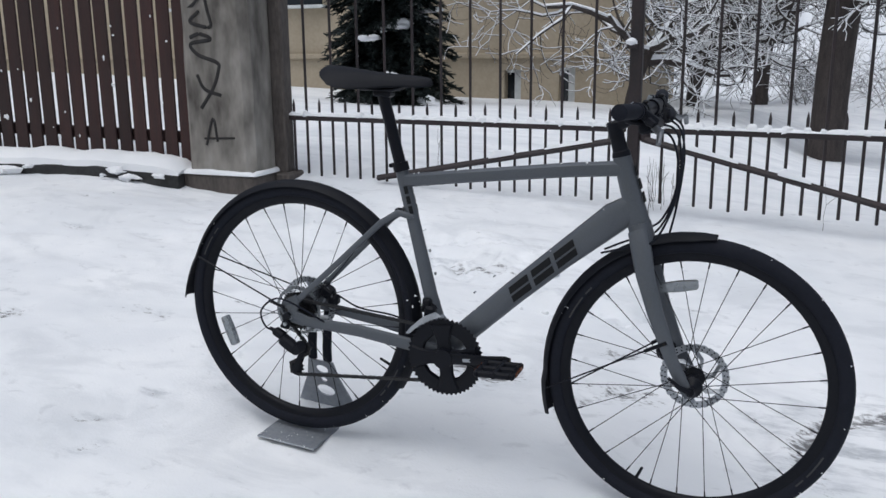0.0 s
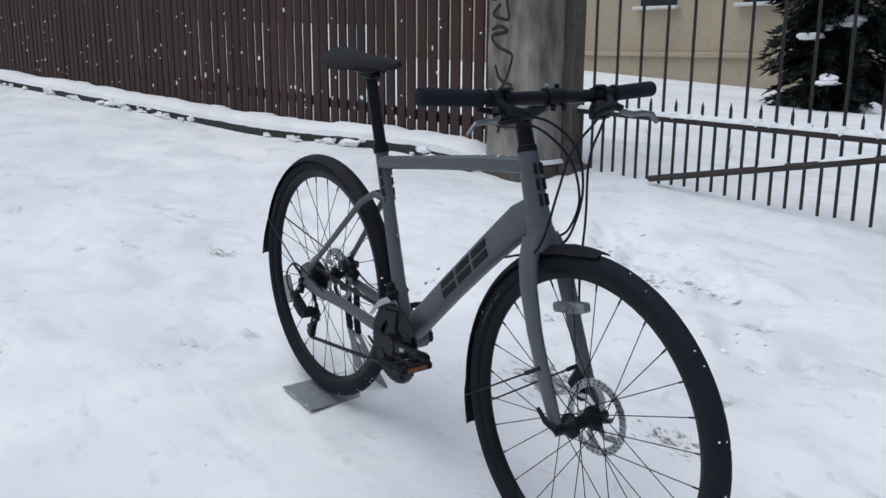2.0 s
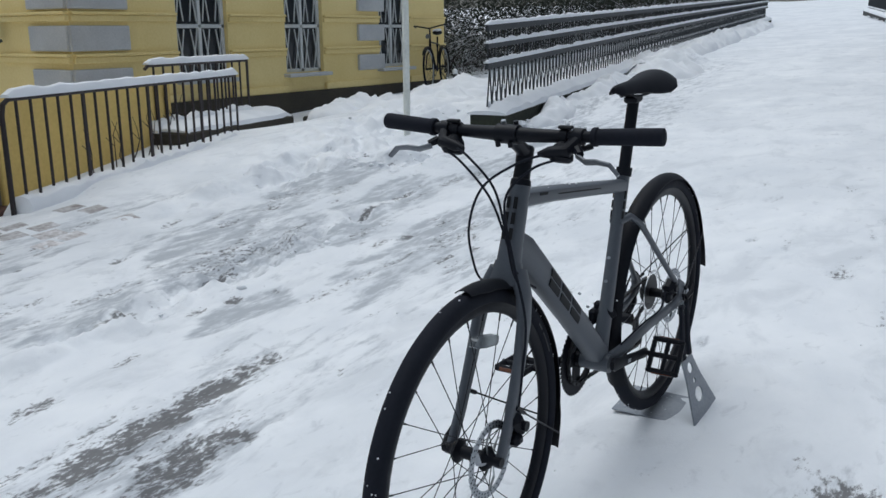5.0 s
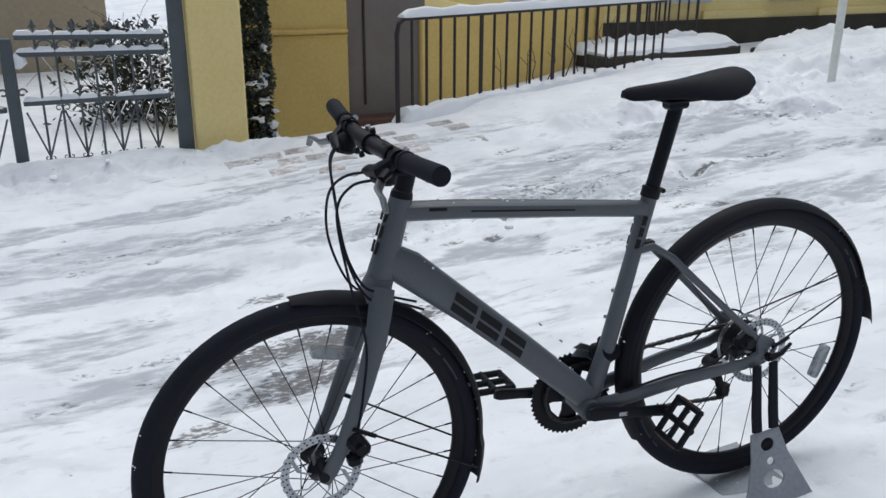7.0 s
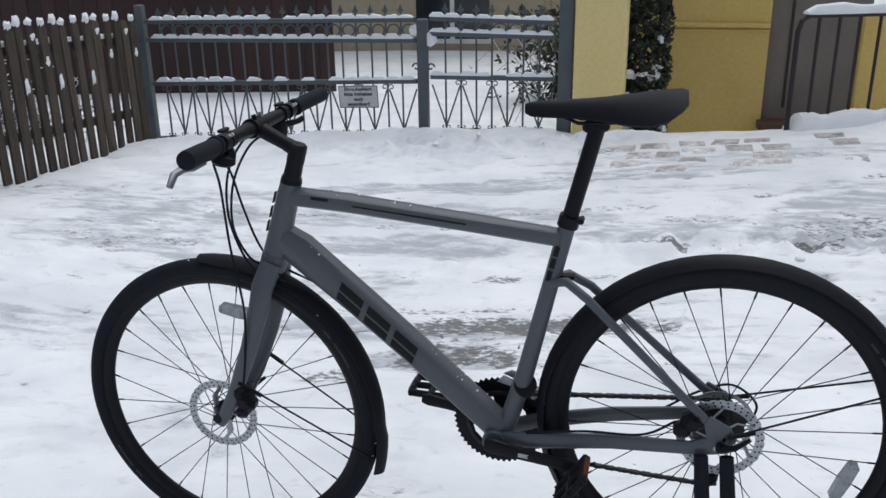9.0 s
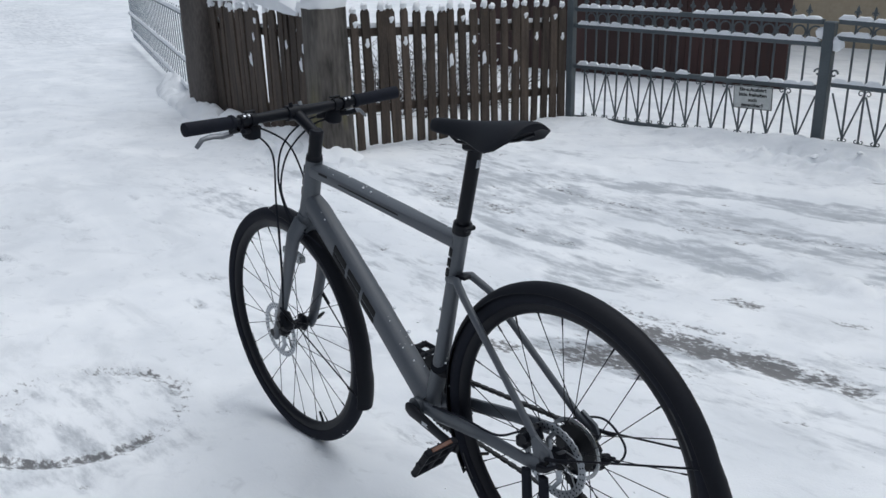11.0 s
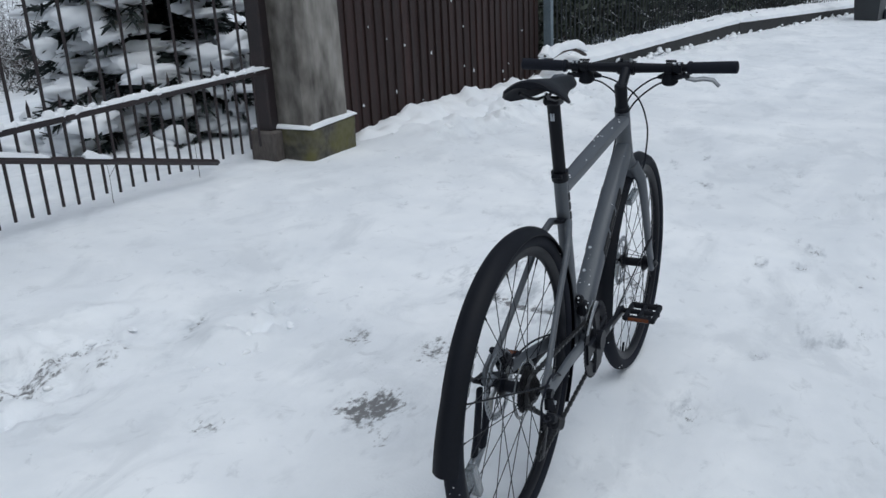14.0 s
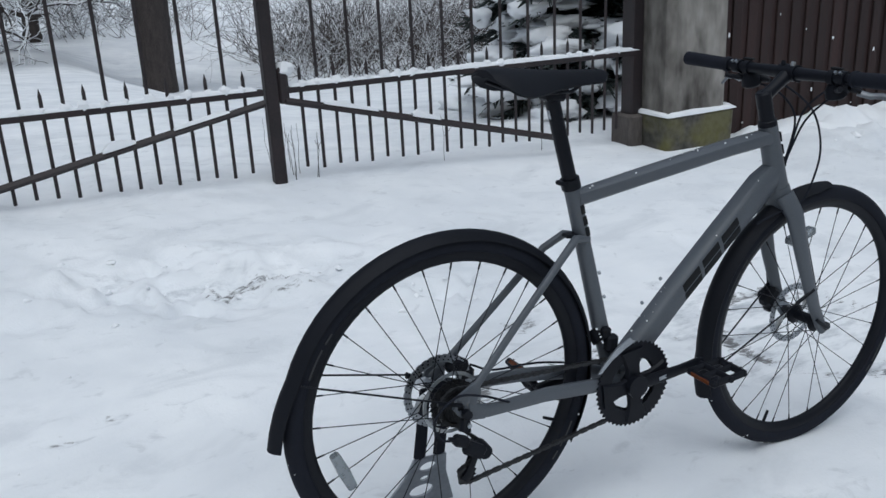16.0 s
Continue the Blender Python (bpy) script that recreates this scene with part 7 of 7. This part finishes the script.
def parked_bicycle(x, y, turn, lean):
    z = gz(x, y)
    t = thing("parked_bicycle", "old black upright bicycle leaning by the yellow house", "bicycle", pose(x, y, z, lean, 0, turn))
    R = 0.345
    for nm, cx in (("front_wheel", 0.56), ("rear_wheel", -0.54)):
        w = part(nm, Geo().spin([(R - 0.035, -0.010), (R - 0.035, 0.010), (R - 0.048, 0.008), (R - 0.048, -0.008)], (0, 0, 0), (0, 1, 0), 40), M_STEEL, t, m=pose(cx, 0, R))
        part("tyre", Geo().spin([(R - 0.018 + 0.018 * math.cos(q), 0.018 * math.sin(q)) for q in [radians(a) for a in range(-140, 141, 40)]], (0, 0, 0), (0, 1, 0), 40), M_RUBBER, w)
        part("hub", Geo().tube([(0, -0.05, 0), (0, 0.05, 0)], 0.018, 10), M_BLACK, w)
        g = Geo()
        for i in range(20):
            a = radians(18 * i)
            g.tube([(0.02 * math.cos(a), 0.03 * (-1) ** i, 0.02 * math.sin(a)), ((R - 0.045) * math.cos(a), 0, (R - 0.045) * math.sin(a))], 0.0015, 4)
        part("spokes", g, M_BLACK, w)["kind"] = "stuff"
        part("mudguard", Geo().spin([(R + 0.018, -0.028), (R + 0.024, 0), (R + 0.018, 0.028), (R + 0.015, 0.026), (R + 0.020, 0), (R + 0.015, -0.026)], (cx, 0, R), (0, 1, 0), 20, -185 if cx > 0 else -200, -40 if cx > 0 else -10), M_BLACK, t)
    part("frame", Geo().tube([(0.36, 0, 0.82), (0.40, 0, 0.62)], 0.020, 10).tube([(0.37, 0, 0.78), (-0.14, 0, 0.74)], 0.014, 8).tube([(0.40, 0, 0.64), (-0.05, 0, 0.29)], 0.016, 8).tube([(-0.05, 0, 0.29), (-0.16, 0, 0.86)], 0.014, 8)
         .tube([(-0.05, 0.04, 0.29), (-0.54, 0.06, R)], 0.010, 6).tube([(-0.05, -0.04, 0.29), (-0.54, -0.06, R)], 0.010, 6).tube([(-0.14, 0.02, 0.74), (-0.54, 0.06, R)], 0.008, 6).tube([(-0.14, -0.02, 0.74), (-0.54, -0.06, R)], 0.008, 6), M_BLACK, t)
    for s_ in (-1, 1):
        part("fork_blade", Geo().tube([(0.405, s_ * 0.02, 0.62), (0.43, s_ * 0.05, 0.56), (0.50, s_ * 0.055, 0.42), (0.56, s_ * 0.055, R)], [0.014, 0.013, 0.011, 0.008], 8), M_BLACK, t)
    part("handlebar", Geo().tube([(0.35, 0, 0.82), (0.34, 0, 1.0)], 0.014, 8).tube(spline([(0.16, -0.29, 1.03), (0.30, -0.27, 1.05), (0.37, -0.10, 1.02), (0.35, 0, 1.0), (0.37, 0.10, 1.02), (0.30, 0.27, 1.05), (0.16, 0.29, 1.03)], 4), 0.012, 8), M_BLACK, t)
    part("lamp", Geo().tube([(0.42, 0, 0.86), (0.47, 0, 0.87), (0.50, 0, 0.87), (0.505, 0, 0.87)], [0.020, 0.038, 0.040, 0.034], 12), M_CLEAR, t, "pale round front lamp")
    part("saddle", Geo().blob((-0.18, 0, 0.93), (0.14, 0.085, 0.04), 2, 0.2, 12, 8), M_PLASTIC, t)
    part("saddle_snow", Geo().blob((-0.19, 0, 0.965), (0.12, 0.07, 0.03), 5, 0.5, 12, 8), M_SNOW, t)
    part("crank", Geo().spin([(0.09, -0.05), (0.09, -0.045), (0.07, -0.045), (0.07, -0.05)], (-0.05, 0, 0.29), (0, 1, 0), 24).tube([(-0.05, -0.06, 0.29), (0.08, -0.07, 0.19)], 0.010, 6).tube([(-0.05, 0.06, 0.29), (-0.18, 0.07, 0.39)], 0.010, 6), M_BLACK, t)
    part("side_stand", Geo().tube([(-0.10, 0.04, 0.28), (-0.08, 0.22, 0.02)], 0.009, 6), M_BLACK, t)
    return t


parked_bicycle(-10.45, -7.80, 20, 3)
# dried stems behind the handrail
g = Geo()
for k in range(9):
    x, y = -2.0 - 0.28 * k * 0.6 + random.uniform(-0.1, 0.1), -5.45 - 0.08 * k
    z = gz(x, y)
    p = [(x, y, z)]
    for j in range(4):
        p.append((p[-1][0] + random.uniform(-0.05, 0.05), p[-1][1] + random.uniform(-0.03, 0.03), p[-1][2] + 0.10))
    g.tube(p, [0.006, 0.005, 0.004, 0.003, 0.002], 4).tube([p[2], (p[2][0] + 0.08, p[2][1], p[2][2] + 0.08)], 0.003, 4)
solid("dry_stems", g, M_TWIG, "dry brown stems in front of the ochre wall", "plant", kind="stuff")
# behind the ornate gate
gb = thing("board_fence", "dark brown board fence behind the driveway gate", "fence", pose(4.3, -7.0, 0, 0, 0, 187))
for k in range(26):
    part("board", Geo().box((k * 0.155 - 3.1, 0, 0.15), (0.153, 0.025, 1.5), 0.004) if k == 0 else SHARED.setdefault("board", Geo().box((0, 0, 0.15), (0.153, 0.025, 1.5), 0.004).mesh("board", M_PLANK)), M_PLANK, gb, m=None if k == 0 else pose(k * 0.155 - 3.1, random.uniform(-0.004, 0.004), random.uniform(-0.02, 0.02)))
nh = thing("neighbour_house", "cream plastered neighbouring house behind the gates", "house", pose(5.6, -10.5, -0.5, 0, 0, 4))
part("wall", Geo().box((0, 0, 2.0), (9.0, 0.4, 5.0)), M_CREAM, nh)
for x in (-2.6, 1.2):
    wi = part("window", Geo().box((x, 0.205, 0.9), (1.0, 0.03, 1.3)), M_GLASS, nh)
    part("window_frame", Geo().box((x, 0.23, 0.9), (0.06, 0.04, 1.3), 0.005).box((x, 0.23, 1.53), (1.06, 0.05, 0.06), 0.005).box((x, 0.23, 0.27), (1.06, 0.05, 0.06), 0.005), M_FRAMEW, wi)


# ---- trees and shrubs ----
def bough(g, s, p, d, r, length, depth, rng, seg=4, curl=0.25, up=0.05, kids=(2, 4), twig=0.002, pad=0.0075):
    """A limb that bends and forks; g takes the wood, s the snow on its upper side."""
    pts, rs = [p.copy()], [r]
    for i in range(seg):
        d = (d + Vector((rng.uniform(-curl, curl), rng.uniform(-curl, curl), rng.uniform(-curl, curl) + up))).normalized()
        p = p + d * (length / seg)
        pts.append(p.copy())
        rs.append(max(r * (1 - 0.55 * (i + 1) / seg), twig))
    g.tube(pts, rs, 6 if r > 0.03 else 4 if r > 0.008 else 3)
    if s is not None and abs(d.z) < 0.93 and (depth > 0 or rng.random() < 0.6):
        w = [max(q * 1.05, pad) for q in rs]
        s.tube([q + Vector((0, 0, w[i] * 0.75 + 0.004)) for i, q in enumerate(pts)], w, 4)
    if depth <= 0:
        return
    for i in range(rng.randint(*kids)):
        k = rng.randint(1, seg)
        t = (pts[k] - pts[k - 1]).normalized()
        side = t.cross(Vector((rng.uniform(-1, 1), rng.uniform(-1, 1), rng.uniform(-0.3, 1)))).normalized()
        nd = (t * rng.uniform(0.3, 0.9) + side).normalized()
        bough(g, s, pts[k], nd, rs[k] * rng.uniform(0.55, 0.75), length * rng.uniform(0.5, 0.8), depth - 1, rng, seg, curl, up, kids, twig, pad)


def bare_tree(x, y, z, r, h, label, seed, limbs, depth, spread=1.0, lean=(0, 0), size=1.0):
    rng = random.Random(seed)
    t = thing("tree", label, "tree", pose(x, y, z) @ Matrix.Scale(size, 4))
    wood, snow = Geo(), Geo()
    trunk = [Vector((0, 0, -0.3)), Vector((0.02, 0, 0.02)), Vector((lean[0] * 0.4, lean[1] * 0.4, h * 0.5)), Vector((lean[0], lean[1], h))]
    part("trunk", Geo().tube(spline(trunk, 5), [r * 1.25] * 3 + [r * 1.05] * 3 + [r] * 10, 14), M_BARK, t)
    for k in range(limbs):
        a = 2 * math.pi * k / limbs + rng.uniform(-0.4, 0.4)
        d = Vector((math.cos(a) * spread, math.sin(a) * spread, rng.uniform(0.25, 0.9))).normalized()
        bough(wood, snow, Vector((lean[0], lean[1], h * rng.uniform(0.75, 1.0))), d, r * rng.uniform(0.55, 0.8), rng.uniform(1.1, 1.7), depth, rng, 5, 0.42, 0.04, (3, 4), 0.003, 0.0052)
    part("branchwork", wood, M_BARK, t, "dark forked branches")["kind"] = "stuff"
    part("branch_snow", snow, M_SNOW, t, "snow lying along every branch")["kind"] = "stuff"
    return t


bare_tree(-0.50, 15.3, -0.25, 0.085, 0.75, "gnarled apple tree with snow on every branch", 4, 6, 4, 1.3, (0.12, -0.05), 1.5)
bare_tree(-1.05, 11.6, 0.05, 0.075, 0.8, "old fruit tree with snow-laden twigs beside the cream house", 9, 6, 4, 1.2, (0.25, 0.1), 1.15)
bare_tree(1.75, 12.2, -0.62, 0.22, 2.6, "thick old tree trunk with snowy boughs in the garden", 14, 7, 4, 1.2, (0.15, 0.1), 1.1)
bare_tree(0.60, 19.0, 0.10, 0.11, 1.0, "snowy fruit tree further back in the garden", 27, 6, 4, 1.3, (0.1, 0), 1.4)


def conifer(x, y, z, h, r, label, seed, snowy, dens=1.0, taper=0.8, needle=0.015):
    rng = random.Random(seed)
    t = thing("fir_tree", label, "tree", pose(x, y, z))
    part("trunk", Geo().tube([(0, 0, -0.2), (0, 0, h)], [0.09, 0.01], 8), M_BARK, t)
    nv, nf, snow = [], [], Geo()
    n = int(190 * dens)
    for k in range(n):
        f = (k + rng.random()) / n
        zz = h * (0.02 + 0.95 * f)
        ln = (r * (1 - f) ** taper + 0.10) * rng.uniform(0.7, 1.1)
        a = rng.uniform(0, 2 * math.pi)
        ax = Vector((math.cos(a), math.sin(a), -0.25 if snowy else 0.12)).normalized()
        sd = ax.cross(Vector((0, 0, 1))).normalized()
        m = int(60 * ln / 0.6) + 14
        for j in range(m):
            u = (j + rng.random()) / m
            w = 0.16 * (1 - u) + 0.05
            s = rng.choice((-1, 1))
            base = Vector((0, 0, zz)) + ax * (ln * u) + Vector((0, 0, -0.10 * u * u))
            tip = base + sd * (s * w * rng.uniform(0.5, 1)) + ax * rng.uniform(0.03, 0.12) + Vector((0, 0, rng.uniform(-0.06, 0.05)))
            q = (tip - base).cross(Vector((rng.uniform(-1, 1), rng.uniform(-1, 1), 1))).normalized() * needle
            o = len(nv)
            nv += [tuple(base + q), tuple(base - q), tuple(tip - q * 0.3), tuple(tip + q * 0.3)]
            nf.append((o, o + 1, o + 2, o + 3))
        if rng.random() < snowy:
            for u in [rng.uniform(0.35, 1.0) for q in range(2)]:
                c = Vector((0, 0, zz)) + ax * (ln * u) + Vector((0, 0, -0.10 * u * u + 0.03))
                snow.blob(tuple(c), (rng.uniform(0.07, 0.21), rng.uniform(0.07, 0.21), rng.uniform(0.03, 0.075)), k + u, 0.75, 12, 8)
    g = Geo()
    g.v, g.f = nv, nf
    part("crown", g, M_NEEDLE, t, "dense dark needles")["kind"] = "stuff"
    if snow.v:
        part("bough_snow", snow, M_SNOW, t, "pads of snow on the boughs", angle=180)["kind"] = "stuff"
    return t


conifer(-4.3, 10.2, 0.05, 5.0, 0.92, "dark green fir tree in front of the cream house", 3, 0.05, 4.5, 0.3, 0.020)
conifer(3.55, 4.25, -0.15, 3.2, 1.15, "snow-laden fir tree behind the gate and mossy pillar", 5, 0.9, 2.2)


def brush(name, label, x0, x1, y0, y1, zf, n, h, seed, snow=0.5, mt=None, leaf=False, cat="shrub", reach=1.0, skew=0.0):
    rng = random.Random(seed)
    t = thing(name, label, cat, pose(0, 0, 0), kind="stuff")
    w, s = Geo(), Geo()
    lv, lf = [], []
    for k in range(n):
        x, y = rng.uniform(x0, x1), rng.uniform(y0, y1)
        y += skew * (x - x1)
        p = Vector((x, y, zf(x, y)))
        for q in range(3):
            d = Vector((rng.uniform(-0.8, 0.8), rng.uniform(-0.8, 0.8), 1)).normalized()
            bough(w, s if rng.random() < snow else None, p.copy(), d, 0.007, h * reach * rng.uniform(0.5, 1), 1, rng, 3, 0.4, -0.08, (2, 4), 0.0022, 0.004)
        if leaf:
            for j in range(leaf):
                c = p + Vector((rng.gauss(0, 0.22), rng.gauss(0, 0.22), rng.uniform(0.05, h)))
                u = Vector((rng.uniform(-1, 1), rng.uniform(-1, 1), rng.uniform(-1, 1))).normalized() * rng.uniform(0.02, 0.045)
                v = u.orthogonal().normalized() * u.length * 0.55
                o = len(lv)
                lv += [tuple(c - u), tuple(c + v), tuple(c + u), tuple(c - v)]
                lf.append((o, o + 1, o + 2, o + 3))
    part("twigs", w, mt or M_TWIG, t)["kind"] = "stuff"
    if s.v:
        part("twig_snow", s, M_SNOW, t)["kind"] = "stuff"
    if lv:
        g = Geo()
        g.v, g.f = lv, lf
        part("leaves", g, M_LEAF, t)["kind"] = "stuff"
    return t


brush("bramble_thicket", "snow-dusted bramble thicket at the end of the garden", 4.2, 11.5, 12.2, 17.0, lambda x, y: gz(x, y) - 0.05, 430, 1.7, 31, 0.38)
brush("bramble_thicket", "snowy tangle of shrubs behind the gate", 0.8, 4.5, 18.5, 22.0, lambda x, y: gz(x, y), 60, 1.5, 37, 0.8)
brush("garden_hedge", "dark leafless hedge dusted with snow behind the iron fence", -27.0, -11.7, -10.6, -8.7, lambda x, y: gz(x, y) - 0.05, 430, 2.9, 41, 0.55, leaf=210, reach=0.42, skew=-0.06)
for x0, x1, y0, y1, sd in ((6.9, 9.4, 2.55, 2.9, 53), (9.4, 12.0, 2.2, 2.6, 54), (12.0, 15.0, 1.6, 2.1, 55), (15.0, 17.6, 0.9, 1.4, 56)):
    brush("ivy_hedge", "dark ivy hedge behind the iron fence, flecked with snow", x0, x1, y0, y1, lambda x, y: gz(x, y) + 0.05, 46, 1.05, sd, 0.45, leaf=260, cat="hedge", reach=0.5)
def column_bush(x, y, z, r, h, label, seed):
    rng = random.Random(seed)
    t = thing("clipped_bush", label, "bush", pose(x, y, z))
    lv, lf, snow = [], [], Geo()
    for k in range(6500):
        a, q, zz = rng.uniform(0, 6.283), r * rng.uniform(0.35, 1.05) ** 0.5, rng.uniform(0, h)
        q *= 1 + 0.25 * noise.noise(Vector((math.cos(a), math.sin(a), zz * 4)))
        c = Vector((q * math.cos(a), q * math.sin(a), zz))
        u = Vector((rng.uniform(-1, 1), rng.uniform(-1, 1), rng.uniform(-1, 1))).normalized() * rng.uniform(0.014, 0.030)
        v = u.orthogonal().normalized() * u.length * 0.6
        o = len(lv)
        lv += [tuple(c - u), tuple(c + v), tuple(c + u), tuple(c - v)]
        lf.append((o, o + 1, o + 2, o + 3))
    for k in range(70):
        a, zz = rng.uniform(0, 6.283), 0.1 + (h - 0.1) * rng.random() ** 1.6
        rr = r * rng.uniform(0.75, 1.08)
        snow.blob((rr * math.cos(a), rr * math.sin(a), zz), (rng.uniform(0.012, 0.055), rng.uniform(0.012, 0.055), rng.uniform(0.010, 0.034)), k, 1.0, 8, 5)
    g = Geo()
    g.v, g.f = lv, lf
    part("stem", Geo().tube([(0, 0, -0.1), (0, 0, h * 0.9)], [0.02, 0.005], 6), M_BARK, t)
    part("foliage", g, M_LEAF, t)
    part("bush_snow", snow, M_SNOW, t, "clumps of snow on the leaves")["kind"] = "stuff"
    return t


# added twigs, only there to darken the bright gaps between the pales
brush("garden_shrub", "bare snowy shrubs added to darken the gaps behind the picket fence", 4.9, 6.3, -4.9, -3.7, lambda x, y: gz(x, y) - 0.05, 70, 0.9, 67, 0.6, reach=0.7)
column_bush(0.31, -5.12, -0.36, 0.18, 1.5, "dark clipped evergreen bush with snow beside the yellow pillar", 43)
brush("round_bush", "dark round bush with snow behind the ornate gate", 0.7, 1.3, -7.2, -6.7, lambda x, y: gz(x, y) - 0.05, 14, 0.9, 47, 0.6, leaf=120, cat="bush")


# ---- cream house, north ----
ch = thing("cream_house", "cream plastered house with basement windows behind the garden", "house", pose(0, 13.0, 0))
WN = ((-3.28, 0.30, -0.08, 0.62), (-2.32, 0.28, 0.05, 0.66))
g = Geo()
for x0, x1 in ((-20.0, -3.43), (-3.13, -2.46), (-2.18, -1.26)):
    part("wall_panel", Geo().box(((x0 + x1) / 2, 0.2, 2.5), (x1 - x0, 0.4, 7.0)), M_CREAM, ch)
for x, w, z0, z1 in WN:
    part("wall_panel", Geo().box((x, 0.2, (z0 - 1.0) / 2), (w, 0.4, z0 + 1.0)), M_CREAM, ch)
    part("wall_panel", Geo().box((x, 0.2, (z1 + 6.0) / 2), (w, 0.4, 6.0 - z1)), M_CREAM, ch)
part("moulding", Geo().box((-10.6, -0.04, 0.86), (18.7, 0.10, 0.10), 0.02), M_CREAM, ch)
part("end_wall", Geo().box((-1.46, 3.2, 2.5), (0.4, 5.6, 7.0)), M_CREAM, ch)
for x, w, z0, z1 in WN:
    wi = part("window", Geo().box((x, 0.22, (z0 + z1) / 2), (w, 0.02, z1 - z0)), M_GLASS, ch)
    part("window_frame", Geo().box((x + w * 0.25, 0.14, (z0 + z1) / 2), (w * 0.5, 0.03, z1 - z0), 0.005).box((x, 0.16, z1 - 0.03), (w, 0.03, 0.05), 0.004), M_FRAMEW, wi)
for x in (-9.8, -7.4):
    wi = part("window", Geo().box((x, -0.01, 2.5), (0.9, 0.02, 1.4)), M_GLASS, ch)
    part("window_sill", Geo().box((x, -0.08, 1.76), (1.1, 0.18, 0.06), 0.01), M_FRAMEW, wi)
# dry weeds along the iron gate
g, wr = Geo(), random.Random(71)
for k in range(18):
    x, y = (0.62 + wr.gauss(0, 0.06) if k < 14 else wr.uniform(-1.4, 2.5)), 2.60 + wr.uniform(-0.02, 0.35)
    p = [(x, y, lie(x, y) - 0.01)]
    for j in range(5):
        p.append((p[-1][0] + wr.uniform(-0.010, 0.010), p[-1][1] + wr.uniform(-0.01, 0.01), p[-1][2] + wr.uniform(0.03, 0.07)))
    g.tube(p, [0.0018, 0.0016, 0.0014, 0.0012, 0.001, 0.0008], 4)
    if k % 2:
        g.tube([p[3], (p[3][0] + wr.uniform(-0.06, 0.06), p[3][1], p[3][2] + 0.05)], 0.0012, 4)
solid("dry_weeds", g, M_TWIG, "dry weed stems standing in snow by the iron gate", "plant", kind="stuff")
